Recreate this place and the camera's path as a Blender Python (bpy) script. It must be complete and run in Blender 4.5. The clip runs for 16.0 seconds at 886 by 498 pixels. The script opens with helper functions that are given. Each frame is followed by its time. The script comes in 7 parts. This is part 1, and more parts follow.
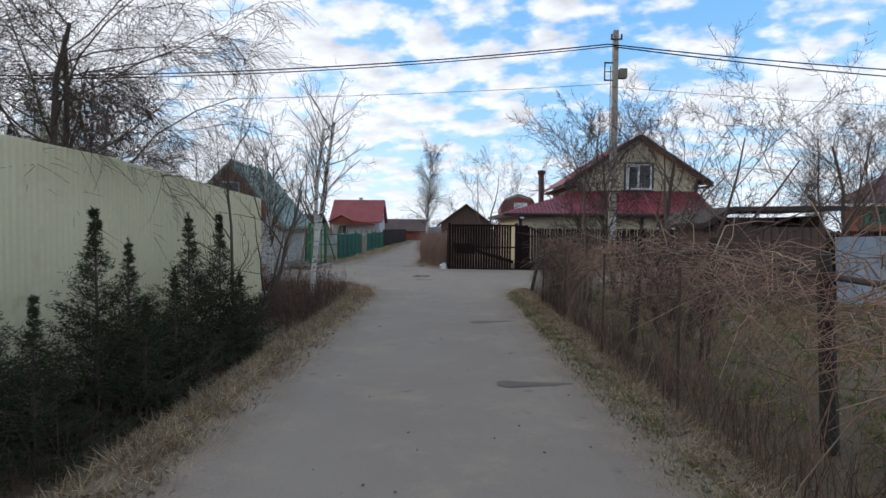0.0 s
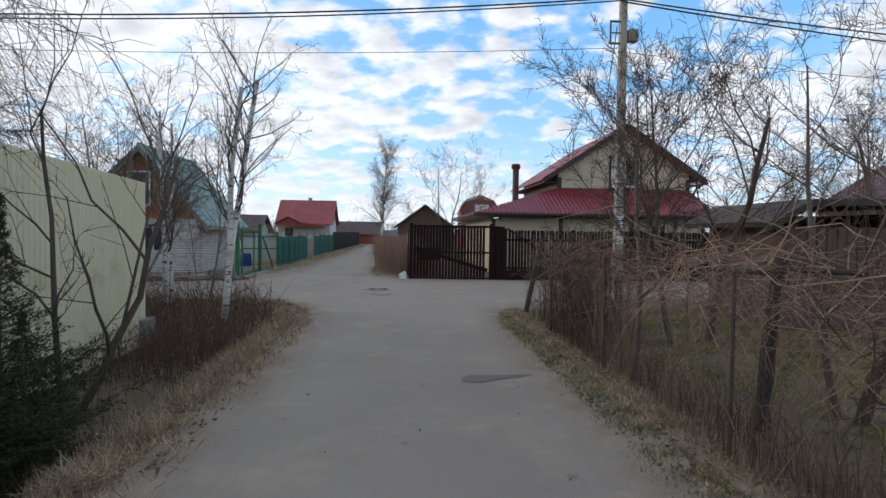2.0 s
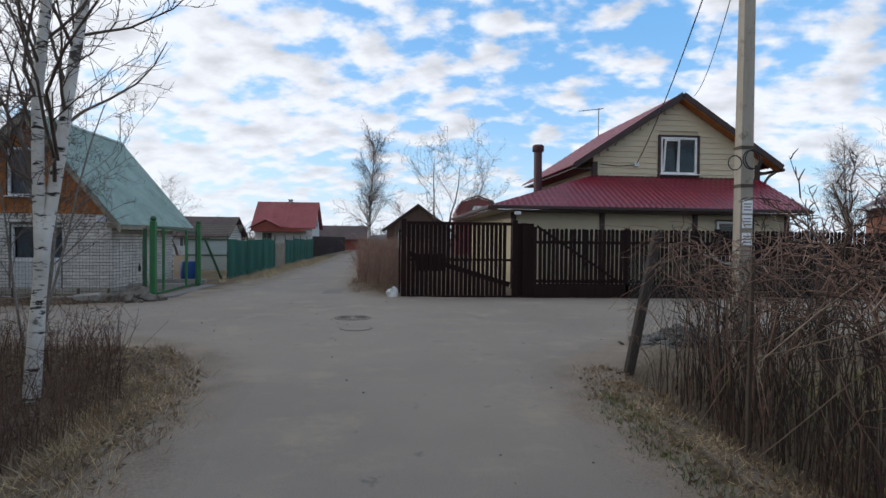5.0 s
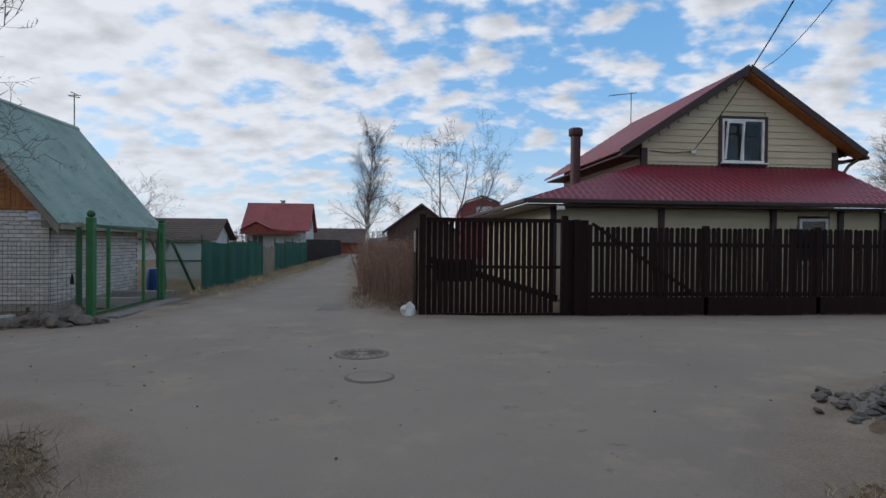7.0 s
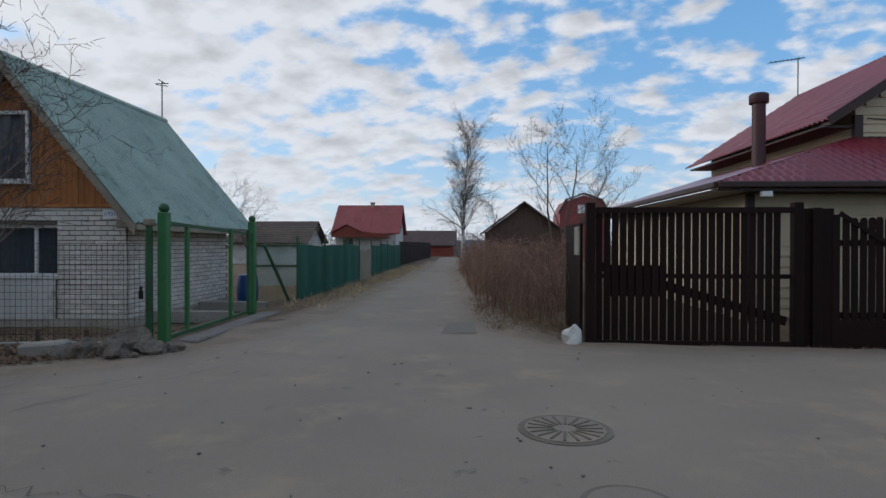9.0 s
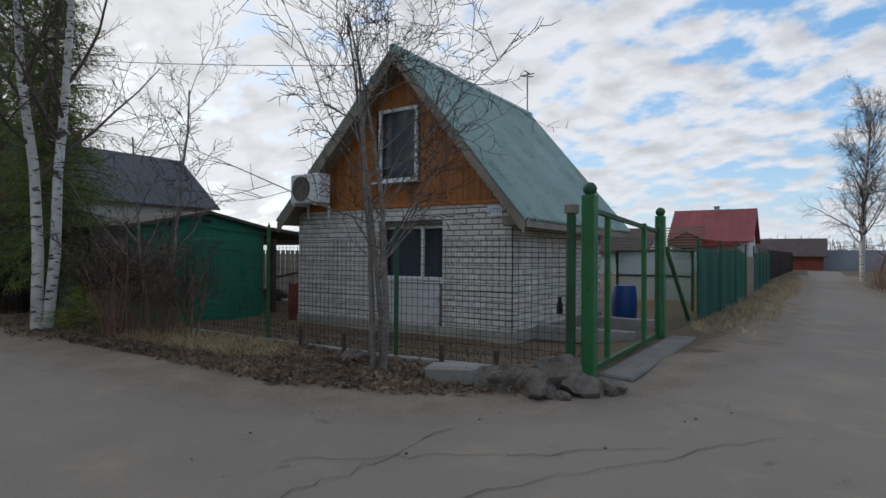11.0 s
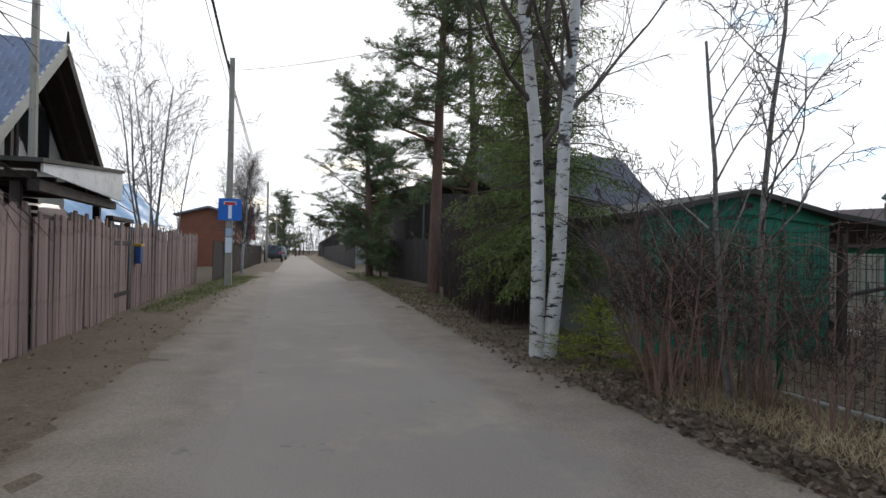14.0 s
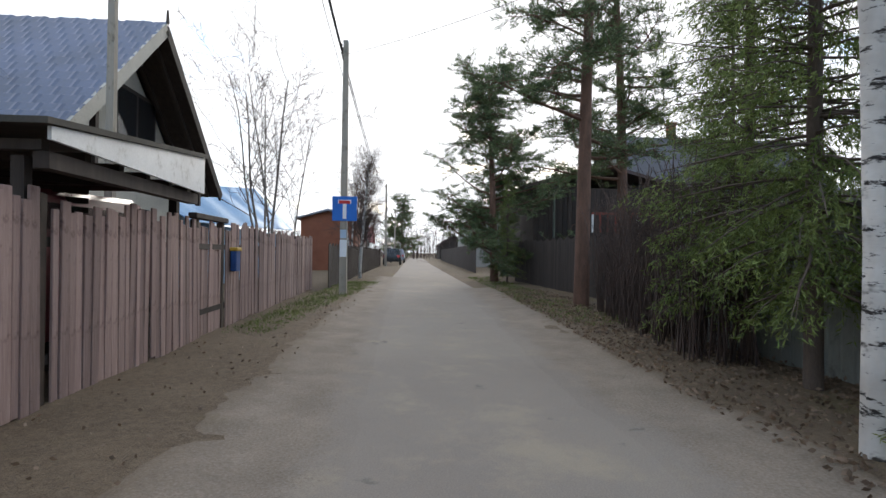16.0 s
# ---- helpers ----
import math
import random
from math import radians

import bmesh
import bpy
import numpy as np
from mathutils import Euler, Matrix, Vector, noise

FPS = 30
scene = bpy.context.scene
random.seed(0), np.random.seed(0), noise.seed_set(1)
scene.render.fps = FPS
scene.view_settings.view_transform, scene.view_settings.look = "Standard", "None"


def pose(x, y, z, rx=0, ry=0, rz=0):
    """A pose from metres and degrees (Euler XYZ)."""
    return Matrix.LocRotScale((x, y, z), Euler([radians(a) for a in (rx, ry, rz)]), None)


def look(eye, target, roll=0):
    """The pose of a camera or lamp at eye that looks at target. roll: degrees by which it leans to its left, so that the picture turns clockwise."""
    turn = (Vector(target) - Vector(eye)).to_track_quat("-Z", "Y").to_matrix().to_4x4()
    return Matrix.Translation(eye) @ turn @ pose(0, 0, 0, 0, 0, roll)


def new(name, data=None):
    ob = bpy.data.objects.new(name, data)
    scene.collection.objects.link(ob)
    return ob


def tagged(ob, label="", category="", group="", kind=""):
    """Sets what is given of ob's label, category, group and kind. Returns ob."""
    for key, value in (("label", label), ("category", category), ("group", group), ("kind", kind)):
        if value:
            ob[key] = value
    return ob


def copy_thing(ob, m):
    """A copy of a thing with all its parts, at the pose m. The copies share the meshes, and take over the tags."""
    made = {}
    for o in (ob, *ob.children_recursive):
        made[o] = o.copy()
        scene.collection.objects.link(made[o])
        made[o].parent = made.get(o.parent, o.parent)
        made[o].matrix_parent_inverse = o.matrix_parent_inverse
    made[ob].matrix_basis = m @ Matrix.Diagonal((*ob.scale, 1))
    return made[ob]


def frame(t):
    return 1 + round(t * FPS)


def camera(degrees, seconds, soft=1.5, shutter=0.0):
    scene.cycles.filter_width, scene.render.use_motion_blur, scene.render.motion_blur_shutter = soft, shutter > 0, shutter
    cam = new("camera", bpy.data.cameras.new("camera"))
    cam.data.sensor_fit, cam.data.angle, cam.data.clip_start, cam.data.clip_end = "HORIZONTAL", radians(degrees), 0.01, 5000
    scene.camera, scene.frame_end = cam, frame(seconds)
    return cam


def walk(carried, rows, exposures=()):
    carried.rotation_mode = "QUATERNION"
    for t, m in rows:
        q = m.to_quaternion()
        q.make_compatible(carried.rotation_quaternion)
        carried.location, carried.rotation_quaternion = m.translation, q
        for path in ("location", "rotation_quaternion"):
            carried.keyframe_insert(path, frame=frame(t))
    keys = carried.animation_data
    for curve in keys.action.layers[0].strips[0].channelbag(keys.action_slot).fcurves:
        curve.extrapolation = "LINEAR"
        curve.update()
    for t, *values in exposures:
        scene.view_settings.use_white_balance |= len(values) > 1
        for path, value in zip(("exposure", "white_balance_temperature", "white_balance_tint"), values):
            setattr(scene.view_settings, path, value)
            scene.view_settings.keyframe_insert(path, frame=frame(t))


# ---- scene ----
cam = camera(76.2, 16.0)
PATH = [
    (0, (1.575, 0.003, 1.892), (1.552, 2.002, 1.819), 0.5),
    (0.5, (1.598, 1.151, 1.892), (1.675, 3.148, 1.823), 0.5),
    (1, (1.496, 2.292, 1.938), (1.614, 4.288, 1.868), 0.7),
    (1.5, (1.375, 3.477, 1.85), (1.515, 5.471, 1.79), 0.8),
    (2, (1.279, 4.5, 1.791), (1.419, 6.494, 1.734), 0.8),
    (2.5, (1.333, 5.569, 1.771), (1.466, 7.564, 1.719), 0.6),
    (3, (1.415, 6.585, 1.719), (1.547, 8.58, 1.67), 0.7),
    (3.5, (1.418, 7.644, 1.698), (1.58, 9.637, 1.653), 0.6),
    (4, (1.387, 8.667, 1.667), (1.546, 10.66, 1.626), 0.6),
    (6.5, (1.016, 13.463, 1.559), (1.221, 15.452, 1.533), 0.7),
    (7, (0.849, 14.265, 1.556), (1.043, 16.256, 1.533), 0.5),
    (7.5, (0.639, 15.192, 1.567), (0.822, 17.184, 1.545), 0.6),
    (8, (0.404, 16.012, 1.543), (0.546, 18.007, 1.525), 0.5),
    (10.5, (-1.977, 19.313, 1.412), (-2.787, 21.141, 1.426), 0.1),
    (11, (-2.747, 19.769, 1.339), (-3.854, 21.435, 1.359), 0.4),
    (11.5, (-3.557, 20.071, 1.329), (-4.898, 21.555, 1.353), 0.7),
    (12, (-4.221, 20.318, 1.282), (-5.703, 21.662, 1.317), 0.9),
    (12.5, (-5.048, 20.477, 1.274), (-6.677, 21.637, 1.298), 1.2),
    (13, (-5.797, 20.613, 1.258), (-7.557, 21.563, 1.283), 1.3),
    (13.5, (-6.613, 20.735, 1.265), (-8.472, 21.471, 1.284), 1.2),
    (14, (-7.386, 20.84, 1.285), (-9.304, 21.406, 1.298), 1.1),
    (14.5, (-8.164, 20.912, 1.312), (-10.113, 21.36, 1.319), 0.9),
    (15, (-8.901, 20.927, 1.32), (-10.868, 21.285, 1.331), 1.0),
    (15.5, (-9.634, 20.934, 1.318), (-11.615, 21.208, 1.328), 0.8),
    (16, (-10.32, 20.858, 1.299), (-12.313, 21.027, 1.313), 0.7),
]
walk(cam, [(t, look(eye, target, roll)) for t, eye, target, roll in PATH],
     [(0, 0.33, 6300, 10), (4, 0.28, 6300, 10), (7, -0.07, 6280, 10), (8, -0.13, 6280, 10), (10.5, -0.16, 6350, 10), (11, -0.06, 6400, 10), (11.5, 0.18, 6450, 10), (12, 0.42, 6450, 10), (12.5, 0.52, 6450, 10), (14, 0.52, 6450, 10), (16, 0.77, 6450, 10)])

# ---------- world and sun ----------
SUN_DIR = Vector((-0.93, 0.18, 0.30)).normalized()
world = bpy.data.worlds.new("world")
scene.world = world
world.use_nodes = True
wn, wl = world.node_tree.nodes, world.node_tree.links
wn.clear()


def wnode(kind, **inputs):
    n = wn.new(kind)
    for k, v in inputs.items():
        n.inputs[int(k[1:])].default_value = v
    return n


def wmath(op, a, b=None, c=None):
    n = wn.new("ShaderNodeMath")
    n.operation = op
    for i, v in enumerate((a, b, c)):
        if v is None:
            continue
        if isinstance(v, (int, float)):
            n.inputs[i].default_value = v
        else:
            wl.new(v, n.inputs[i])
    return n.outputs[0]


def wmix(fac, a, b):
    n = wn.new("ShaderNodeMix")
    n.data_type = "RGBA"
    for i, v in ((0, fac), (6, a), (7, b)):
        if isinstance(v, (int, float, tuple)):
            n.inputs[i].default_value = v
        else:
            wl.new(v, n.inputs[i])
    return n.outputs[2]


sky = wn.new("ShaderNodeTexSky")
sky.sky_type = "NISHITA"
sky.sun_disc = False
sky.sun_elevation = math.asin(SUN_DIR.z)
sky.sun_rotation = math.atan2(SUN_DIR.x, SUN_DIR.y)
sky.dust_density = 1.0
coords = wn.new("ShaderNodeTexCoord")
sep = wn.new("ShaderNodeSeparateXYZ")
wl.new(coords.outputs["Generated"], sep.inputs[0])
up = wmath("MAXIMUM", sep.outputs[2], 0.0)
den = wmath("ADD", up, 0.33)
flat = wn.new("ShaderNodeCombineXYZ")
wl.new(wmath("DIVIDE", sep.outputs[0], den), flat.inputs[0])
wl.new(wmath("DIVIDE", sep.outputs[1], den), flat.inputs[1])


def wnoise(scale, detail, rough, shift):
    m = wn.new("ShaderNodeMapping")
    m.inputs["Location"].default_value = shift
    m.inputs["Scale"].default_value = (1.0, 1.2, 1.0)
    m.inputs["Rotation"].default_value = (0, 0, 0.5)
    wl.new(flat.outputs[0], m.inputs[0])
    n = wn.new("ShaderNodeTexNoise")
    n.inputs["Scale"].default_value, n.inputs["Detail"].default_value, n.inputs["Roughness"].default_value = scale, detail, rough
    wl.new(m.outputs[0], n.inputs["Vector"])
    return n.outputs[0]


puffs = wnoise(7.4, 6.0, 0.5, (3.1, 7.7, 0))
banks = wnoise(1.5, 3.0, 0.5, (11.0, 2.0, 0))
shade_n = wnoise(7.4, 5.0, 0.5, (3.06, 7.73, 0))
dot = wn.new("ShaderNodeVectorMath")
dot.operation = "DOT_PRODUCT"
dot.inputs[1].default_value = SUN_DIR
wl.new(coords.outputs["Generated"], dot.inputs[0])
toward = wmath("MAXIMUM", dot.outputs["Value"], 0.0)
cover = wmath("ADD", wmath("MULTIPLY", puffs, 0.85), wmath("MULTIPLY", banks, 0.45))
cover = wmath("ADD", cover, wmath("MULTIPLY", toward, 0.10))
mask = wn.new("ShaderNodeMapRange")
mask.interpolation_type = "SMOOTHSTEP"
mask.inputs[1].default_value, mask.inputs[2].default_value = 0.56, 0.72
wl.new(cover, mask.inputs[0])
haze = wmath("POWER", wmath("SUBTRACT", 1.0, up), 9.0)
body_shade = wn.new("ShaderNodeMapRange")
body_shade.inputs[1].default_value, body_shade.inputs[2].default_value = 0.45, 0.75
body_shade.inputs[3].default_value, body_shade.inputs[4].default_value = 1.0, 0.62
wl.new(shade_n, body_shade.inputs[0])
cloud = wn.new("ShaderNodeMix")
cloud.data_type, cloud.blend_type = "RGBA", "MULTIPLY"
cloud.inputs[0].default_value = 1.0
cloud.inputs[6].default_value = (8.2, 8.4, 8.9, 1)
wl.new(body_shade.outputs[0], cloud.inputs[7])
blue = wn.new("ShaderNodeMix")
blue.data_type, blue.blend_type = "RGBA", "ADD"
blue.inputs[0].default_value = 1.0
blue.inputs[7].default_value = (0.5, 2.2, 4.6, 1)
wl.new(sky.outputs[0], blue.inputs[6])
col = wmix(mask.outputs[0], blue.outputs[2], cloud.outputs[2])
col = wmix(wmath("MULTIPLY", haze, 0.66), col, (7.6, 8.2, 8.8, 1))
glow = wmath("POWER", toward, 3.0)
col = wmix(wmath("MULTIPLY", glow, 0.4), col, (9.8, 9.6, 9.3, 1))
back = wn.new("ShaderNodeBackground")
back.inputs[1].default_value = 0.10
wl.new(col, back.inputs[0])
wo = wn.new("ShaderNodeOutputWorld")
wl.new(back.outputs[0], wo.inputs[0])

sun_data = bpy.data.lights.new("sun", "SUN")
sun_data.energy, sun_data.angle, sun_data.color = 0.9, radians(14), (1.0, 0.93, 0.83)
sun = new("sun", sun_data)
sun.matrix_world = look((0, 0, 60), (-SUN_DIR.x * 10, -SUN_DIR.y * 10, 60 - SUN_DIR.z * 10))

# ---------- mesh building ----------
def rot_z(d):
    return Matrix.Rotation(radians(d), 4, "Z")


class Geo:
    """Vertices and faces gathered for one mesh."""

    def __init__(self):
        self.v, self.f = [], []

    def add(self, verts, faces):
        o = len(self.v)
        self.v += [tuple(p) for p in verts]
        self.f += [tuple(i + o for i in q) for q in faces]
        return self

    def box(self, x0, x1, y0, y1, z0, z1, b=0.0, m=None):
        """A box, with chamfered edges where b is given."""
        c = ((x0 + x1) / 2, (y0 + y1) / 2, (z0 + z1) / 2)
        h = (abs(x1 - x0) / 2, abs(y1 - y0) / 2, abs(z1 - z0) / 2)
        b = min(b, 0.45 * min(h))
        if b <= 0:
            vs = [Vector((c[0] + sx * h[0], c[1] + sy * h[1], c[2] + sz * h[2])) for sx in (-1, 1) for sy in (-1, 1) for sz in (-1, 1)]
            fs = [(0, 1, 3, 2), (4, 6, 7, 5), (0, 4, 5, 1), (2, 3, 7, 6), (0, 2, 6, 4), (1, 5, 7, 3)]
        else:
            vs, idx, fs = [], {}, []
            for sx in (-1, 1):
                for sy in (-1, 1):
                    for sz in (-1, 1):
                        for a in range(3):
                            p = [sx * (h[0] - b), sy * (h[1] - b), sz * (h[2] - b)]
                            p[a] = (sx, sy, sz)[a] * h[a]
                            idx[(sx, sy, sz, a)] = len(vs)
                            vs.append(Vector((c[0] + p[0], c[1] + p[1], c[2] + p[2])))
            for a in range(3):
                o1, o2 = [i for i in range(3) if i != a]
                for s in (-1, 1):
                    ring = []
                    for u, w in ((-1, -1), (1, -1), (1, 1), (-1, 1)):
                        k = [0, 0, 0]
                        k[a], k[o1], k[o2] = s, u, w
                        ring.append(idx[(*k, a)])
                    fs.append(tuple(ring))
                for u in (-1, 1):
                    for w in (-1, 1):
                        k0, k1 = [0, 0, 0], [0, 0, 0]
                        k0[o1], k0[o2], k1[o1], k1[o2] = u, w, u, w
                        k0[a], k1[a] = -1, 1
                        fs.append((idx[(*k0, o1)], idx[(*k1, o1)], idx[(*k1, o2)], idx[(*k0, o2)]))
            for sx in (-1, 1):
                for sy in (-1, 1):
                    for sz in (-1, 1):
                        fs.append(tuple(idx[(sx, sy, sz, a)] for a in range(3)))
        return self.add([m @ p for p in vs] if m else vs, fs)

    def beam(self, a, b, w, h, up=(0, 0, 1), bev=0.0):
        """A squared bar from a to b."""
        a, b = Vector(a), Vector(b)
        d = b - a
        n = d.length
        d.normalize()
        s = d.cross(Vector(up))
        if s.length < 1e-4:
            s = d.cross(Vector((1, 0, 0)))
        s.normalize()
        u = s.cross(d)
        m = Matrix(((s.x, d.x, u.x, a.x), (s.y, d.y, u.y, a.y), (s.z, d.z, u.z, a.z), (0, 0, 0, 1)))
        return self.box(-w / 2, w / 2, 0, n, -h / 2, h / 2, bev, m)

    def tube(self, pts, radii, n=8, cap=True):
        pts = [Vector(p) for p in pts]
        if isinstance(radii, (int, float)):
            radii = [radii] * len(pts)
        rings, ref = [], None
        for i, p in enumerate(pts):
            d = (pts[min(i + 1, len(pts) - 1)] - pts[max(i - 1, 0)]).normalized()
            if ref is None:
                ref = d.cross(Vector((0.3, 0.9, 0.1)))
                if ref.length < 0.1:
                    ref = d.cross(Vector((1, 0, 0)))
            ref = (ref - d * ref.dot(d)).normalized()
            w = d.cross(ref)
            rings.append([p + (ref * math.cos(t) + w * math.sin(t)) * radii[i] for t in (2 * math.pi * k / n for k in range(n))])
        fs = [(i * n + k, i * n + (k + 1) % n, (i + 1) * n + (k + 1) % n, (i + 1) * n + k) for i in range(len(pts) - 1) for k in range(n)]
        if cap:
            fs += [tuple(range(n))[::-1], tuple((len(pts) - 1) * n + k for k in range(n))]
        return self.add([p for r in rings for p in r], fs)

    def prism(self, poly, axis, a, b):
        """A flat outline (pairs in the other two axes) drawn out along an axis from a to b."""
        def at(p, t):
            q = list(p)
            q.insert("xyz".index(axis), t)
            return q
        n = len(poly)
        return self.add([at(p, a) for p in poly] + [at(p, b) for p in poly],
                        [tuple(range(n))[::-1], tuple(range(n, 2 * n))] + [(i, (i + 1) % n, n + (i + 1) % n, n + i) for i in range(n)])

    def sheet(self, p00, p10, p01, p11, nu, nv, disp, thick=0.0):
        """A surface over four corners, lifted along its normal by disp(u metres, v metres)."""
        p00, p10, p01, p11 = map(Vector, (p00, p10, p01, p11))
        ud = (p10 - p00).normalized()
        n = ud.cross(p01 - p00).normalized()
        vd = n.cross(ud)
        vs = []
        for j in range(nv + 1):
            for i in range(nu + 1):
                u, v = i / nu, j / nv
                p = (p00 * (1 - u) + p10 * u) * (1 - v) + (p01 * (1 - u) + p11 * u) * v
                r = p - p00
                vs.append(p + n * disp(r.dot(ud), r.dot(vd)))
        w = nu + 1
        fs = [(j * w + i, j * w + i + 1, (j + 1) * w + i + 1, (j + 1) * w + i) for j in range(nv) for i in range(nu)]
        if thick:
            k = len(vs)
            vs += [p - n * thick for p in vs]
            fs += [tuple(x + k for x in q[::-1]) for q in fs]
            edge = [i for i in range(w)] + [j * w + nu for j in range(1, nv + 1)] + [nv * w + i for i in range(nu - 1, -1, -1)] + [j * w for j in range(nv - 1, 0, -1)]
            for a, b in zip(edge, edge[1:] + edge[:1]):
                fs.append((a, a + k, b + k, b))
        return self.add(vs, fs)

    def mesh(self, name):
        me = bpy.data.meshes.new(name)
        me.from_pydata(self.v, [], self.f)
        me.validate()
        return me


def mesh_arrays(name, verts, faces):
    """A mesh from arrays of vertices (n, 3) and equal-sided faces (m, k)."""
    me = bpy.data.meshes.new(name)
    verts, faces = np.asarray(verts, np.float32), np.asarray(faces, np.int32)
    m, k = faces.shape
    me.vertices.add(len(verts))
    me.vertices.foreach_set("co", verts.ravel())
    me.loops.add(m * k)
    me.loops.foreach_set("vertex_index", faces.ravel())
    me.polygons.add(m)
    me.polygons.foreach_set("loop_start", np.arange(0, m * k, k, dtype=np.int32))
    me.update(calc_edges=True)
    return me


def tubes(P, R, sides):
    """Vertices and quads of many thin tubes: P (n, k, 3), R (n, k)."""
    P, R = np.asarray(P, float), np.asarray(R, float)
    n, k = R.shape
    T = np.gradient(P, axis=1)
    T /= np.linalg.norm(T, axis=2, keepdims=True) + 1e-9
    ref = np.where(np.abs(T[:, :1, 2:3]) > 0.9, np.array([1.0, 0, 0]), np.array([0, 0, 1.0]))
    A = np.cross(T, np.broadcast_to(ref, T.shape))
    A /= np.linalg.norm(A, axis=2, keepdims=True) + 1e-9
    B = np.cross(T, A)
    ang = 2 * np.pi * np.arange(sides) / sides
    V = P[:, :, None] + R[:, :, None, None] * (A[:, :, None] * np.cos(ang)[None, None, :, None] + B[:, :, None] * np.sin(ang)[None, None, :, None])
    base = (np.arange(n)[:, None, None] * k + np.arange(k - 1)[None, :, None]) * sides
    s = np.arange(sides)[None, None, :]
    s2 = (s + 1) % sides
    F = np.stack([base + s, base + s2, base + sides + s2, base + sides + s], -1).reshape(-1, 4)
    return V.reshape(-1, 3), F


def smooth(me, angle=40):
    me.shade_smooth()
    me.set_sharp_from_angle(angle=radians(angle))
    return me


def part(name, geo, material, parent=None, label=""):
    """Links a Geo or a mesh as one object under a thing or a part."""
    me = geo.mesh(name) if isinstance(geo, Geo) else geo
    if material and not me.materials:
        me.materials.append(material)
    ob = new(name, me)
    ob.parent = parent
    if label:
        tagged(ob, label)
    return ob


def thing(name, label, category, group="", kind="", m=None):
    ob = new(name)
    ob.empty_display_size = 0.2
    if m is not None:
        ob.matrix_basis = m
    return tagged(ob, label, category, group, kind)


# ---------- materials ----------
def rgb(h):
    """A base colour from an sRGB hex code."""
    return tuple(((int(h[i:i + 2], 16) / 255 + 0.055) / 1.055) ** 2.4 if int(h[i:i + 2], 16) > 10 else int(h[i:i + 2], 16) / 3294 for i in (0, 2, 4)) + (1.0,)


class Mat:
    def __init__(self, name):
        self.m = bpy.data.materials.new(name)
        self.m.use_nodes = True
        self.n, self.l = self.m.node_tree.nodes, self.m.node_tree.links
        self.b = self.n["Principled BSDF"]
        self.co = self.n.new("ShaderNodeTexCoord").outputs["Object"]

    def noise(self, scale, detail=4.0, rough=0.55, stretch=(1, 1, 1)):
        mp = self.n.new("ShaderNodeMapping")
        mp.inputs["Scale"].default_value = stretch
        self.l.new(self.co, mp.inputs[0])
        t = self.n.new("ShaderNodeTexNoise")
        t.inputs["Scale"].default_value, t.inputs["Detail"].default_value, t.inputs["Roughness"].default_value = scale, detail, rough
        self.l.new(mp.outputs[0], t.inputs["Vector"])
        return t.outputs[0]

    def ramp(self, fac, a, b, lo=0.35, hi=0.65):
        r = self.n.new("ShaderNodeValToRGB")
        r.color_ramp.elements[0].position, r.color_ramp.elements[1].position = lo, hi
        r.color_ramp.elements[0].color, r.color_ramp.elements[1].color = a, b
        self.l.new(fac, r.inputs[0])
        return r.outputs[0]

    def mix(self, fac, a, b, mode="MIX"):
        x = self.n.new("ShaderNodeMix")
        x.data_type, x.blend_type = "RGBA", mode
        for i, v in ((0, fac), (6, a), (7, b)):
            if isinstance(v, (int, float, tuple)):
                x.inputs[i].default_value = v
            else:
                self.l.new(v, x.inputs[i])
        return x.outputs[2]

    def step(self, fac, lo, hi):
        x = self.n.new("ShaderNodeMapRange")
        x.interpolation_type = "SMOOTHSTEP"
        x.inputs[1].default_value, x.inputs[2].default_value = lo, hi
        self.l.new(fac, x.inputs[0])
        return x.outputs[0]

    def vary(self, colour, amount, source="Object"):
        """Lightens and darkens a colour at random, piece by piece."""
        if source == "Object":
            r = self.n.new("ShaderNodeObjectInfo").outputs["Random"]
        else:
            r = self.n.new("ShaderNodeNewGeometry").outputs["Random Per Island"]
        x = self.n.new("ShaderNodeMapRange")
        x.inputs[3].default_value, x.inputs[4].default_value = 1 - amount, 1 + amount
        self.l.new(r, x.inputs[0])
        h = self.n.new("ShaderNodeHueSaturation")
        self.l.new(x.outputs[0], h.inputs["Value"])
        if isinstance(colour, tuple):
            h.inputs["Color"].default_value = colour
        else:
            self.l.new(colour, h.inputs["Color"])
        return h.outputs[0]

    def done(self, colour, rough=0.7, bump=None, strength=0.3, dist=0.01, metal=0.0, spec=0.4):
        if isinstance(colour, tuple):
            self.b.inputs["Base Color"].default_value = colour
        else:
            self.l.new(colour, self.b.inputs["Base Color"])
        if isinstance(rough, (int, float)):
            self.b.inputs["Roughness"].default_value = rough
        else:
            self.l.new(rough, self.b.inputs["Roughness"])
        self.b.inputs["Metallic"].default_value = metal
        self.b.inputs["Specular IOR Level"].default_value = spec
        if bump is not None:
            k = self.n.new("ShaderNodeBump")
            k.inputs["Strength"].default_value, k.inputs["Distance"].default_value = strength, dist
            self.l.new(bump, k.inputs["Height"])
            self.l.new(k.outputs[0], self.b.inputs["Normal"])
        return self.m


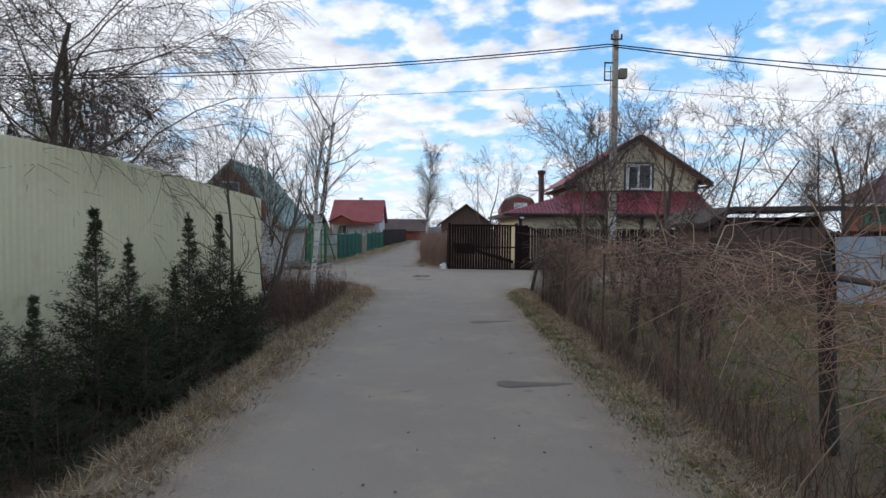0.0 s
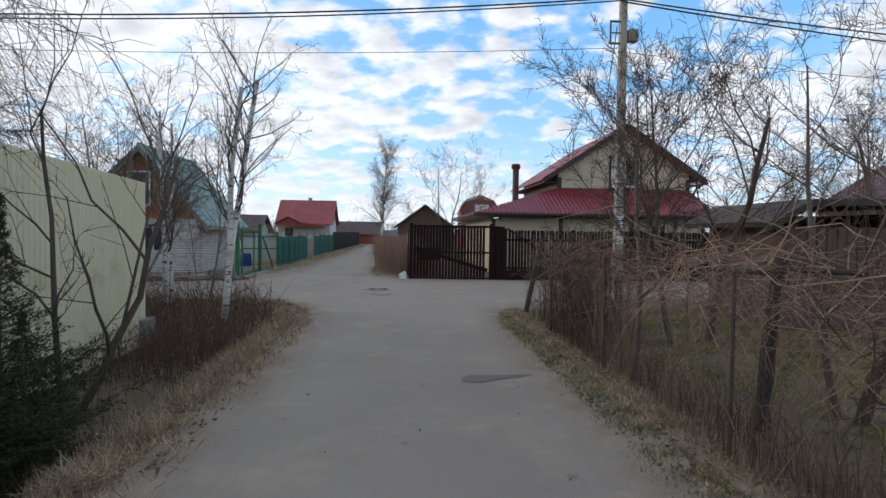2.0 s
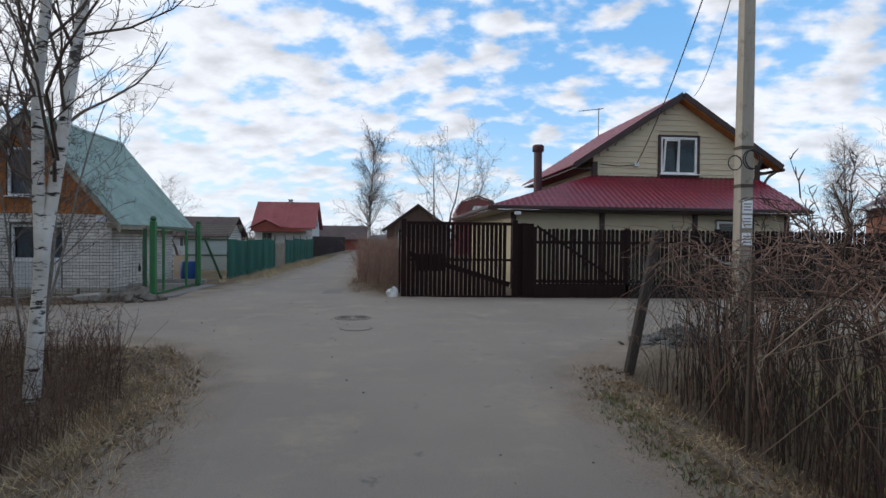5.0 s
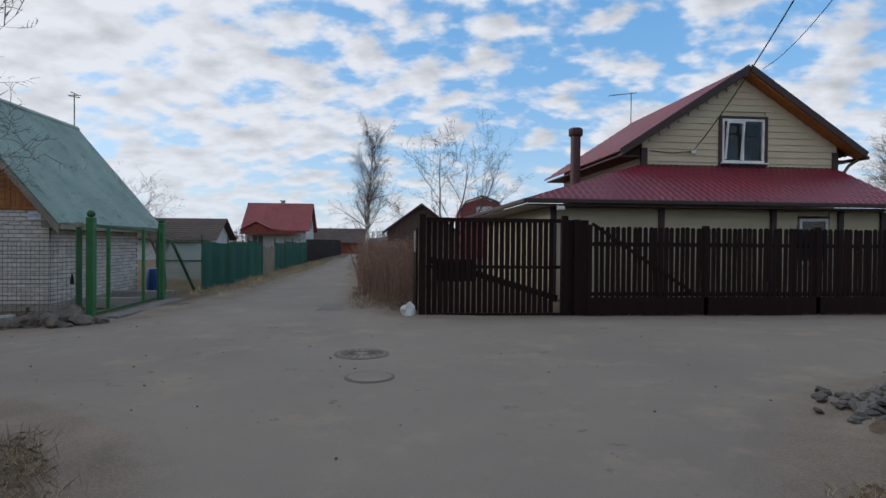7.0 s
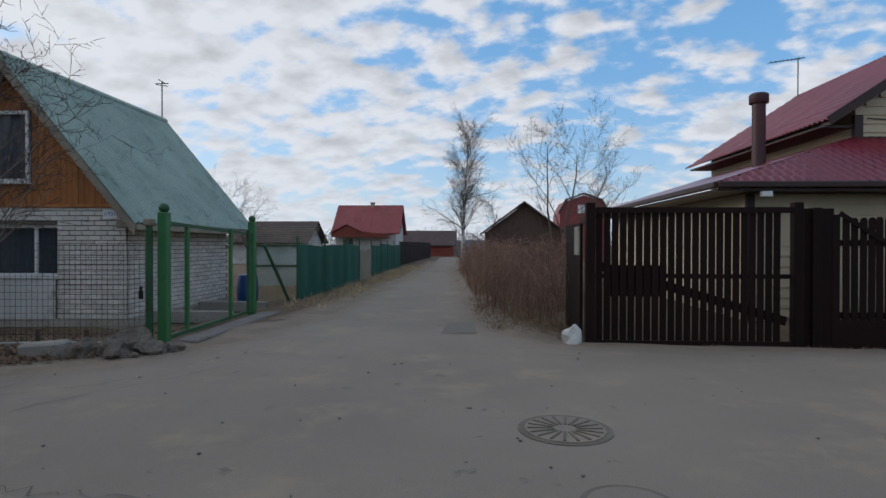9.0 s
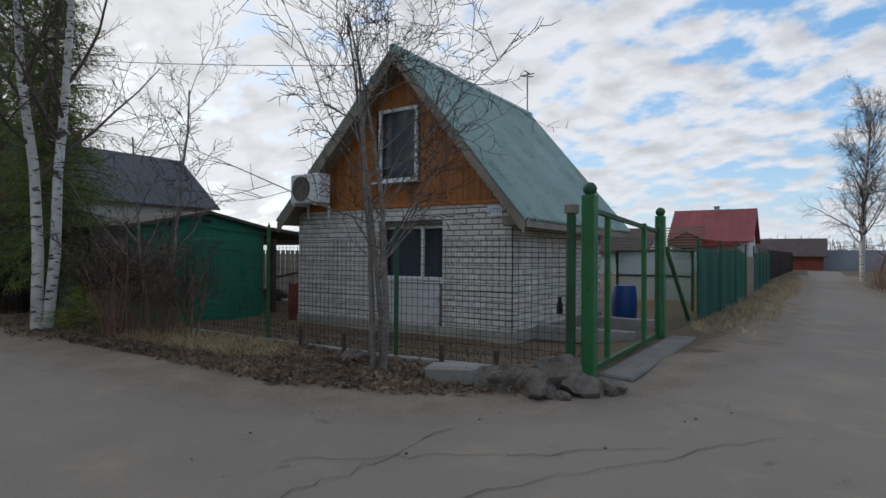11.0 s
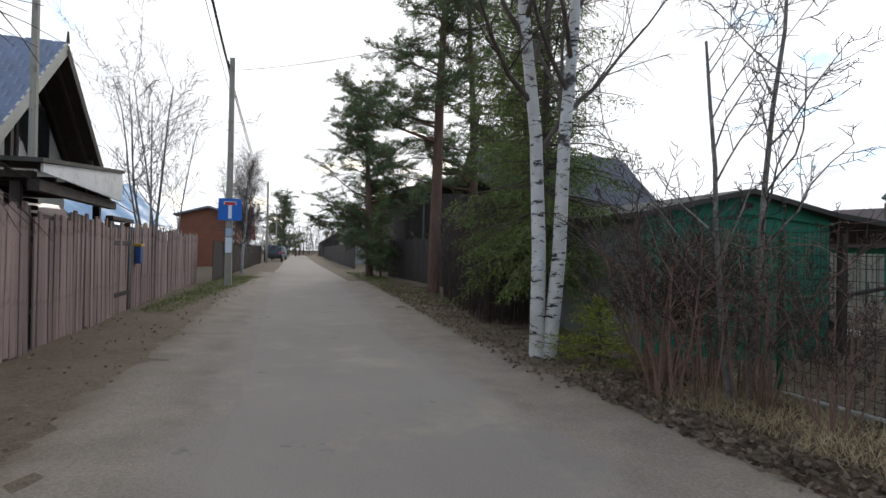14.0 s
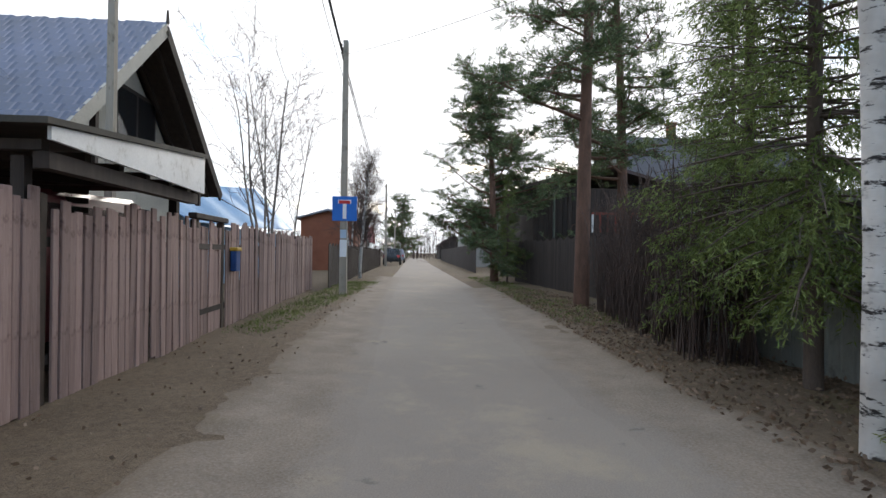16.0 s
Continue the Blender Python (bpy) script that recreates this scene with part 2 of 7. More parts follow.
def plain(name, a, b, rough=0.7, big=1.5, fine=30, stretch=(1, 1, 1), vary=0.0, source="Object", bump=0.25, metal=0.0, spec=0.4, dirt=None):
    """Two tones mixed at a broad and a fine scale, with fine relief."""
    k = Mat(name)
    broad, grain = k.noise(big, 3, 0.6, stretch), k.noise(fine, 5, 0.6, stretch)
    c = k.ramp(broad, rgb(a), rgb(b), 0.3, 0.7)
    c = k.mix(0.35, c, k.ramp(grain, rgb(a), rgb(b), 0.35, 0.65))
    if dirt:
        c = k.mix(k.step(k.noise(big * 2.3, 6, 0.7), 0.52, 0.75), c, rgb(dirt))
    if vary:
        c = k.vary(c, vary, source)
    r = k.n.new("ShaderNodeMapRange")
    r.inputs[3].default_value, r.inputs[4].default_value = max(rough - 0.12, 0.05), min(rough + 0.12, 1)
    k.l.new(grain, r.inputs[0])
    return k.done(c, r.outputs[0], grain, bump, 0.006, metal, spec)


M_BRICK = plain("silicate_brick", "c4beb6", "e0dbd4", 0.85, 3, 60, vary=0.12, dirt="8f877c")
M_MORTAR = plain("mortar", "544e48", "6e675f", 0.95, 3, 70)
M_PLINTH = plain("plinth_render", "8d867b", "aaa398", 0.9, 2, 40, dirt="5c554b")
M_GABLE = plain("orange_boards", "8a5228", "b0733a", 0.6, 1.2, 22, (6, 6, 0.5), 0.16, dirt="5e3a20")
M_ROOFGREEN = plain("green_corrugated_sheet", "788d85", "9cada5", 0.42, 0.9, 25, (1, 1, 1), metal=0.2, dirt="55705f")
M_FASCIA = plain("grey_wood_trim", "6c645a", "98907f", 0.8, 2, 40, (1, 1, 1))
M_WHITE = plain("white_frame", "c9c9c6", "e4e4e2", 0.5, 2, 40, bump=0.05, dirt="9d9a92")
M_GREENPAINT = plain("green_gate_paint", "2c6138", "3a7546", 0.5, 3, 40, dirt="2a4a2a")
M_GREENDARK = plain("dark_green_paint", "24482f", "31603f", 0.6, 3, 40, dirt="3a3428")
M_SHEDGREEN = plain("shed_green_paint", "1c5f4a", "2c7a60", 0.55, 1.1, 18, (1, 1, 0.4), dirt="0b4d3a")
M_SHEDGREY = plain("shed_grey_side", "6a6c66", "8a8c84", 0.8, 1.0, 20, (1, 1, 0.3), dirt="50504a")
M_SHEDROOF = plain("shed_roof_edge", "3a3732", "57524a", 0.85, 2, 30)
M_NET = plain("green_netting", "17483e", "205e50", 0.9, 0.8, 50, (1, 1, 0.6))
M_FENCEBROWN = plain("dark_brown_boards", "170b0a", "241210", 0.75, 2, 30, (5, 5, 0.4), 0.2, spec=0.2)
M_BURG = plain("burgundy_metal_tile", "641c2a", "7f2836", 0.32, 0.7, 20, metal=0.0, spec=0.6, bump=0.05)
M_DARKTRIM = plain("dark_brown_trim", "2b1c19", "3d2925", 0.5, 2, 30)
M_SIDING = plain("cream_siding", "b3a68a", "c3b69a", 0.6, 1.0, 30, bump=0.05)
M_BEIGE = plain("beige_sheet_fence", "cbc19a", "d8cfae", 0.5, 0.5, 12, bump=0.04, dirt="b8ae88")
M_CONC = plain("concrete", "7d7a74", "a09c94", 0.9, 2, 50, dirt="5f5c55")
M_POLE = plain("weathered_pole", "8b8478", "aaa294", 0.85, 2, 40, (3, 3, 0.3), dirt="6b6458")
M_RED = plain("red_metal_roof", "7a3536", "93494a", 0.5, 0.8, 15, dirt="6c2a26")
M_REDWALL = plain("red_brown_wall", "6e352c", "854437", 0.8, 1, 20)
M_WHITEWALL = plain("whitewash", "b5b5b2", "cfcfcc", 0.85, 1, 20, dirt="8d8a84")
M_DARKROOF = plain("dark_roof", "3f3331", "554643", 0.7, 1, 15)
M_GREYTILE = plain("slate_tile", "3a4558", "566480", 0.4, 0.8, 20, bump=0.1, spec=0.5)
M_CREAMWALL = plain("pale_render", "a8a498", "bfbbb0", 0.9, 0.8, 20, dirt="8a867c")
M_PURPLE = plain("dull_purple_roof", "5a4248", "725860", 0.6, 0.8, 15)
M_DARKSLATE = plain("dark_grey_slate", "32343a", "474a52", 0.6, 0.8, 20, bump=0.1)
M_FLUE = plain("dark_flue_metal", "3a2226", "4c2c31", 0.5, 2, 20, bump=0.05)
M_GREYWALL = plain("grey_render", "8a8780", "a29f97", 0.9, 0.8, 20)
M_PLANK = plain("weathered_red_planks", "7d655f", "ad958c", 0.85, 2.5, 26, (8, 8, 0.35), 0.26, dirt="5a4440")
M_BLACKWOOD = plain("blackened_wood", "2c2623", "453c36", 0.85, 2, 25, (5, 5, 0.4), 0.25)
M_BLUE = plain("blue_sheet", "5b86ad", "8fb2cf", 0.5, 0.6, 12)
M_REDBRICK = plain("red_brick_far", "7c4b38", "946049", 0.9, 1, 30)
M_RUBBER = plain("black_rubber", "141414", "1f1f1f", 0.8, 3, 30)
M_IRON = plain("rusty_iron", "3a332d", "5a4c40", 0.7, 4, 50)
M_WIRE = plain("galvanised_wire", "4c5148", "6a6e64", 0.55, 4, 40, metal=0.4)
M_CABLE = plain("black_cable", "17171a", "222226", 0.6, 3, 30)
M_STONE = plain("boulder", "4d463f", "7d746a", 0.9, 7, 45, bump=0.9, dirt="3b342d")
M_SIGNBLUE = plain("sign_blue", "1660b8", "1f70c9", 0.4, 2, 20, bump=0.02)
M_SIGNWHITE = plain("sign_white", "dcdfe2", "eef0f2", 0.45, 2, 20, bump=0.02)
M_SIGNRED = plain("sign_red", "b32a2a", "c43a36", 0.45, 2, 20, bump=0.02)
M_CARDARK = plain("dark_car_paint", "1c1f22", "282c30", 0.25, 1, 10, bump=0.0, spec=0.6)
M_GREYSHEET = plain("far_grey_sheet", "7e848c", "979da5", 0.6, 0.4, 6)
# Blue curtain, its colour lightened to stand for sky reflected in the panes.
M_CURTAIN = plain("blue_curtain_sky_reflection", "8598ad", "b5c3d2", 0.9, 3, 30, (8, 8, 0.5))
# Dark grey with interior shade put into the colour; also the heap cover's own tone.
M_INSIDE = plain("interior_shade_and_cover", "2a2a2c", "3a3a3c", 0.9, 1, 10)
M_BLUEBARREL = plain("blue_plastic", "1d3f74", "28508a", 0.45, 2, 20, bump=0.02)

g = Mat("window_glass")
g.b.inputs["Base Color"].default_value = (0.02, 0.025, 0.03, 1)
g.b.inputs["Roughness"].default_value = 0.04
g.b.inputs["Specular IOR Level"].default_value = 0.8
g.b.inputs["Alpha"].default_value = 0.4
M_GLASS = g.m
g = Mat("clear_sheet")
g.b.inputs["Base Color"].default_value = (0.6, 0.68, 0.66, 1)
g.b.inputs["Roughness"].default_value = 0.25
g.b.inputs["Alpha"].default_value = 0.45
M_POLY = g.m

# road: worn dusty asphalt
g = Mat("dusty_asphalt")
c = g.ramp(g.noise(0.35, 4, 0.6), rgb("7e7368"), rgb("8e8376"), 0.3, 0.7)
c = g.mix(g.step(g.noise(0.9, 5, 0.7), 0.5, 0.72), c, rgb("9b8d78"))
c = g.mix(0.30, c, g.ramp(g.noise(90, 3, 0.7), rgb("625c56"), rgb("a09890"), 0.3, 0.7))
c = g.mix(g.step(g.noise(2.2, 6, 0.7), 0.62, 0.7), c, rgb("6d665f"))
M_ROAD = g.done(c, 0.9, g.noise(140, 3, 0.6), 0.35, 0.006, spec=0.3)
# soil with dry grass, dust and green patches
g = Mat("verge_ground")
c = g.ramp(g.noise(0.8, 5, 0.65), rgb("4a3d32"), rgb("6f5f4e"), 0.32, 0.68)
c = g.mix(g.step(g.noise(0.45, 4, 0.6), 0.55, 0.7), c, rgb("6b6338"))
c = g.mix(0.45, c, g.ramp(g.noise(14, 6, 0.7), rgb("332921"), rgb("84735e"), 0.3, 0.7))
c = g.mix(0.25, c, g.ramp(g.noise(70, 4, 0.7), rgb("2a221c"), rgb("a8977e"), 0.3, 0.7))
M_GROUND = g.done(c, 0.95, g.noise(25, 6, 0.7), 0.8, 0.03, spec=0.2)

# ---------- ground and road ----------
def spread(lo, hi, step, far):
    mid = list(np.arange(lo, hi + 0.001, step))
    out, d, x = [], step, hi
    while x < far:
        d *= 1.35
        x += d
        out.append(x)
    left, d, x = [], step, lo
    while x > -far:
        d *= 1.35
        x -= d
        left.append(x)
    return left[::-1] + mid + out


ROAD_EDGE = [(-0.45, -60), (-0.42, 0), (-0.4, 12), (-0.5, 16), (-0.67, 17.3), (-1.0, 18.3), (-1.64, 19.2), (-2.7, 19.78), (-6, 19.98), (-13, 20.15),
             (-17, 20.2), (-28, 20.42), (-40, 20.75), (-68, 21.6), (-140, 24.0), (-140, 27.2), (-68, 24.7), (-31, 23.75), (-16, 22.9), (-13, 22.92), (-8.7, 22.95),
             (-7.1, 23.05), (-5.8, 23.5), (-4.7, 24.3), (-4.1, 25.4), (-3.8, 27), (-3.4, 28.9), (-3.25, 31.4), (-3.0, 56), (-3.3, 68), (-3.6, 84),
             (-1.2, 84), (-1.05, 69), (-1.3, 52), (-0.25, 31.4), (-0.1, 28.5), (0.4, 26.9), (1.3, 26.0), (3, 25.75), (8, 25.6), (14, 25.6), (60, 25.6), (60, 20.4), (12, 20.3),
             (7.2, 20.35), (5.3, 19.7), (4.4, 18.7), (3.5, 17.6), (3.18, 16.5), (3.08, 12), (3.15, 8), (3.25, 4), (3.3, 0), (3.3, -60)]


def inside(x, y, poly):
    hit = False
    for (x0, y0), (x1, y1) in zip(poly, poly[1:] + poly[:1]):
        if (y0 > y) != (y1 > y) and x < (x1 - x0) * (y - y0) / (y1 - y0) + x0:
            hit = not hit
    return hit


def edge_gap(x, y, poly):
    best = 1e9
    for (x0, y0), (x1, y1) in zip(poly, poly[1:] + poly[:1]):
        dx, dy = x1 - x0, y1 - y0
        t = max(0, min(1, ((x - x0) * dx + (y - y0) * dy) / (dx * dx + dy * dy)))
        best = min(best, math.hypot(x - x0 - t * dx, y - y0 - t * dy))
    return best


def bump01(v, lo, hi):
    return max(0.0, min(1.0, (v - lo) / (hi - lo)))


def ground_z(x, y):
    """The height of the ground beside the road."""
    z = 0.03 * noise.noise((x * 0.9, y * 0.9, 0)) + 0.02 * noise.noise((x * 3, y * 3, 5))
    if -70 < x < 60 and -60 < y < 90:
        near = inside(x, y, ROAD_EDGE)
        gap = edge_gap(x, y, ROAD_EDGE) if not near else 0
        k = min(1.0, gap / 0.5)
        z = z * k + 0.045 * k - 0.012 * (1 - k) - (0.03 if near else 0)
    else:
        z += 0.0
    # the ditch before the sheet fence
    if y < 20 and -7 < x < -0.4:
        ditch = bump01(-x, 0.9, 2.0) * (1 - bump01(-x, 3.9, 5.5)) * (1 - bump01(y, 15.5, 18.5))
        z -= 0.55 * ditch
    # a shallow ditch along the garden hedge
    if y < 17.5 and 3.6 < x < 5.2:
        z -= 0.16 * bump01(x, 3.7, 4.15) * (1 - bump01(x, 4.4, 5.0)) * (1 - bump01(y, 15.5, 17.2))
    # the foot of the picket fence lies lower
    if 1.3 < x < 23 and 25.5 < y < 27.5:
        z -= 0.09 * bump01(y, 25.6, 26.0)
    # the yard of the brick house lies lower
    if -14 < x < -4.6 and 25 < y < 36:
        z -= 0.2 * bump01(y, 25.2, 27.5) * bump01(-x, 4.9, 6.0)
    return z


xs, ys = spread(-34, 14, 0.4, 1500), spread(-4, 36, 0.4, 1500)
gv = np.array([(x, y, ground_z(x, y)) for y in ys for x in xs], np.float32)
w = len(xs)
ii, jj = np.meshgrid(np.arange(w - 1), np.arange(len(ys) - 1))
a = (jj * w + ii).ravel()
ground_mesh = mesh_arrays("ground", gv, np.stack([a, a + 1, a + w + 1, a + w], 1))
ground_mesh.shade_smooth()
tagged(part("ground", ground_mesh, M_GROUND), "bare brown earth with dry grass and leaf litter", "ground", kind="structure")

rng = random.Random(5)
outline = []
for (x0, y0), (x1, y1) in zip(ROAD_EDGE, ROAD_EDGE[1:] + ROAD_EDGE[:1]):
    n = max(1, int(math.hypot(x1 - x0, y1 - y0) / 0.25)) if max(abs(x0), abs(x1)) < 45 and max(y0, y1) < 70 and min(y0, y1) > -5 else max(1, int(math.hypot(x1 - x0, y1 - y0) / 2))
    for i in range(n):
        t = i / n
        x, y = x0 + (x1 - x0) * t, y0 + (y1 - y0) * t
        k = 0.11 * noise.noise((x * 1.3, y * 1.3, 9)) + 0.05 * noise.noise((x * 5, y * 5, 2))
        outline.append((x + k, y + 0.8 * k, 0.012))
bm = bmesh.new()
bmesh.ops.triangulate(bm, faces=[bm.faces.new([bm.verts.new(p) for p in outline])])
road_mesh = bpy.data.meshes.new("road")
bm.to_mesh(road_mesh)
bm.free()
road = tagged(part("road", road_mesh, M_ROAD), "dusty worn grey asphalt village road", "road", kind="structure")

# dust and soil creeping over the road edge
g = Mat("edge_dust")
att = g.n.new("ShaderNodeAttribute")
att.attribute_name = "fade"
c = g.ramp(g.noise(1.6, 5, 0.65), rgb("6b5e50"), rgb("8e8070"), 0.32, 0.68)
c = g.mix(0.4, c, g.ramp(g.noise(45, 5, 0.7), rgb("5e544a"), rgb("a89d90"), 0.3, 0.7))
sm = g.n.new("ShaderNodeMath")
sm.operation = "MULTIPLY_ADD"
g.l.new(g.noise(2.0, 5, 0.7), sm.inputs[0])
sm.inputs[1].default_value = 0.8
g.l.new(att.outputs["Fac"], sm.inputs[2])
sm2 = g.n.new("ShaderNodeMath")
sm2.operation = "MULTIPLY_ADD"
g.l.new(g.noise(55, 3, 0.7), sm2.inputs[0])
sm2.inputs[1].default_value = 0.9
g.l.new(sm.outputs[0], sm2.inputs[2])
a_ = g.ramp(g.noise(0.35, 4, 0.6), rgb("7e7368"), rgb("8e8376"), 0.3, 0.7)
a_ = g.mix(g.step(g.noise(0.9, 5, 0.7), 0.5, 0.72), a_, rgb("9b8d78"))
a_ = g.mix(0.30, a_, g.ramp(g.noise(90, 3, 0.7), rgb("625c56"), rgb("a09890"), 0.3, 0.7))
a_ = g.mix(g.step(g.noise(2.2, 6, 0.7), 0.62, 0.7), a_, rgb("6d665f"))
c = g.mix(g.step(sm2.outputs[0], 1.12, 1.5), a_, c)
e_ = g.ramp(g.noise(0.8, 5, 0.65), rgb("4a3d32"), rgb("6f5f4e"), 0.32, 0.68)
e_ = g.mix(g.step(g.noise(0.45, 4, 0.6), 0.55, 0.7), e_, rgb("6b6338"))
e_ = g.mix(0.45, e_, g.ramp(g.noise(14, 6, 0.7), rgb("332921"), rgb("84735e"), 0.3, 0.7))
e_ = g.mix(0.25, e_, g.ramp(g.noise(70, 4, 0.7), rgb("2a221c"), rgb("a8977e"), 0.3, 0.7))
c = g.mix(g.step(sm2.outputs[0], 1.9, 2.75), c, e_)
M_DUST = g.done(c, 0.95, g.noise(40, 5, 0.7), 0.6, 0.01, spec=0.2)
cx = [p[0] for p in outline]
cy = [p[1] for p in outline]
n = len(outline)
dv, df, fade = [], [], []
for i in range(n):
    tx, ty = cx[(i + 2) % n] - cx[i - 2], cy[(i + 2) % n] - cy[i - 2]
    l = math.hypot(tx, ty) or 1
    nx, ny = ty / l, -tx / l
    if not inside(cx[i] + nx * 0.15, cy[i] + ny * 0.15, ROAD_EDGE):
        nx, ny = -nx, -ny
    for d, f in ((-1.1, 2.0), (-0.6, 1.4), (-0.25, 0.95), (0.0, 0.7), (0.25, 0.35), (0.6, 0.0)):
        px, py = cx[i] + nx * d, cy[i] + ny * d
        dv.append((px, py, max(0.02, ground_z(px, py) + 0.008) if -0.3 < d <= 0 else ground_z(px, py) + (0.01 if d > -1 else -0.03) if d < 0 else (0.0165 if d < 0.5 else 0.007)))
        fade.append(f)
for i in range(n):
    j = (i + 1) % n
    if math.hypot(cx[i] - cx[j], cy[i] - cy[j]) < 1.2:
        for k in range(5):
            df.append((i * 6 + k, j * 6 + k, j * 6 + k + 1, i * 6 + k + 1))
dust_mesh = mesh_arrays("road_edge_dust", dv, df)
la = dust_mesh.attributes.new("fade", "FLOAT", "POINT")
la.data.foreach_set("value", np.array(fade, np.float32))
tagged(part("road_edge_dust", dust_mesh, M_DUST), "soil and dust spread over the asphalt edge", "dust", kind="structure")


# ---------- brick house with green roof ----------
BX0, BX1, BY0, BY1, BZ = -12.23, -7.05, 28.34, 33.0, 2.27
RX, RZ = -9.3, 5.14
EAVE = {1: (2.68, 1.92), -1: (3.15, 2.02)}
EX, EZ = EAVE[1]
brick_house = thing("brick_house", "white brick cottage with orange boarded gable and green corrugated roof", "house")
# core walls with the window opening in the front
for x0, x1, y0, y1, z0, z1 in ((BX0, -9.95, BY0 + 0.02, BY0 + 0.3, -0.3, BZ), (-8.45, BX1, BY0 + 0.02, BY0 + 0.3, -0.3, BZ), (-9.95, -8.45, BY0 + 0.02, BY0 + 0.3, -0.3, 0.85),
                               (-9.95, -8.45, BY0 + 0.02, BY0 + 0.3, 1.9, BZ), (BX1 - 0.3, BX1 - 0.02, BY0 + 0.3, BY1, -0.3, BZ), (BX0 + 0.02, BX0 + 0.3, BY0 + 0.3, BY1, -0.3, BZ),
                               (BX0 + 0.3, BX1 - 0.3, BY1 - 0.3, BY1, -0.3, BZ)):
    part("wall", Geo().box(x0, x1, y0, y1, z0, z1), M_MORTAR, brick_house)
part("plinth", Geo().box(BX0 - 0.03, BX1 + 0.03, BY0 - 0.03, BY0 + 0.01, -0.35, 0.02, 0.01).box(BX1 - 0.01, BX1 + 0.035, BY0 + 0.02, BY1, -0.35, 0.02, 0.01), M_PLINTH, brick_house)
# Added dark panel: unlit room depth behind the window, put into its colour.
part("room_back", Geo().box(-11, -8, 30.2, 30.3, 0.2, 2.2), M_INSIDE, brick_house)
# Unseen attic floor, added with the dim of the loft in its colour.
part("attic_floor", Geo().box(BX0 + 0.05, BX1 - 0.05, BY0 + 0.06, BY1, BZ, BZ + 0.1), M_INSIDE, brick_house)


def roof_line(x):
    ex, ez = EAVE[1 if x > RX else -1]
    return RZ - (RZ - ez) * abs(x - RX) / ex


# boards of the gable, one by one
gable_core = Geo()
gable_core.prism([(BX0 + 0.1, BZ + 0.1), (BX1 - 0.1, BZ + 0.1), (RX, roof_line(RX) - 0.35)], "y", BY1 - 0.1, BY1)
part("rear_gable", gable_core, M_GABLE, brick_house)
rng = random.Random(11)
x = BX0 - 0.02
while x < BX1:
    wd = 0.118
    x1 = min(x + wd - 0.008, BX1 + 0.02)
    top0, top1 = roof_line(x) - 0.12, roof_line(x1) - 0.12
    yy = BY0 - 0.03 + rng.uniform(-0.006, 0.006)
    if x1 > -9.95 and x < -9.0:
        spans = [(BZ, BZ, 2.73, 2.73), (4.15, 4.15, top0, top1)]
    else:
        spans = [(BZ, BZ, top0, top1)]
    for b0, b1, t0, t1 in spans:
        if min(t0, t1) - b0 > 0.03:
            part("board", Geo().prism([(x, b0), (x1, b1), (x1, t1), (x, t0)], "y", yy, yy + 0.025), M_GABLE, brick_house)
    x += wd
# Dark sheets behind the boards: shade of the gaps put into colour.
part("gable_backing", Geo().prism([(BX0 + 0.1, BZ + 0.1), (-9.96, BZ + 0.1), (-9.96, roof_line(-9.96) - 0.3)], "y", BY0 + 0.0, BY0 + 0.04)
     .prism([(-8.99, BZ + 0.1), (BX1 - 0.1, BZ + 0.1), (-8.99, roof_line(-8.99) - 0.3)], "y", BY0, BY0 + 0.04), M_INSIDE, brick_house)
part("gable_sill_board", Geo().box(BX0 - 0.1, BX1 + 0.1, BY0 - 0.05, BY0 + 0.02, BZ - 0.04, BZ + 0.03, 0.008), M_GABLE, brick_house)


def corrugated(u, v):
    return 0.04 * math.sin(u * 2 * math.pi / 0.15)


RY0, RY1 = 27.9, 33.85
for s, nm in ((1, "roof"), (-1, "roof")):
    ge = Geo()
    if s > 0:
        ge.sheet((RX, RY0, RZ), (RX, RY1, RZ), (RX + EX, RY0, EZ), (RX + EX, RY1, EZ), 320, 4, corrugated, 0.012)
    else:
        ge.sheet((RX, RY1, RZ), (RX, RY0, RZ), (RX - EAVE[-1][0], RY1, EAVE[-1][1]), (RX - EAVE[-1][0], RY0, EAVE[-1][1]), 320, 4, corrugated, 0.012)
    part(nm, smooth(ge.mesh("roof"), 60), M_ROOFGREEN, brick_house)
part("ridge_cap", smooth(Geo().tube([(RX, RY0, RZ + 0.01), (RX, RY1, RZ + 0.01)], 0.09, 10).mesh("ridge_cap")), M_ROOFGREEN, brick_house)
for s in (1, -1):
    n = 42
    ex, ez = EAVE[s]
    poly = []
    for i in range(n + 1):
        t = i / n
        poly.append((RX + s * ex * t, RZ - (RZ - ez) * t - 0.04))
    low = []
    for i in range(n * 4 + 1):
        t = i / (n * 4)
        low.append((RX + s * ex * t, RZ - (RZ - ez) * t - 0.22 - 0.05 * abs(math.sin(i / 4 * math.pi))))
    part("verge_board", Geo().prism(poly + low[::-1], "y", RY0 + 0.01, RY0 + 0.035), M_FASCIA, brick_house, "scalloped grey verge board")
    part("soffit", Geo().prism([(RX, RZ - 0.08), (RX + s * (ex - 0.05), ez - 0.03), (RX + s * (ex - 0.05), ez - 0.07), (RX, RZ - 0.12)], "y", RY0 + 0.05, RY1 - 0.05), M_FASCIA, brick_house)
part("gutter", Geo().beam((RX + EX - 0.02, RY0 + 0.05, EZ - 0.08), (RX + EX - 0.02, RY1, EZ - 0.1), 0.1, 0.1), M_FASCIA, brick_house)
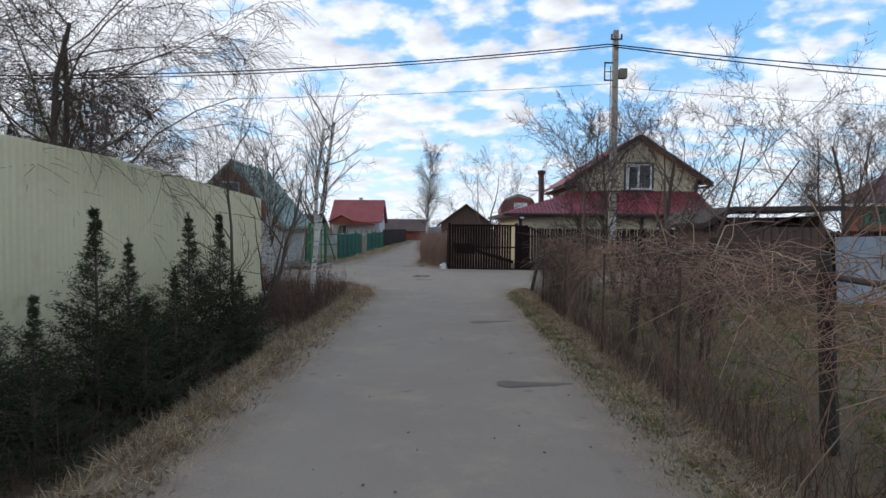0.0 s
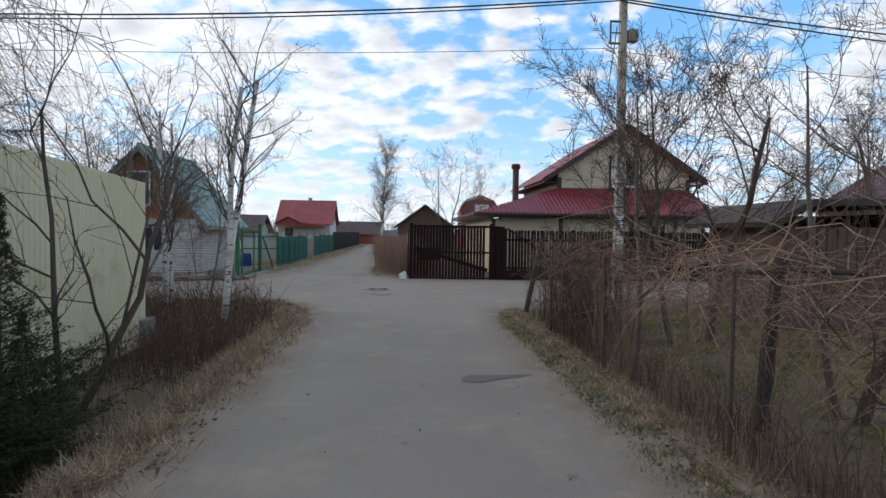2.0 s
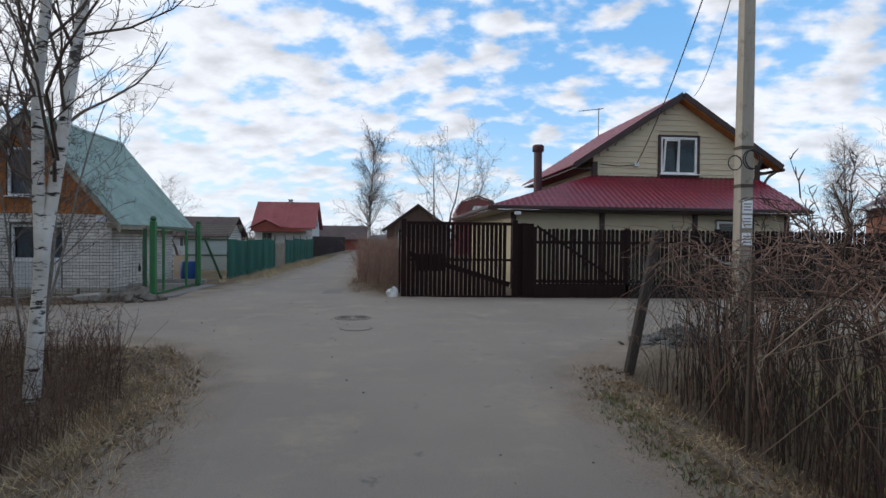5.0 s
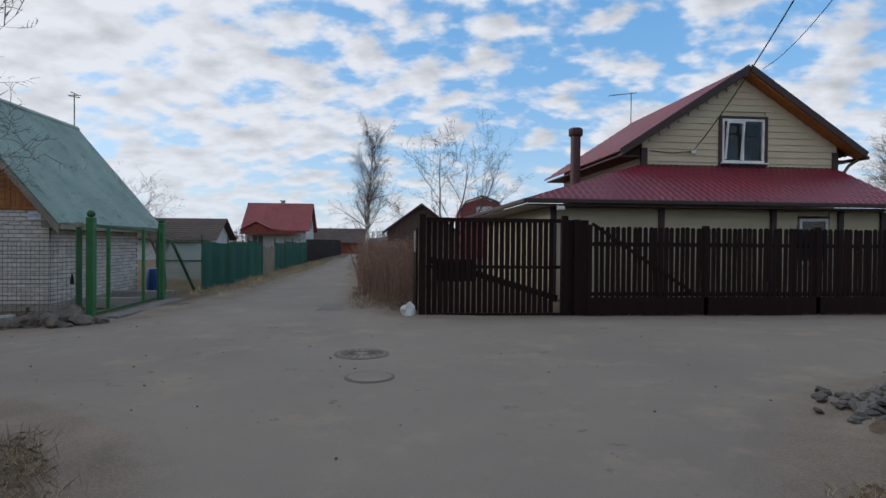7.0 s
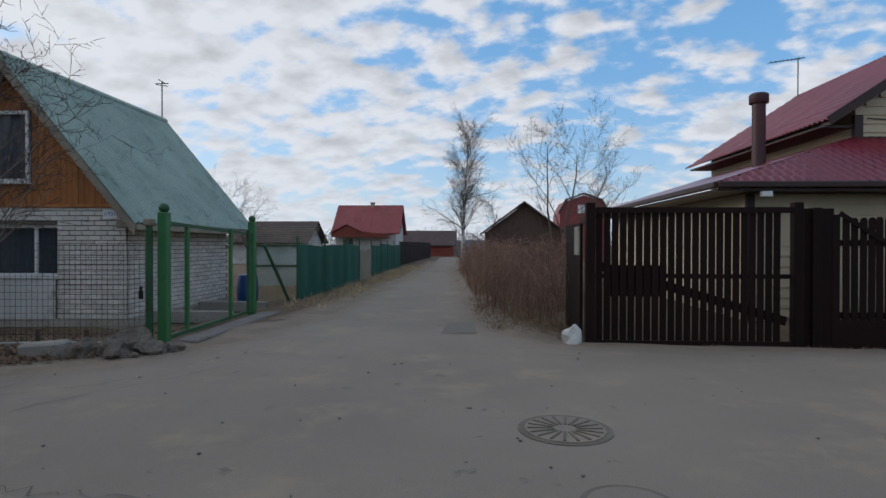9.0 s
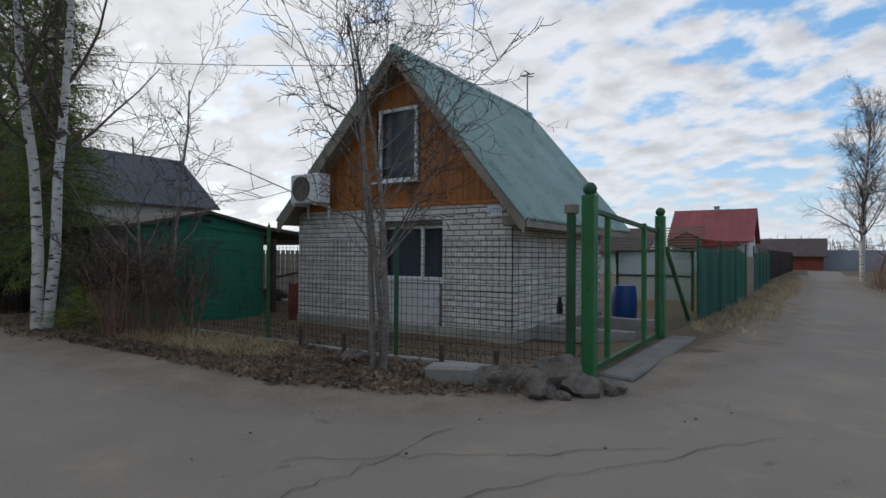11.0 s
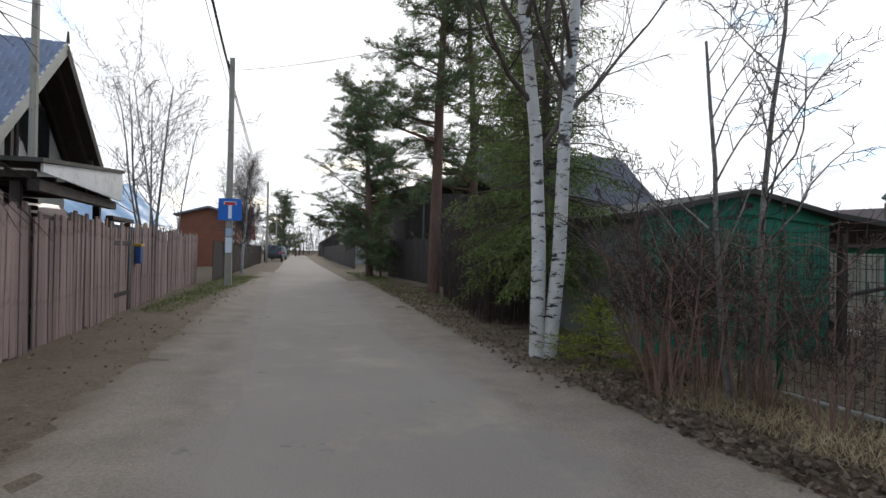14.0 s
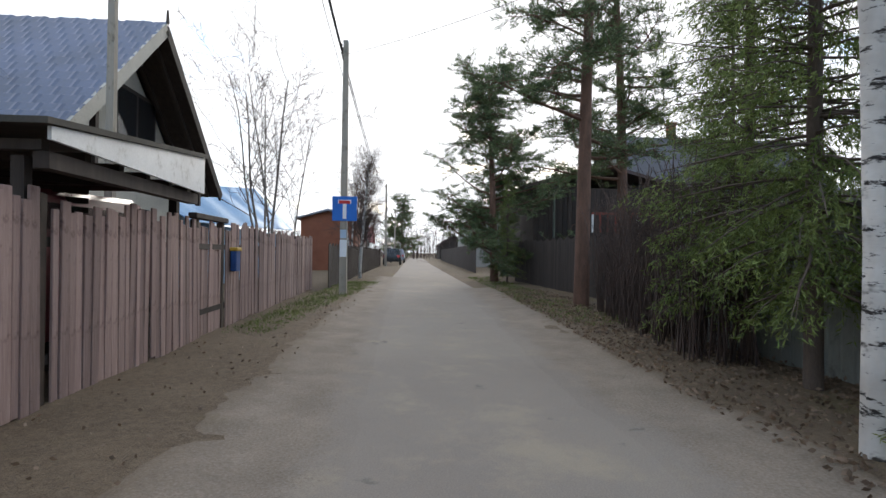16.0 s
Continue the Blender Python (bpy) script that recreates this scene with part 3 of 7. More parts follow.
part("eave_box", Geo().box(BX1 - 0.02, BX1 + 0.4, BY0 - 0.3, BY1 + 0.3, 1.82, 1.98, 0.01), M_FASCIA, brick_house)


def window(parent, x0, x1, y, z0, z1, panes, mat=M_WHITE, fw=0.07, sill=True, curtain=None, trim=None):
    """A framed window that faces south, with a mullion between its panes."""
    wnd = part("window", Geo().box(x0, x0 + fw, y, y + 0.07, z0, z1, 0.008).box(x1 - fw, x1, y, y + 0.07, z0, z1, 0.008)
               .box(x0 + fw, x1 - fw, y, y + 0.07, z0, z0 + fw, 0.008).box(x0 + fw, x1 - fw, y, y + 0.07, z1 - fw, z1, 0.008), mat, parent)
    edges = [x0 + fw] + panes + [x1 - fw]
    for e in panes:
        part("mullion", Geo().box(e - 0.035, e + 0.035, y + 0.005, y + 0.065, z0 + fw, z1 - fw, 0.006), mat, wnd)
    for a, b in zip(edges, edges[1:]):
        part("pane", Geo().box(a + 0.02, b - 0.02, y + 0.03, y + 0.036, z0 + fw, z1 - fw), M_GLASS, wnd)
    if sill:
        part("sill", Geo().box(x0 - 0.06, x1 + 0.06, y - 0.14, y + 0.02, z0 - 0.04, z0, 0.008), mat, wnd)
    if curtain:
        ge = Geo().sheet((x0 + 0.05, y + 0.2, z0), (x1 - 0.05, y + 0.2, z0), (x0 + 0.05, y + 0.2, z1), (x1 - 0.05, y + 0.2, z1), 60, 2, lambda u, v: 0.025 * math.sin(u * 34), 0.004)
        part("curtain", ge, curtain, wnd)
    return wnd


window(brick_house, -9.95, -9.0, BY0 - 0.06, 2.73, 4.15, [], curtain=M_CURTAIN)
window(brick_house, -9.95, -8.45, BY0 + 0.1, 0.85, 1.9, [-8.98], curtain=M_CURTAIN)
part("window_slab", Geo().box(-9.9, -8.5, BY0 - 0.012, BY0 + 0.02, 0.02, 0.8, 0.004), M_WHITEWALL, brick_house, "white painted panel below the window")

# bricks: the facade towards the street one by one, the side wall joined
brick_a = smooth(Geo().box(-0.125, 0.125, 0, 0.06, 0, 0.083, 0.006).mesh("brick"), 20)
brick_a.materials.append(M_BRICK)
rest = Geo()
rng = random.Random(3)
count = 0
for row in range(23):
    z = 0.03 + row * 0.0975
    spans = [(BX0, BX1)] if z > 1.9 or z + 0.088 < 0.0 else [(BX0, -9.95), (-8.45, BX1)]
    x = BX0 - (0.13 if row % 2 else 0.0)
    while x < BX1:
        for s0, s1 in spans:
            a, b = max(x, s0), min(x + 0.25, s1)
            if b - a < 0.03:
                continue
            dy = rng.uniform(-0.004, 0.003)
            if b - a > 0.245 and a > -10.9 and count < 300:
                ob = new("brick", brick_a)
                ob.location = ((a + b) / 2, BY0 - 0.012 + dy, z)
                ob.parent = brick_house
                count += 1
            else:
                rest.box(a, b, BY0 - 0.012 + dy, BY0 + 0.05, z, z + 0.083, 0.005)
        x += 0.26
for row in range(23):
    z = 0.03 + row * 0.0975
    y = BY0 + (0.13 if row % 2 else 0.0)
    while y < BY1:
        if z < 1.83:
            dx = rng.uniform(-0.004, 0.003)
            rest.box(BX1 - 0.05, BX1 + 0.012 + dx, max(y - 0.125, BY0 + 0.051), min(y + 0.122, BY1), z, z + 0.083, 0.005)
        y += 0.26
M_BRICKI = plain("silicate_brick_rest", "b9b3ab", "d8d3cb", 0.85, 3, 60, vary=0.12, source="Island", dirt="8f877c")
tagged(part("brickwork", rest, M_BRICKI, brick_house), kind="stuff")

# number plate
plate = thing("house_number_plate", "small white house number plate screwed to the brick wall", "sign", m=pose(-7.36, BY0 - 0.03, 2.1))
part("plate", Geo().box(-0.14, 0.14, -0.004, 0.004, -0.09, 0.09, 0.002), M_SIGNWHITE, plate)


def lettering(text, size, material, parent, m, name="lettering"):
    cu = bpy.data.curves.new(name, "FONT")
    cu.body, cu.size, cu.align_x, cu.align_y, cu.extrude = text, size, "CENTER", "CENTER", 0.001
    ob = new(name, cu)
    ob.data.materials.append(material)
    ob.parent = parent
    ob.matrix_basis = m
    return ob


lettering("1/731", 0.11, M_SIGNBLUE, plate, pose(0, -0.006, 0, 90, 0, 0))

# air conditioner
ac = thing("air_conditioner", "white outdoor air conditioner unit bracketed to the gable", "air conditioner", m=pose(-11.5, 27.98, 2.37))
part("casing", Geo().box(-0.42, 0.42, -0.17, 0.15, 0, 0.6, 0.02), M_WHITE, ac)
grille = Geo()
for r in (0.06, 0.11, 0.16, 0.21, 0.25):
    grille.tube([(-0.1 + r * math.cos(t), -0.18, 0.3 + r * math.sin(t)) for t in np.linspace(0, 2 * math.pi, 25)], 0.006, 4, False)
part("fan_grille", grille, M_RUBBER, ac)
part("fan_recess", Geo().tube([(-0.1, -0.172, 0.3), (-0.1, -0.175, 0.3)], 0.255, 28), M_FASCIA, ac)
for x in (-0.3, 0.3):
    part("bracket", Geo().box(x - 0.02, x + 0.02, -0.2, 0.24, -0.04, 0.0).box(x - 0.02, x + 0.02, 0.2, 0.24, -0.3, 0), M_WHITE, ac)
# aerial on the brick house
aer = thing("roof_aerial", "thin metal television aerial on the roof ridge", "antenna", m=pose(RX, 33.7, RZ - 0.02))
part("mast", Geo().tube([(0, 0, 0), (0, 0, 1.15)], 0.018, 6), M_WIRE, aer)
part("head", Geo().beam((-0.2, 0, 1.1), (0.2, 0, 1.1), 0.02, 0.02).beam((0, -0.2, 1.16), (0, 0.2, 1.16), 0.02, 0.02).beam((-0.12, -0.1, 1.05), (0.12, 0.1, 1.05), 0.02, 0.02), M_WIRE, aer)


# ---------- yellow house with burgundy roof ----------
yellow_house = thing("siding_house", "two-storey cream siding house with burgundy metal tile roofs", "house")
HX0, HX1, HY, AX, AZ = 8.55, 14.95, 30.9, 11.75, 6.95


def lap(parent, x0, x1, y, z0, z1, zt=None, skip=None, step=0.2):
    """Horizontal siding boards on a south wall, cut by a roof line zt(x) and an opening."""
    z = z0
    while z < z1:
        a, b = x0, x1
        if zt:
            while a < b and zt(a) < z + step:
                a += 0.02
            while b > a and zt(b) < z + step:
                b -= 0.02
        runs = [(a, b)]
        if skip and z + step > skip[2] and z < skip[3]:
            runs = [(a, skip[0]), (skip[1], b)]
        for r0, r1 in runs:
            if r1 - r0 > 0.05:
                ge = Geo().add([(r0, y - 0.03, z), (r1, y - 0.03, z), (r1, y - 0.004, z + step), (r0, y - 0.004, z + step), (r0, y + 0.02, z), (r1, y + 0.02, z), (r1, y + 0.02, z + step), (r0, y + 0.02, z + step)],
                               [(0, 1, 2, 3), (5, 4, 7, 6), (0, 4, 5, 1), (3, 2, 6, 7), (0, 3, 7, 4), (1, 5, 6, 2)])
                part("siding_board", ge, M_SIDING, parent)
        z += step


def upper_line(x):
    return AZ - (AZ - 4.38) * abs(x - AX) / 3.95


lap(yellow_house, HX0, HX1, HY, 3.7, 7.0, lambda x: upper_line(x) - 0.12, (11.05, 12.55, 4.05, 5.52))
part("upper_wall", Geo().prism([(HX0, 2.2), (11.05, 2.2), (11.05, upper_line(11.05) - 0.15), (HX0, upper_line(HX0) - 0.15)], "y", HY + 0.02, HY + 0.2)
     .prism([(12.55, 2.2), (HX1, 2.2), (HX1, upper_line(HX1) - 0.15), (12.55, upper_line(12.55) - 0.15)], "y", HY + 0.02, HY + 0.2)
     .box(11.05, 12.55, HY + 0.02, HY + 0.2, 2.2, 4.05)
     .prism([(11.05, 5.52), (12.55, 5.52), (12.55, upper_line(12.55) - 0.15), (AX, AZ - 0.15), (11.05, upper_line(11.05) - 0.15)], "y", HY + 0.02, HY + 0.2), M_SIDING, yellow_house)
part("side_wall", Geo().box(HX0, HX0 + 0.15, HY + 0.2, 38.6, 2.2, 4.75).box(HX1 - 0.15, HX1, HY + 0.2, 38.6, 2.2, 4.75).box(HX0 + 0.15, HX1 - 0.15, 38.4, 38.6, 2.2, 4.75), M_SIDING, yellow_house)


def metal_tile(u, v):
    s = (v / 0.35) % 1.0
    return 0.022 * math.sin(u * 2 * math.pi / 0.19) + 0.028 * (s ** 1.5)


UY0, UY1 = 30.5, 39.0
for s in (-1, 1):
    ge = Geo()
    a, b = (AX, UY1 if s < 0 else UY0, AZ + 0.05), (AX, UY0 if s < 0 else UY1, AZ + 0.05)
    e = 4.0 if s < 0 else 3.86
    ez = AZ + 0.05 - (AZ - 4.31) * e / 4.0
    c0, c1 = (AX + s * e, a[1], ez), (AX + s * e, b[1], ez)
    ge.sheet(a, b, c0, c1, 230, 56, metal_tile, 0.01)
    part("upper_roof", smooth(ge.mesh("upper_roof"), 50), M_BURG, yellow_house)
    part("verge_trim", Geo().beam((AX, UY0 - 0.02, AZ), (AX + s * (e + 0.02), UY0 - 0.02, ez - 0.06), 0.04, 0.2), M_DARKTRIM, yellow_house)
    part("verge_soffit", Geo().prism([(AX, AZ - 0.08), (AX + s * (e - 0.05), ez - 0.06), (AX + s * (e - 0.05), ez - 0.14), (AX, AZ - 0.16)], "y", UY0, HY + 0.0), M_GABLE if s > 0 else M_DARKTRIM, yellow_house)
    part("eave_soffit", Geo().box(min(AX + s * 3.2, AX + s * (e - 0.05)), max(AX + s * 3.2, AX + s * (e - 0.05)), HY, 38.6, 4.22, 4.27), M_DARKTRIM, yellow_house)
part("eave_gutter", Geo().tube([(AX + 3.89, UY0 - 0.05, 4.3), (AX + 3.89, UY1, 4.28)], 0.06, 8), M_DARKTRIM, yellow_house)
part("downpipe", smooth(Geo().tube([(AX + 3.86, UY0 + 0.3, 4.28), (AX + 3.6, UY0 + 0.35, 4.1), (AX + 3.45, UY0 + 0.35, 3.9), (AX + 3.4, UY0 + 0.35, 3.4)], 0.05, 8).mesh("downpipe")), M_WIRE, yellow_house)
for x in (HX0 + 0.06, HX1 - 0.06):
    part("corner_trim", Geo().box(x - 0.1, x + 0.1, HY - 0.06, HY + 0.06, 3.6, 4.5, 0.01), M_DARKTRIM, yellow_house)
part("base_trim", Geo().box(HX0, HX1, HY - 0.07, HY - 0.02, 3.86, 4.0, 0.01), M_DARKTRIM, yellow_house)
w1 = window(yellow_house, 11.1, 12.5, HY - 0.06, 4.1, 5.47, [11.8], fw=0.08, sill=True, curtain=None)
part("window_surround", Geo().box(11.0, 11.1, HY - 0.08, HY, 4.02, 5.55, 0.01).box(12.5, 12.6, HY - 0.08, HY, 4.02, 5.55, 0.01).box(11.1, 12.5, HY - 0.08, HY, 5.47, 5.55, 0.01).box(11.1, 12.5, HY - 0.08, HY, 4.0, 4.06, 0.01), M_DARKTRIM, yellow_house)
part("tilted_sash", Geo().box(-0.3, -0.24, 0, 0.05, 0, 1.16, 0.006, pose(11.48, HY - 0.08, 4.2, 7, 0, 0)).box(0.22, 0.28, 0, 0.05, 0, 1.16, 0.006, pose(11.48, HY - 0.08, 4.2, 7, 0, 0))
     .box(-0.24, 0.22, 0, 0.05, 1.1, 1.16, 0.006, pose(11.48, HY - 0.08, 4.2, 7, 0, 0)), M_WHITE, yellow_house, "white sash tilted inwards")
# Added panel behind the upper window, coloured dark for the shade indoors.
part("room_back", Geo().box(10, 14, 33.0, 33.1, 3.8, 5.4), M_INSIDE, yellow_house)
# lower storey under hipped skirt roofs
LX0, LX1, LY, LZ = 4.3, 14.95, 28.15, 2.68
low = Geo()
low.sheet((LX1, LY, LZ), (LX0, LY, LZ), (HX1, HY, 4.0), (HX0, HY, 4.0), 360, 66, lambda u, v: metal_tile(u, -v), 0.01)
part("lower_roof", smooth(low.mesh("lower_roof"), 50), M_BURG, yellow_house)
low = Geo()
low.sheet((LX0, LY, LZ), (LX0, 39.5, LZ), (HX0, HY, 4.0), (HX0, 38.6, 4.0), 150, 20, lambda u, v: 0.0, 0.02)
part("side_lower_roof", low, M_BURG, yellow_house)
part("lower_gutter", Geo().beam((LX0, LY - 0.03, LZ - 0.05), (LX1, LY - 0.03, LZ - 0.05), 0.1, 0.12, bev=0.02), M_DARKTRIM, yellow_house)
part("side_gutter", Geo().beam((LX0 - 0.03, LY, LZ - 0.05), (LX0 - 0.03, 39.5, LZ - 0.05), 0.1, 0.12, bev=0.02), M_DARKTRIM, yellow_house)
part("lower_soffit", Geo().box(LX0 + 0.02, LX1 - 0.02, LY + 0.02, 28.75, LZ - 0.16, LZ - 0.12).box(LX0 + 0.02, 5.2, 28.76, 39.4, LZ - 0.16, LZ - 0.12), M_DARKTRIM, yellow_house)
lap(yellow_house, 5.1, 14.6, 28.75, 0.1, 2.5, None, (12.0, 12.95, 1.0, 2.36))
part("lower_wall", Geo().box(5.1, 12.0, 28.77, 28.95, 0, 2.6).box(12.95, 14.6, 28.77, 28.95, 0, 2.6).box(12.0, 12.95, 28.77, 28.95, 0, 1.0).box(12.0, 12.95, 28.77, 28.95, 2.36, 2.6).box(5.1, 5.3, 28.95, 39, 0, 2.6).box(14.4, 14.6, 28.95, 39, 0, 2.6).box(5.3, 14.4, 38.8, 39, 0, 2.6), M_SIDING, yellow_house)
# Unseen closing slab, added in the dark indoor shade colour.
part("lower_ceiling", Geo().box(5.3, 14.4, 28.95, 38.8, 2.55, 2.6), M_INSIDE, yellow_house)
for x in (5.15, 8.1, 11.28, 13.25, 14.52):
    part("wall_post", Geo().box(x - 0.08, x + 0.08, 28.66, 28.74, 0, 2.5, 0.01), M_DARKTRIM, yellow_house)
window(yellow_house, 12.05, 12.9, 28.7, 1.05, 2.3, [], fw=0.08)
part("floodlight", Geo().box(5.05, 5.25, 28.05, 28.13, 2.4, 2.5, 0.01), M_WHITE, yellow_house)
part("insulator_box", Geo().box(10.1, 10.25, HY - 0.1, HY - 0.03, 4.35, 4.5, 0.01), M_WHITE, yellow_house)
part("wall_cable", Geo().tube([(8.8, HY - 0.05, 4.42), (9.5, HY - 0.05, 4.36), (10.15, HY - 0.06, 4.42)], 0.012, 5), M_CABLE, yellow_house)
flue = thing("flue_pipe", "dark red metal flue pipe with round cap on the house roof", "chimney", m=pose(6.6, 31.3, 3.2))
part("pipe", smooth(Geo().tube([(0, 0, -0.4), (0, 0, 1.75)], 0.15, 16).mesh("pipe")), M_FLUE, flue)
part("cap", smooth(Geo().tube([(0, 0, 1.68), (0, 0, 1.7), (0, 0, 1.88), (0, 0, 1.92)], [0.2, 0.215, 0.215, 0.18], 16).mesh("cap")), M_FLUE, flue)
part("collar", smooth(Geo().tube([(0, 0, -0.3), (0, 0, 0.1)], [0.26, 0.16], 16).mesh("collar")), M_FLUE, flue)
aer2 = thing("roof_aerial", "spiky metal television aerial above the burgundy roof", "antenna", m=pose(11.5, 38.4, 6.7))
part("mast", Geo().tube([(0, 0, -0.3), (0, 0, 1.55)], 0.02, 6), M_WIRE, aer2)
head = Geo().beam((-1.0, 0, 1.38), (0.25, 0, 1.55), 0.025, 0.025)
for k in range(9):
    head.beam((-1.0 + k * 0.14, -0.14, 1.38 + k * 0.019), (-1.0 + k * 0.14, 0.14, 1.38 + k * 0.019), 0.012, 0.012)
part("head", head, M_WIRE, aer2)

# ---------- brown picket fence and sliding gate ----------
FY = 26.3
fence = thing("picket_fence", "dark brown wooden picket fence with rounded tops", "fence")
rng = random.Random(8)


def picket(name, wd, h):
    n = 6
    poly = [(-wd / 2, 0), (wd / 2, 0), (wd / 2, h - wd / 2)] + [(wd / 2 * math.cos(t), h - wd / 2 + wd / 2 * math.sin(t)) for t in (math.pi * k / n for k in range(1, n))] + [(-wd / 2, h - wd / 2)]
    me = Geo().prism(poly, "y", -0.011, 0.011).mesh(name)
    me.materials.append(M_FENCEBROWN)
    return me


picket_mesh = picket("picket", 0.096, 2.02)
x = 5.42
while x < 22:
    ob = new("picket", picket_mesh)
    ob.parent = fence
    ob.matrix_basis = pose(x, FY + rng.uniform(-0.004, 0.004), -0.08 + rng.uniform(-0.01, 0.01), 0, rng.uniform(-0.5, 0.5), 0)
    x += 0.123
for x in (5.25, 7.95, 10.65, 13.35, 16.05, 18.75, 21.45):
    part("post", Geo().box(x - 0.06, x + 0.06, FY - 0.03, FY + 0.1, -0.1, 1.98, 0.01), M_FENCEBROWN, fence)
for z in (0.45, 1.55):
    part("rail", Geo().box(5.2, 22, FY + 0.013, FY + 0.05, z - 0.045, z + 0.045), M_FENCEBROWN, fence)
part("bottom_board", Geo().box(5.3, 22, FY - 0.03, FY - 0.012, -0.1, 0.38), M_FENCEBROWN, fence)
part("brace", Geo().beam((5.3, FY - 0.025, 2.0), (7.6, FY - 0.025, 0.5), 0.02, 0.07), M_FENCEBROWN, fence)
gate = thing("board_gate", "closed dark brown boarded double gate in a metal frame", "gate")
gate_board = Geo().box(-0.05, 0.05, -0.01, 0.01, 0, 2.06, 0.003).mesh("board")
gate_board.materials.append(M_FENCEBROWN)
x = 1.72
while x < 4.5:
    ob = new("board", gate_board)
    ob.parent = gate
    ob.location = (x, FY + rng.uniform(-0.003, 0.003), -0.04)
    x += 0.1215
part("gate_frame", Geo().box(1.66, 4.6, FY - 0.05, FY - 0.012, 2.0, 2.09).box(1.66, 4.6, FY - 0.05, FY - 0.012, -0.07, 0.05).box(1.66, 4.6, FY + 0.012, FY + 0.05, 1.0, 1.07), M_FENCEBROWN, gate)
part("lock_panel", Geo().box(1.9, 2.75, FY + 0.012, FY + 0.03, 0.72, 1.2), M_FENCEBROWN, gate)
part("letter_box", Geo().box(1.42, 1.5, FY + 0.12, FY + 0.45, 1.35, 1.8, 0.01), M_GREYWALL, gate, "pale grey letter box")
part("gate_brace", Geo().beam((1.7, FY + 0.04, 1.2), (4.55, FY + 0.04, 0.35), 0.03, 0.14), M_FENCEBROWN, gate)
for x in (1.58, 4.68, 4.95):
    part("gate_post", Geo().box(x - 0.07, x + 0.07, FY - 0.08, FY + 0.06, -0.12, 2.16 if x < 4.8 else 2.08, 0.01), M_FENCEBROWN, gate)
part("gate_infill", Geo().box(4.75, 5.22, FY - 0.02, FY + 0.01, -0.08, 2.07), M_FENCEBROWN, gate)
part("return_panel", Geo().box(1.45, 1.49, FY + 0.1, FY + 1.4, 0.1, 1.85), M_FENCEBROWN, gate)

# ---------- beige sheet fence ----------
beige = thing("sheet_metal_fence", "beige ribbed sheet metal fence along the ditch", "fence")


def ribs(u, v):
    p = (u / 0.115) % 1.0
    return 0.016 * (1 if 0.15 < p < 0.45 else 0 if p > 0.6 else (p / 0.15 if p <= 0.15 else (0.6 - p) / 0.15))


for y0, y1, z0, z1 in ((-14, -6, 2.95, 2.97), (-6, 2, 2.97, 2.97), (2, 9, 2.97, 2.96), (9, 15.9, 2.95, 2.68)):
    n = int((y1 - y0) / 0.115 * 8)
    ge = Geo().sheet((-3.744, y0, -0.5), (-3.744, y1, -0.5), (-3.744, y0, z0), (-3.744, y1, z1), n, 1, ribs, 0.004)
    part("sheet", ge, M_BEIGE, beige)
for y in (-12, -9, -6, -3, 0, 3, 6, 9, 12, 15.8):
    part("post", Geo().box(-3.86, -3.78, y - 0.04, y + 0.04, -0.6, 2.6), M_IRON, beige)
part("end_footing", Geo().box(-3.95, -3.6, 15.6, 16.05, -0.6, 0.05, 0.02), M_CONC, beige)
part("return_sheet", Geo().sheet((-3.76, 15.9, -0.5), (-14, 16.3, -0.4), (-3.76, 15.9, 2.66), (-14, 16.3, 2.3), 700, 1, ribs, 0.004), M_BEIGE, beige)

# ---------- green entrance gate and wire fence of the brick house ----------
green_gate = thing("green_gate", "green painted metal gate with ball-topped posts", "gate")
G0, G1 = (-4.75, 25.57), (-4.84, 29.16)
for (x, y), h in ((G0, 1.98), (G1, 1.98)):
    pst = part("gate_post", Geo().box(x - 0.07, x + 0.07, y - 0.07, y + 0.07, -0.05, h, 0.012), M_GREENPAINT, green_gate)
    ball = bmesh.new()
    bmesh.ops.create_icosphere(ball, subdivisions=2, radius=0.075, matrix=Matrix.Translation((x, y, h + 0.06)))
    me = bpy.data.meshes.new("finial")
    ball.to_mesh(me)
    ball.free()
    me.shade_smooth()
    part("finial", me, M_GREENDARK, pst)
part("side_post", Geo().box(-4.95, -4.87, 25.42, 25.5, -0.05, 1.78, 0.01), M_GREENDARK, green_gate)
part("post_cap", Geo().box(-4.97, -4.85, 25.4, 25.52, 1.78, 1.88, 0.01), M_FASCIA, green_gate)
part("top_rail", Geo().beam((-4.77, 25.65, 1.83), (-4.84, 29.1, 1.72), 0.05, 0.05), M_GREENDARK, green_gate)
part("bottom_rail", Geo().beam((-4.77, 25.65, 0.12), (-4.84, 29.1, 0.12), 0.05, 0.06), M_GREENDARK, green_gate)
for f in (0.2, 0.68, 0.93):
    y = 25.65 + f * 3.45
    part("upright", Geo().box(-4.83, -4.77, y - 0.03, y + 0.03, 0.1, 1.8, 0.004), M_GREENPAINT if f < 0.9 else M_GREENDARK, green_gate)
part("padlock", Geo().box(-5.06, -5.0, 25.43, 25.47, 0.72, 0.84, 0.01).tube([(-5.03, 25.45, 0.84), (-5.03, 25.45, 0.9)], 0.02, 6), M_RUBBER, green_gate)


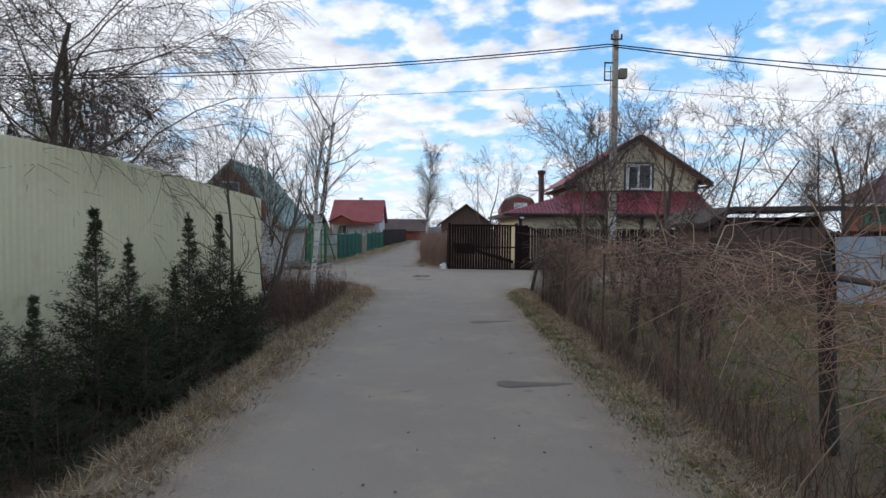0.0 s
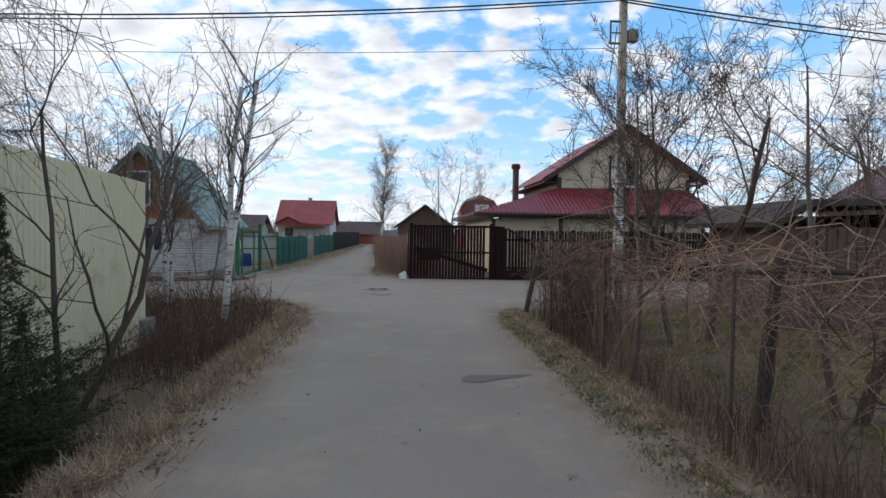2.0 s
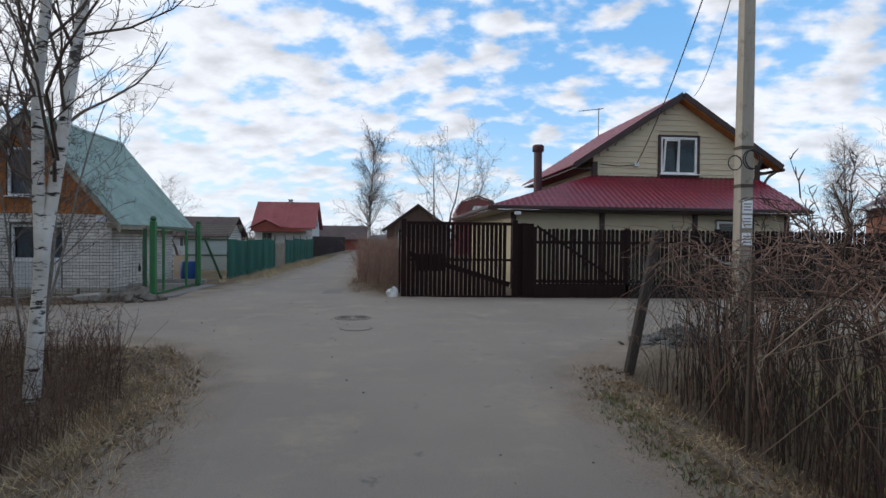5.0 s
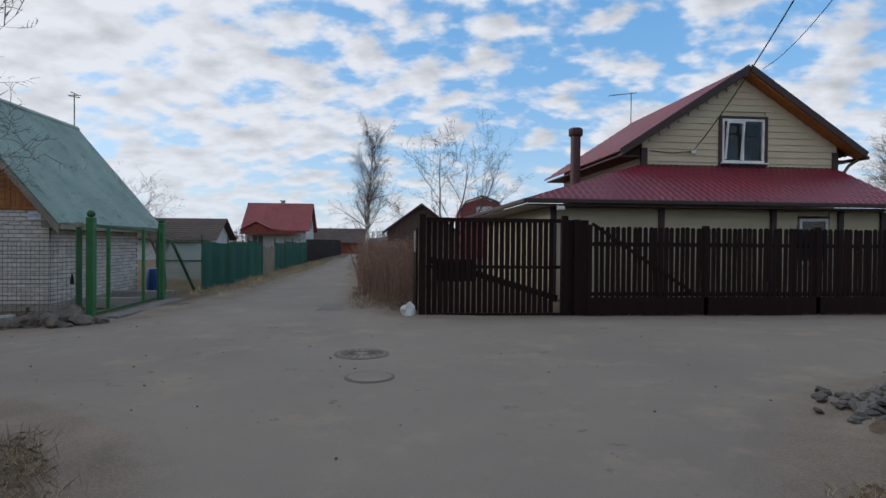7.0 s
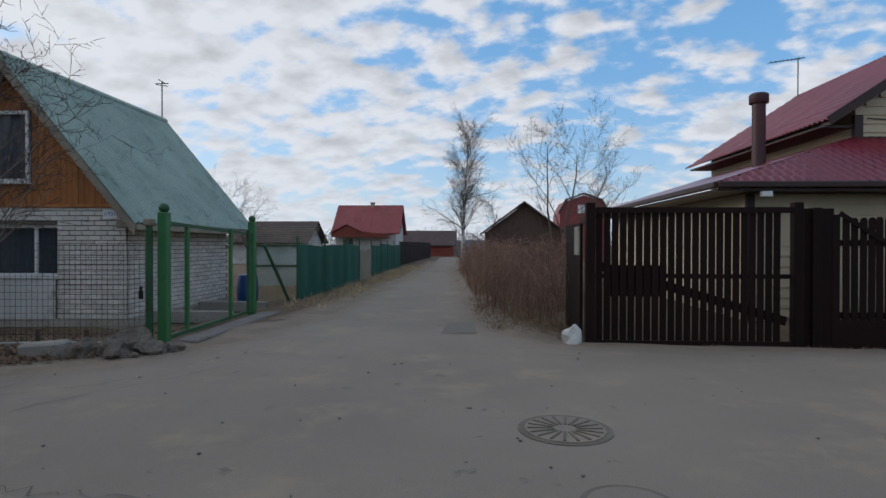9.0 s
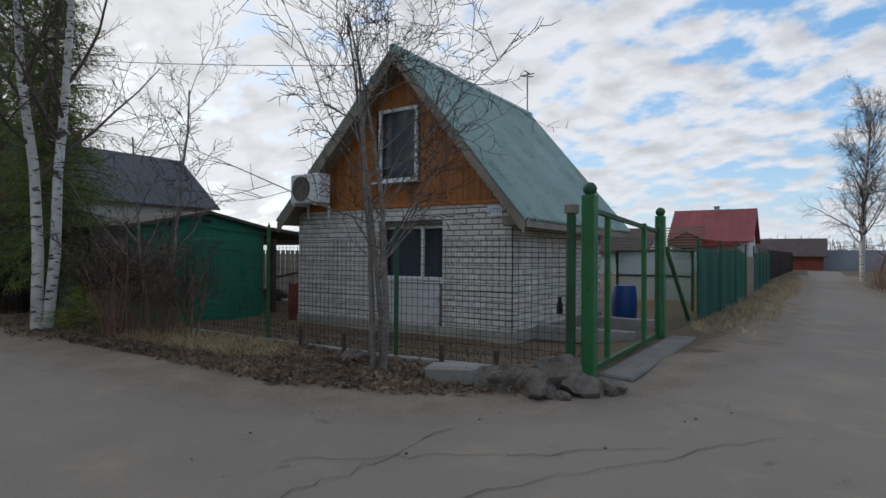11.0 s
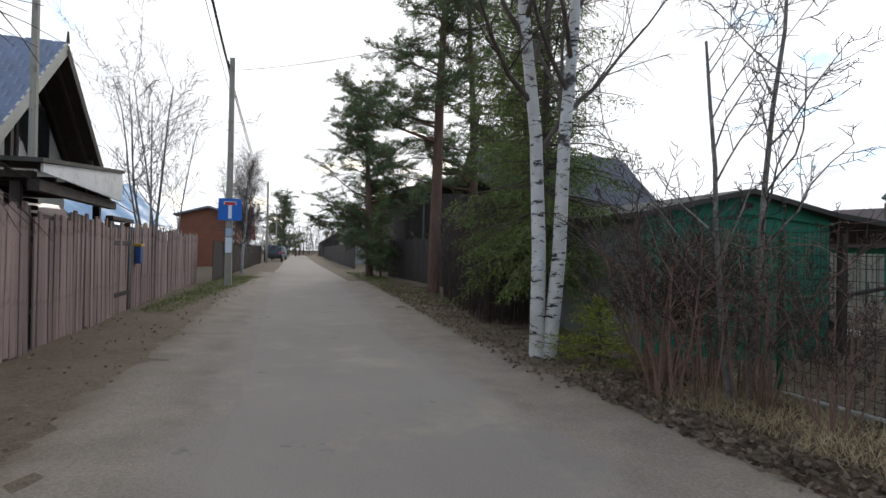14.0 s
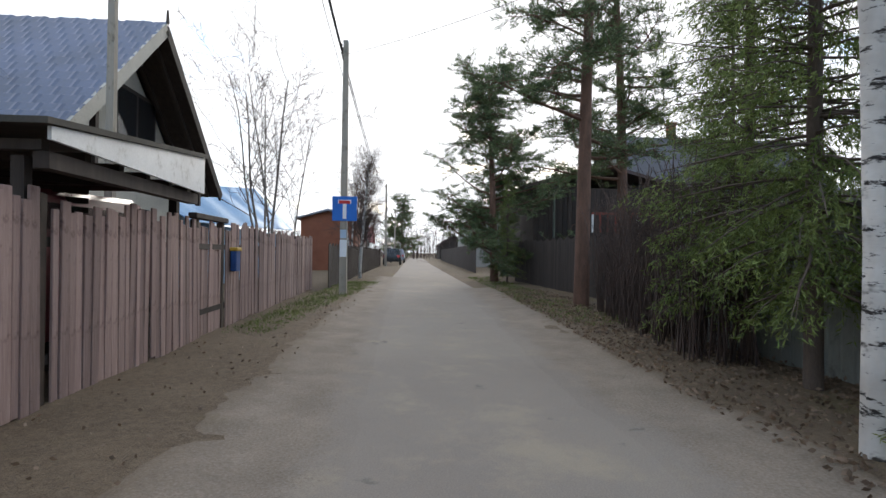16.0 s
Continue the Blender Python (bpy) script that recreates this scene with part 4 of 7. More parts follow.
def wire_panel(name, p0, p1, z0, z1, dx, dz, rad, parent, mat=M_WIRE):
    """A welded wire panel between two posts."""
    p0, p1 = np.array(p0, float), np.array(p1, float)
    n = max(2, int(np.linalg.norm(p1 - p0) / dx))
    ts = np.linspace(0, 1, n + 1)
    up = [np.array([[*(p0 + (p1 - p0) * t), z0], [*(p0 + (p1 - p0) * t), z1]]) for t in ts]
    m = max(2, int((z1 - z0) / dz))
    across = [np.array([[*p0, z], [*p1, z]]) for z in np.linspace(z0, z1, m + 1)]
    lines = up + across
    vs, fs = tubes(lines, np.ones((len(lines), 2)) * rad, 3)
    return part(name, mesh_arrays(name, vs, fs), mat, parent)


def link_panel(name, p0, p1, z0, z1, cell, rad, parent, mat=M_WIRE):
    """Chain link: two families of slanted wires."""
    p0, p1 = np.array(p0, float), np.array(p1, float)
    L, H = np.linalg.norm(p1 - p0), z1 - z0
    lines = []
    for s in (1, -1):
        u = -H
        while u < L + H:
            a, b = (u, 0.0), (u + H, H)
            if a[0] < 0:
                a = (0.0, -u)
            if b[0] > L:
                b = (L, L - u)
            if a[1] < H and b[1] > 0 and a[0] < L and b[0] > 0:
                q = []
                for (x, z) in (a, b):
                    xx = x if s > 0 else L - x
                    q.append([*(p0 + (p1 - p0) * xx / L), z0 + z])
                lines.append(q)
            u += cell
    vs, fs = tubes(lines, np.ones((len(lines), 2)) * rad, 3)
    return part(name, mesh_arrays(name, vs, fs), mat, parent)


M_RUSTWIRE = plain("rusty_wire", "2c2722", "463d34", 0.8, 4, 40)
wire_fence = thing("wire_mesh_fence", "rusty wire mesh fence on thin green posts with a low kerb", "fence")
WF = [(-4.95, 25.42), (-7.05, 25.22), (-9.42, 25.22), (-11.4, 25.2)]
for a, b in zip(WF, WF[1:]):
    wire_panel("wire_mesh", a, b, 0.02, 1.52, 0.075, 0.1, 0.0032, wire_fence, M_RUSTWIRE)
    mx = ((a[0] + b[0]) / 2, (a[1] + b[1]) / 2)
    part("kerb", Geo().beam((*a, 0.03), (*b, 0.03), 0.1, 0.16, bev=0.01), M_CONC, wire_fence)
for (x, y), h in zip(WF[1:], (1.68, 1.72, 1.5)):
    part("post", Geo().tube([(x, y, -0.1), (x, y, h)], 0.028, 8).tube([(x, y, h), (x, y, h + 0.07)], [0.028, 0.004], 8), M_GREENDARK, wire_fence)
for x in (-5.6, -6.3, -7.8, -8.6):
    part("stake", Geo().box(x - 0.02, x + 0.02, 25.08, 25.12, -0.05, 0.32), M_IRON, wire_fence)

M_SLAB = plain("worn_slab", "625f5b", "7d7974", 0.9, 2, 50, dirt="4d4a45")
ramp = tagged(part("pavement", Geo().box(-4.72, -4.34, 25.75, 29.4, -0.05, 0.075, 0.02), M_SLAB), "cracked concrete slab at the gate threshold", "slab", kind="structure")
kerb2 = tagged(part("path_edging", Geo().box(-6.9, -5.2, 29.0, 29.12, -0.15, 0.12, 0.02).box(-6.9, -5.2, 31.0, 31.1, -0.15, 0.12, 0.02), M_CONC), "concrete edging beside the house", "kerb", kind="structure")


def boulder(seed, x, y, s, label="rough grey boulder among fallen leaves", mat=M_STONE, z=0.0):
    bm_ = bmesh.new()
    bmesh.ops.create_icosphere(bm_, subdivisions=3, radius=1.0)
    for v in bm_.verts:
        k = 1 + 0.5 * noise.noise(v.co * 1.4 + Vector((seed * 7.1, 0, 0))) + 0.2 * noise.noise(v.co * 3 + Vector((0, seed * 3.3, 0)))
        cut = v.co.normalized().dot(Vector((math.sin(seed * 2.1), math.cos(seed * 1.3), 0.6)).normalized())
        k *= 1 - 0.45 * max(0.0, cut - 0.62)
        v.co = Vector((v.co.x * s[0], v.co.y * s[1], v.co.z * s[2])) * k
    me_ = bpy.data.meshes.new("boulder")
    bm_.to_mesh(me_)
    bm_.free()
    ob = part("boulder", smooth(me_, 22), mat)
    ob.matrix_basis = pose(x, y, z + s[2] * 0.45, 0, 0, seed * 67)
    return tagged(ob, label, "rock", "boulders at the corner")


for i, (x, y, sx, sy, sz) in enumerate(((-5.32, 24.68, 0.22, 0.18, 0.18), (-4.97, 24.72, 0.25, 0.2, 0.19), (-4.9, 25.02, 0.24, 0.19, 0.25), (-4.62, 25.0, 0.2, 0.17, 0.16), (-5.2, 25.05, 0.2, 0.16, 0.17),
                                        (-4.42, 25.2, 0.16, 0.14, 0.11), (-5.55, 24.95, 0.17, 0.13, 0.13), (-6.25, 24.8, 0.16, 0.12, 0.09), (-7.6, 25.0, 0.2, 0.12, 0.1), (-4.7, 24.72, 0.1, 0.09, 0.07))):
    boulder(i + 1, x, y, (sx, sy, sz))
blk = tagged(part("concrete_block", Geo().box(-0.28, 0.28, -0.12, 0.12, 0, 0.2, 0.03), M_CONC), "broken concrete block lying by the wire fence", "block")
blk.matrix_basis = pose(-5.82, 24.62, 0.03, 3, -4, 8)
boulder(20, 1.3, 26.15, (0.15, 0.14, 0.2), "pale stone standing at the gate post", M_WHITEWALL)

# ---------- green shed ----------
shed = thing("green_shed", "green painted metal shed with grey side and low gable", "shed")
SX, SY0, SY1 = -13.68, 25.42, 28.55


def seam(u, v):
    return 0.008 if (u / 0.18) % 1 < 0.12 else 0.0


poly = [(SY0, -0.25), (SY1, -0.25), (SY1, 1.9), (27.05, 2.18), (SY0, 1.84)]
part("front", Geo().prism(poly, "x", SX - 0.04, SX), M_SHEDGREEN, shed)
part("front_ribs", Geo().sheet((SX + 0.002, SY0 + 0.02, -0.2), (SX + 0.002, SY1 - 0.02, -0.2), (SX + 0.002, SY0 + 0.02, 1.76), (SX + 0.002, SY1 - 0.02, 1.8), 140, 1, seam, 0.002), M_SHEDGREEN, shed)
door = part("door", Geo().box(SX + 0.012, SX + 0.035, 26.75, 28.1, -0.15, 1.45, 0.006), M_SHEDGREEN, shed)
part("hinge", Geo().box(SX + 0.036, SX + 0.05, 27.2, 27.95, 1.38, 1.41).box(SX + 0.036, SX + 0.05, 27.85, 27.9, 0.0, 0.2), M_GREENDARK, door)
part("vent", Geo().box(SX + 0.001, SX + 0.012, 26.95, 27.15, 1.98, 2.06), M_INSIDE, shed)
part("front_trim", Geo().beam((SX + 0.02, SY0 - 0.05, 1.74), (SX + 0.02, 27.05, 1.92), 0.03, 0.05).beam((SX + 0.02, 27.05, 1.92), (SX + 0.02, SY1 + 0.05, 1.8), 0.03, 0.05), M_SHEDGREEN, shed)
part("side", Geo().sheet((SX - 5.5, SY0, -0.25), (SX - 0.0, SY0, -0.25), (SX - 5.5, SY0, 1.78), (SX - 0.0, SY0, 1.84), 400, 1, seam, 0.02), M_SHEDGREY, shed)
part("rear", Geo().prism(poly, "x", SX - 5.5, SX - 5.46), M_SHEDGREY, shed)
part("far_side", Geo().box(SX - 5.46, SX - 0.04, SY1 - 0.03, SY1, -0.25, 1.88), M_SHEDGREY, shed)
part("roof", Geo().prism([(SY0 - 0.18, 1.78), (27.05, 2.17), (27.05, 2.24), (SY0 - 0.18, 1.85)], "x", SX - 5.6, SX + 0.14).prism([(27.05, 2.17), (SY1 + 0.18, 1.86), (SY1 + 0.18, 1.93), (27.05, 2.24)], "x", SX - 5.6, SX + 0.14), M_SHEDROOF, shed)
lean = thing("lean_to", "dark open lean-to with wooden slats beside the shed", "shed")
part("roof", Geo().prism([(28.75, 1.88), (31.6, 1.6), (31.6, 1.68), (28.75, 1.96)], "x", -17.6, -13.6), M_SHEDROOF, lean)
part("prop", Geo().tube([(-13.75, 28.9, 0.75), (-13.7, 29.9, 0.9), (-13.7, 30.5, 1.25), (-13.7, 30.7, 1.68)], 0.035, 6), M_IRON, lean)
for k in range(30):
    part("slat", Geo().box(-17.35, -17.32, 28.8 + k * 0.2, 28.94 + k * 0.2, -0.2, 1.45), M_FASCIA, lean)
for y in (28.9, 31.4):
    part("post", Geo().box(-13.8, -13.7, y - 0.05, y + 0.05, -0.3, 1.68), M_IRON, lean)
drum = thing("rusty_drum", "rusty dark drum standing by the house corner", "barrel", m=pose(-12.65, 28.75, -0.2))
part("body", smooth(Geo().tube([(0, 0, 0), (0, 0, 0.28), (0, 0, 0.3), (0, 0, 0.58), (0, 0, 0.6), (0, 0, 0.85)], [0.25, 0.25, 0.265, 0.265, 0.25, 0.25], 18).mesh("body")), M_REDWALL, drum)
heap = thing("covered_heap", "dark covered heap of garden goods with a pale bucket", "clutter", m=pose(-15.4, 30.5, -0.15))
part("cover", boulder(40, 0, 0, (0.9, 0.5, 0.5)).data, M_INSIDE, heap)
bpy.data.objects.remove([o for o in bpy.data.objects if o.data == heap.children[0].data and o.parent is None][0])
part("bucket", Geo().tube([(0.9, -0.5, 0), (0.9, -0.5, 0.28)], [0.13, 0.17], 14), M_WHITE, heap)

# greenhouse behind the gate
ghouse = thing("greenhouse", "small pale greenhouse with slatted roof and clear panels", "greenhouse")
for x, y in ((-7.3, 35.2), (-5.4, 35.2), (-5.4, 38.0), (-7.3, 38.0)):
    part("post", Geo().box(x - 0.03, x + 0.03, y - 0.03, y + 0.03, -0.1, 1.5), M_GREENDARK, ghouse)
for k in range(9):
    part("slat", Geo().beam((-7.6 + 0.0, 35.0 + k * 0.12, 1.5 + k * 0.075), (-5.2, 35.0 + k * 0.12, 1.5 + k * 0.075), 0.05, 0.03), M_FASCIA, ghouse)
part("panel", Geo().box(-7.25, -5.45, 35.18, 35.2, 0.2, 1.45).box(-5.42, -5.4, 35.25, 37.95, 0.2, 1.45), M_POLY, ghouse)
part("rail", Geo().box(-7.3, -5.4, 35.15, 35.18, 0.8, 0.85).box(-7.3, -5.4, 35.15, 35.18, 1.45, 1.5), M_GREENDARK, ghouse)
part("brace", Geo().beam((-5.0, 30.3, 1.5), (-4.85, 31.6, 0.1), 0.06, 0.05), M_GREENDARK, ghouse)
barrel = thing("barrel", "blue plastic barrel by the house wall", "barrel", m=pose(-6.55, 33.2, -0.2))
part("body", smooth(Geo().tube([(0, 0, 0), (0, 0, 0.1), (0, 0, 0.4), (0, 0, 0.75), (0, 0, 0.85)], [0.25, 0.28, 0.3, 0.28, 0.25], 18).mesh("body")), M_BLUEBARREL, barrel)

# green netting fence up the lane
net = thing("netting_fence", "green netting fence on posts along the lane", "fence")
NF = [(-4.85, 29.3), (-4.75, 32.0), (-4.7, 34.6), (-4.65, 37.2), (-4.65, 39.8), (-4.65, 42.5), (-4.7, 45.5), (-4.8, 48.5), (-4.9, 52), (-5.0, 56)]
for i, (a, b) in enumerate(zip(NF, NF[1:])):
    if i == 0:
        wire_panel("wire_mesh", a, b, 0.05, 1.55, 0.06, 0.12, 0.002, net, M_GREENDARK)
    elif i == 4:
        for k in range(12):
            t = (k + 0.5) / 12
            part("board", Geo().box(-0.08, 0.08, -0.012, 0.012, 0.05, 1.25 + 0.05 * (k % 3), 0, pose(a[0] + (b[0] - a[0]) * t, a[1] + (b[1] - a[1]) * t, 0, 0, 0, 90)), M_FASCIA, net)
    else:
        L = math.dist(a, b)
        ge = Geo().sheet((*b, 0.05), (*a, 0.05), (*b, 1.5 - 0.06 * (i % 2)), (*a, 1.58 - 0.05 * (i % 3)), 40, 6, lambda u, v: 0.03 * math.sin(u * 5.0) * math.sin(v * 2.2), 0.004)
        part("netting", ge, M_NET, net)
    part("post", Geo().tube([(*b, 0), (*b, 1.72)], 0.03, 6), M_GREENDARK, net)
dark = thing("dark_board_fence", "dark brown board fence far up the lane", "fence")
for k in range(110):
    y = 56.2 + k * 0.24
    part("board", Geo().box(-5.1 + 0.012 * (y - 56), -5.07 + 0.012 * (y - 56), y, y + 0.2, 0.0, 1.7 + 0.04 * math.sin(k * 2.3)), M_FENCEBROWN, dark)

# ---------- houses up the lane ----------


def simple_house(name, label, cx, cy, turn, lx, ly, wall_h, rise, wall_m, roof_m, gable_m=None, over=0.35, windows=(), chimney=None):
    """A gabled house, ridge along its local x."""
    ob = thing(name, label, "house", m=pose(cx, cy, -0.1, 0, 0, turn))
    a, b = lx / 2, ly / 2
    part("wall", Geo().box(-a, a, -b, -b + 0.2, 0, wall_h).box(-a, a, b - 0.2, b, 0, wall_h).box(-a, -a + 0.2, -b + 0.2, b - 0.2, 0, wall_h).box(a - 0.2, a, -b + 0.2, b - 0.2, 0, wall_h), wall_m, ob)
    for s in (-1, 1):
        part("gable", Geo().prism([(-b, wall_h), (b, wall_h), (0, wall_h + rise)], "x", s * a - 0.1 * s - 0.09, s * a - 0.1 * s + 0.09), gable_m or wall_m, ob)
    k = rise / b
    for s in (-1, 1):
        e = b + over
        part("roof", Geo().prism([(0, wall_h + rise + 0.03), (s * e, wall_h + rise - k * e + 0.03), (s * e, wall_h + rise - k * e + 0.13), (0, wall_h + rise + 0.15)], "x", -a - over, a + over), roof_m, ob)
        for j in range(int((lx + 2 * over) / 0.6)):
            x = -a - over + 0.3 + j * 0.6
            part("roof_seam", Geo().beam((x, 0, wall_h + rise + 0.15), (x, s * e, wall_h + rise - k * e + 0.14), 0.03, 0.03), roof_m, ob)
    for (side, u, z, w_, h_) in windows:
        mm = {"s": pose(u, -b - 0.02, z), "e": pose(a + 0.02, u, z, 0, 0, 90), "n": pose(u, b + 0.02, z, 0, 0, 180), "w": pose(-a - 0.02, u, z, 0, 0, -90)}[side]
        fr = part("window", Geo().box(-w_ / 2 - 0.06, w_ / 2 + 0.06, -0.03, 0.0, -0.06, h_ + 0.06, 0, mm), M_WHITE, ob)
        part("pane", Geo().box(-w_ / 2, -0.03, -0.045, -0.032, 0, h_, 0, mm).box(0.03, w_ / 2, -0.045, -0.032, 0, h_, 0, mm), M_GLASS, fr)
    if chimney:
        part("chimney", Geo().box(chimney[0] - 0.2, chimney[0] + 0.2, -0.2, 0.2, wall_h + rise - 0.5, wall_h + rise + chimney[1], 0.02).box(chimney[0] - 0.26, chimney[0] + 0.26, -0.26, 0.26, wall_h + rise + chimney[1], wall_h + rise + chimney[1] + 0.1, 0.02), chimney[2] if len(chimney) > 2 else M_GREYWALL, ob)
    return ob


M_BROWNWOOD = plain("weathered_brown_wood", "4a3a33", "6b574d", 0.85, 2, 25, (5, 5, 0.4), dirt="3a2e29")
red = simple_house("red_roof_house", "whitewashed house with a faded red metal roof", -10.8, 77.5, 0, 6.2, 6.0, 3.0, 2.65, M_WHITEWALL, M_RED, M_WHITEWALL, 0.4, (("s", -1.8, 1.2, 1.0, 1.0), ("e", 0.5, 3.0, 0.7, 0.9)), (0.2, 0.35))
part("porch_roof", Geo().prism([(-3.2, 2.35), (2.6, 2.35), (2.6, 2.5), (-0.2, 2.95), (-1.6, 3.5), (-3.1, 2.7)], "y", -4.6, -3.35), M_REDWALL, red)
part("porch_roof_sheet", Geo().beam((-3.3, -4.1, 2.72), (-1.6, -4.1, 3.6), 1.4, 0.06).beam((-1.6, -4.1, 3.6), (0.2, -4.1, 2.75), 1.4, 0.06), M_RED, red)
simple_house("dark_roof_house", "low house with a dark brown roof far up the lane", -5.8, 92, 0, 7, 6, 1.6, 1.7, M_REDWALL, M_DARKROOF)
simple_house("brown_roof_house", "white house with a dark brown roof behind the green fence", -15.5, 62, 0, 5.5, 5, 1.9, 1.4, M_WHITEWALL, M_DARKROOF, None, 0.5, (("s", 1.2, 0.9, 0.6, 0.8), ("s", -0.6, 0.9, 0.6, 0.8)))
simple_house("weathered_cabin", "dark weathered cabin with a steep brown roof", 3.1, 55.2, 90, 5, 4.6, 2.45, 1.7, M_BROWNWOOD, M_DARKROOF)
barn = thing("red_barn", "red gambrel-roofed barn with a white lattice window", "barn")
part("wall", Geo().prism([(5.2, 0), (8.4, 0), (8.4, 3.2), (8.0, 4.0), (6.8, 4.4), (5.6, 4.0), (5.2, 3.2)], "y", 50.0, 54.0), M_RED, barn)
part("roof_rim", Geo().beam((5.1, 50, 3.2), (5.6, 50, 4.08), 0.5, 0.1).beam((5.6, 50, 4.08), (6.8, 50, 4.5), 0.5, 0.1).beam((6.8, 50, 4.5), (8.0, 50, 4.08), 0.5, 0.1).beam((8.0, 50, 4.08), (8.5, 50, 3.2), 0.5, 0.1), M_DARKROOF, barn)
part("lattice_window", Geo().box(6.4, 7.6, 49.95, 49.99, 3.2, 3.75), M_WHITE, barn)
barn.matrix_basis = pose(9.76, 67.7, 0) @ Matrix.Diagonal((1.3, 1, 1.34, 1)) @ Matrix.Translation((-6.8, -50, 0))
wallfar = thing("sheet_metal_fence", "grey sheet metal fence closing the far end of the lane", "fence")
part("sheet", Geo().sheet((-14, 92, 0), (6, 92, 0), (-14, 92, 2.1), (6, 92, 2.1), 400, 1, ribs, 0.01), M_GREYSHEET, wallfar)
# purple-roofed house and garden sheds to the east
purple = thing("purple_roof_house", "brick house with a dull purple hipped roof beyond the gardens", "house", m=pose(38.1, 40.8, -0.1, 0, 0, -35))
part("wall", Geo().box(-6.9, 6.9, -4.4, -4.2, 0, 4.0).box(-6.9, 6.9, 4.2, 4.4, 0, 4.0).box(-6.9, -6.7, -4.2, 4.2, 0, 4.0).box(6.7, 6.9, -4.2, 4.2, 0, 4.0), M_REDBRICK, purple)
HIP = [Vector(p) for p in ((-7.5, -5, 4.0), (7.5, -5, 4.0), (7.5, 5, 4.0), (-7.5, 5, 4.0), (-3.4, 0, 7.1), (3.4, 0, 7.1))]
for a, b, c0, c1 in ((0, 1, 4, 5), (1, 2, 5, 5), (2, 3, 5, 4), (3, 0, 4, 4)):
    part("roof", Geo().sheet(HIP[a], HIP[b], HIP[c0], HIP[c1], 48, 14, lambda u, v: 0.05 * ((v / 0.4) % 1.0), 0.03), M_PURPLE, purple)
part("fascia", Geo().box(-7.5, 7.5, -5.04, -5.0, 3.8, 4.0).box(-7.54, -7.5, -5, 5, 3.8, 4.0), M_WHITE, purple)
pw = part("window", Geo().box(-5.6, -3.6, -4.47, -4.4, 2.5, 3.6, 0.01), M_SHEDGREEN, purple, "green painted window")
part("pane", Geo().box(-5.4, -4.65, -4.49, -4.472, 2.7, 3.4).box(-4.55, -3.8, -4.49, -4.472, 2.7, 3.4), M_GLASS, pw)
gshed = thing("garden_shed", "dark sloping-roofed garden shed with brown boarded wall", "shed")
part("wall", Geo().box(8.4, 11.2, 14.6, 14.7, 0, 2.0).box(8.4, 8.5, 14.7, 17.2, 0, 2.0).box(11.1, 11.2, 14.7, 17.2, 0, 2.3).box(8.5, 11.1, 17.1, 17.2, 0, 2.3), M_BROWNWOOD, gshed)
part("roof", Geo().prism([(7.95, 1.98), (8.7, 2.38), (11.45, 2.42), (11.45, 2.54), (8.65, 2.5), (7.9, 2.08)], "y", 14.2, 17.5), M_BLACKWOOD, gshed)
for k in range(14):
    part("board", Geo().box(8.42 + k * 0.2, 8.6 + k * 0.2, 14.575, 14.598, 0.05, 1.98 + 0.01 * (k % 3)), M_BROWNWOOD, gshed)
stack = thing("covered_stack", "pale grey sheeted stack beside the garden shed", "stack")
part("cover", Geo().sheet((11.5, 14.5, 0.0), (14.2, 14.3, 0.0), (11.5, 14.7, 1.75), (14.2, 14.5, 1.85), 60, 20, lambda u, v: 0.03 * math.sin(u * 3.1 + v) + 0.015 * math.sin(u * 13) * math.sin(v * 11), 0.02), M_GREYSHEET, stack)
part("back", Geo().box(11.55, 14.15, 14.75, 16.2, 0, 1.7), M_BLACKWOOD, stack)

# ---------- garden wire fence with the leaning corner post ----------
gfence = thing("chain_link_fence", "old chain link garden fence with leaning wooden posts", "fence")
link_panel("chain_link", (4.05, -5), (4.05, 17.15), 0.08, 1.45, 0.09, 0.001, gfence)
link_panel("chain_link", (4.1, 17.25), (16, 19.2), 0.08, 1.4, 0.09, 0.0016, gfence)
part("corner_post", Geo().beam((4.06, 17.16, -0.1), (4.44, 17.22, 1.72), 0.1, 0.1, (0, 1, 0), 0.01), M_BLACKWOOD, gfence, "dark leaning wooden corner post")
for y in (-3, 0, 3, 6, 9, 12, 14.8):
    part("post", Geo().beam((4.02, y, -0.1), (4.04 + 0.03 * math.sin(y), y + 0.05, 1.5), 0.03, 0.03, (0, 1, 0), 0.004), M_IRON, gfence)
link_panel("chain_link", (5.77, 13.1), (9.6, 12.3), 0.05, 1.3, 0.09, 0.0016, gfence)
for x, y in ((5.77, 13.1), (7.7, 12.7), (9.6, 12.3)):
    part("post", Geo().tube([(x, y, -0.1), (x, y, 1.4)], 0.022, 6), M_IRON, gfence)
for x in (7.0, 10, 13, 16):
    part("post", Geo().box(x - 0.035, x + 0.035, 17.25 + (x - 4.1) * 0.164, 17.32 + (x - 4.1) * 0.164, -0.1, 1.5, 0.008), M_BLACKWOOD, gfence)
trellis = thing("vine_trellis", "dark wooden posts and poles carrying old vines", "trellis")
for x, y, dx, h in ((4.75, 1.2, 0.1, 1.65), (4.85, 4.8, -0.12, 1.7), (5.15, 7.9, 0.1, 1.8), (4.7, 9.6, 0.14, 1.6), (4.85, 14.2, -0.06, 1.6)):
    part("post", Geo().tube([(x, y, -0.15), (x + dx * 0.4, y + 0.02, h * 0.5), (x + dx, y, h)], [0.075, 0.066, 0.058], 9), M_BLACKWOOD, trellis)
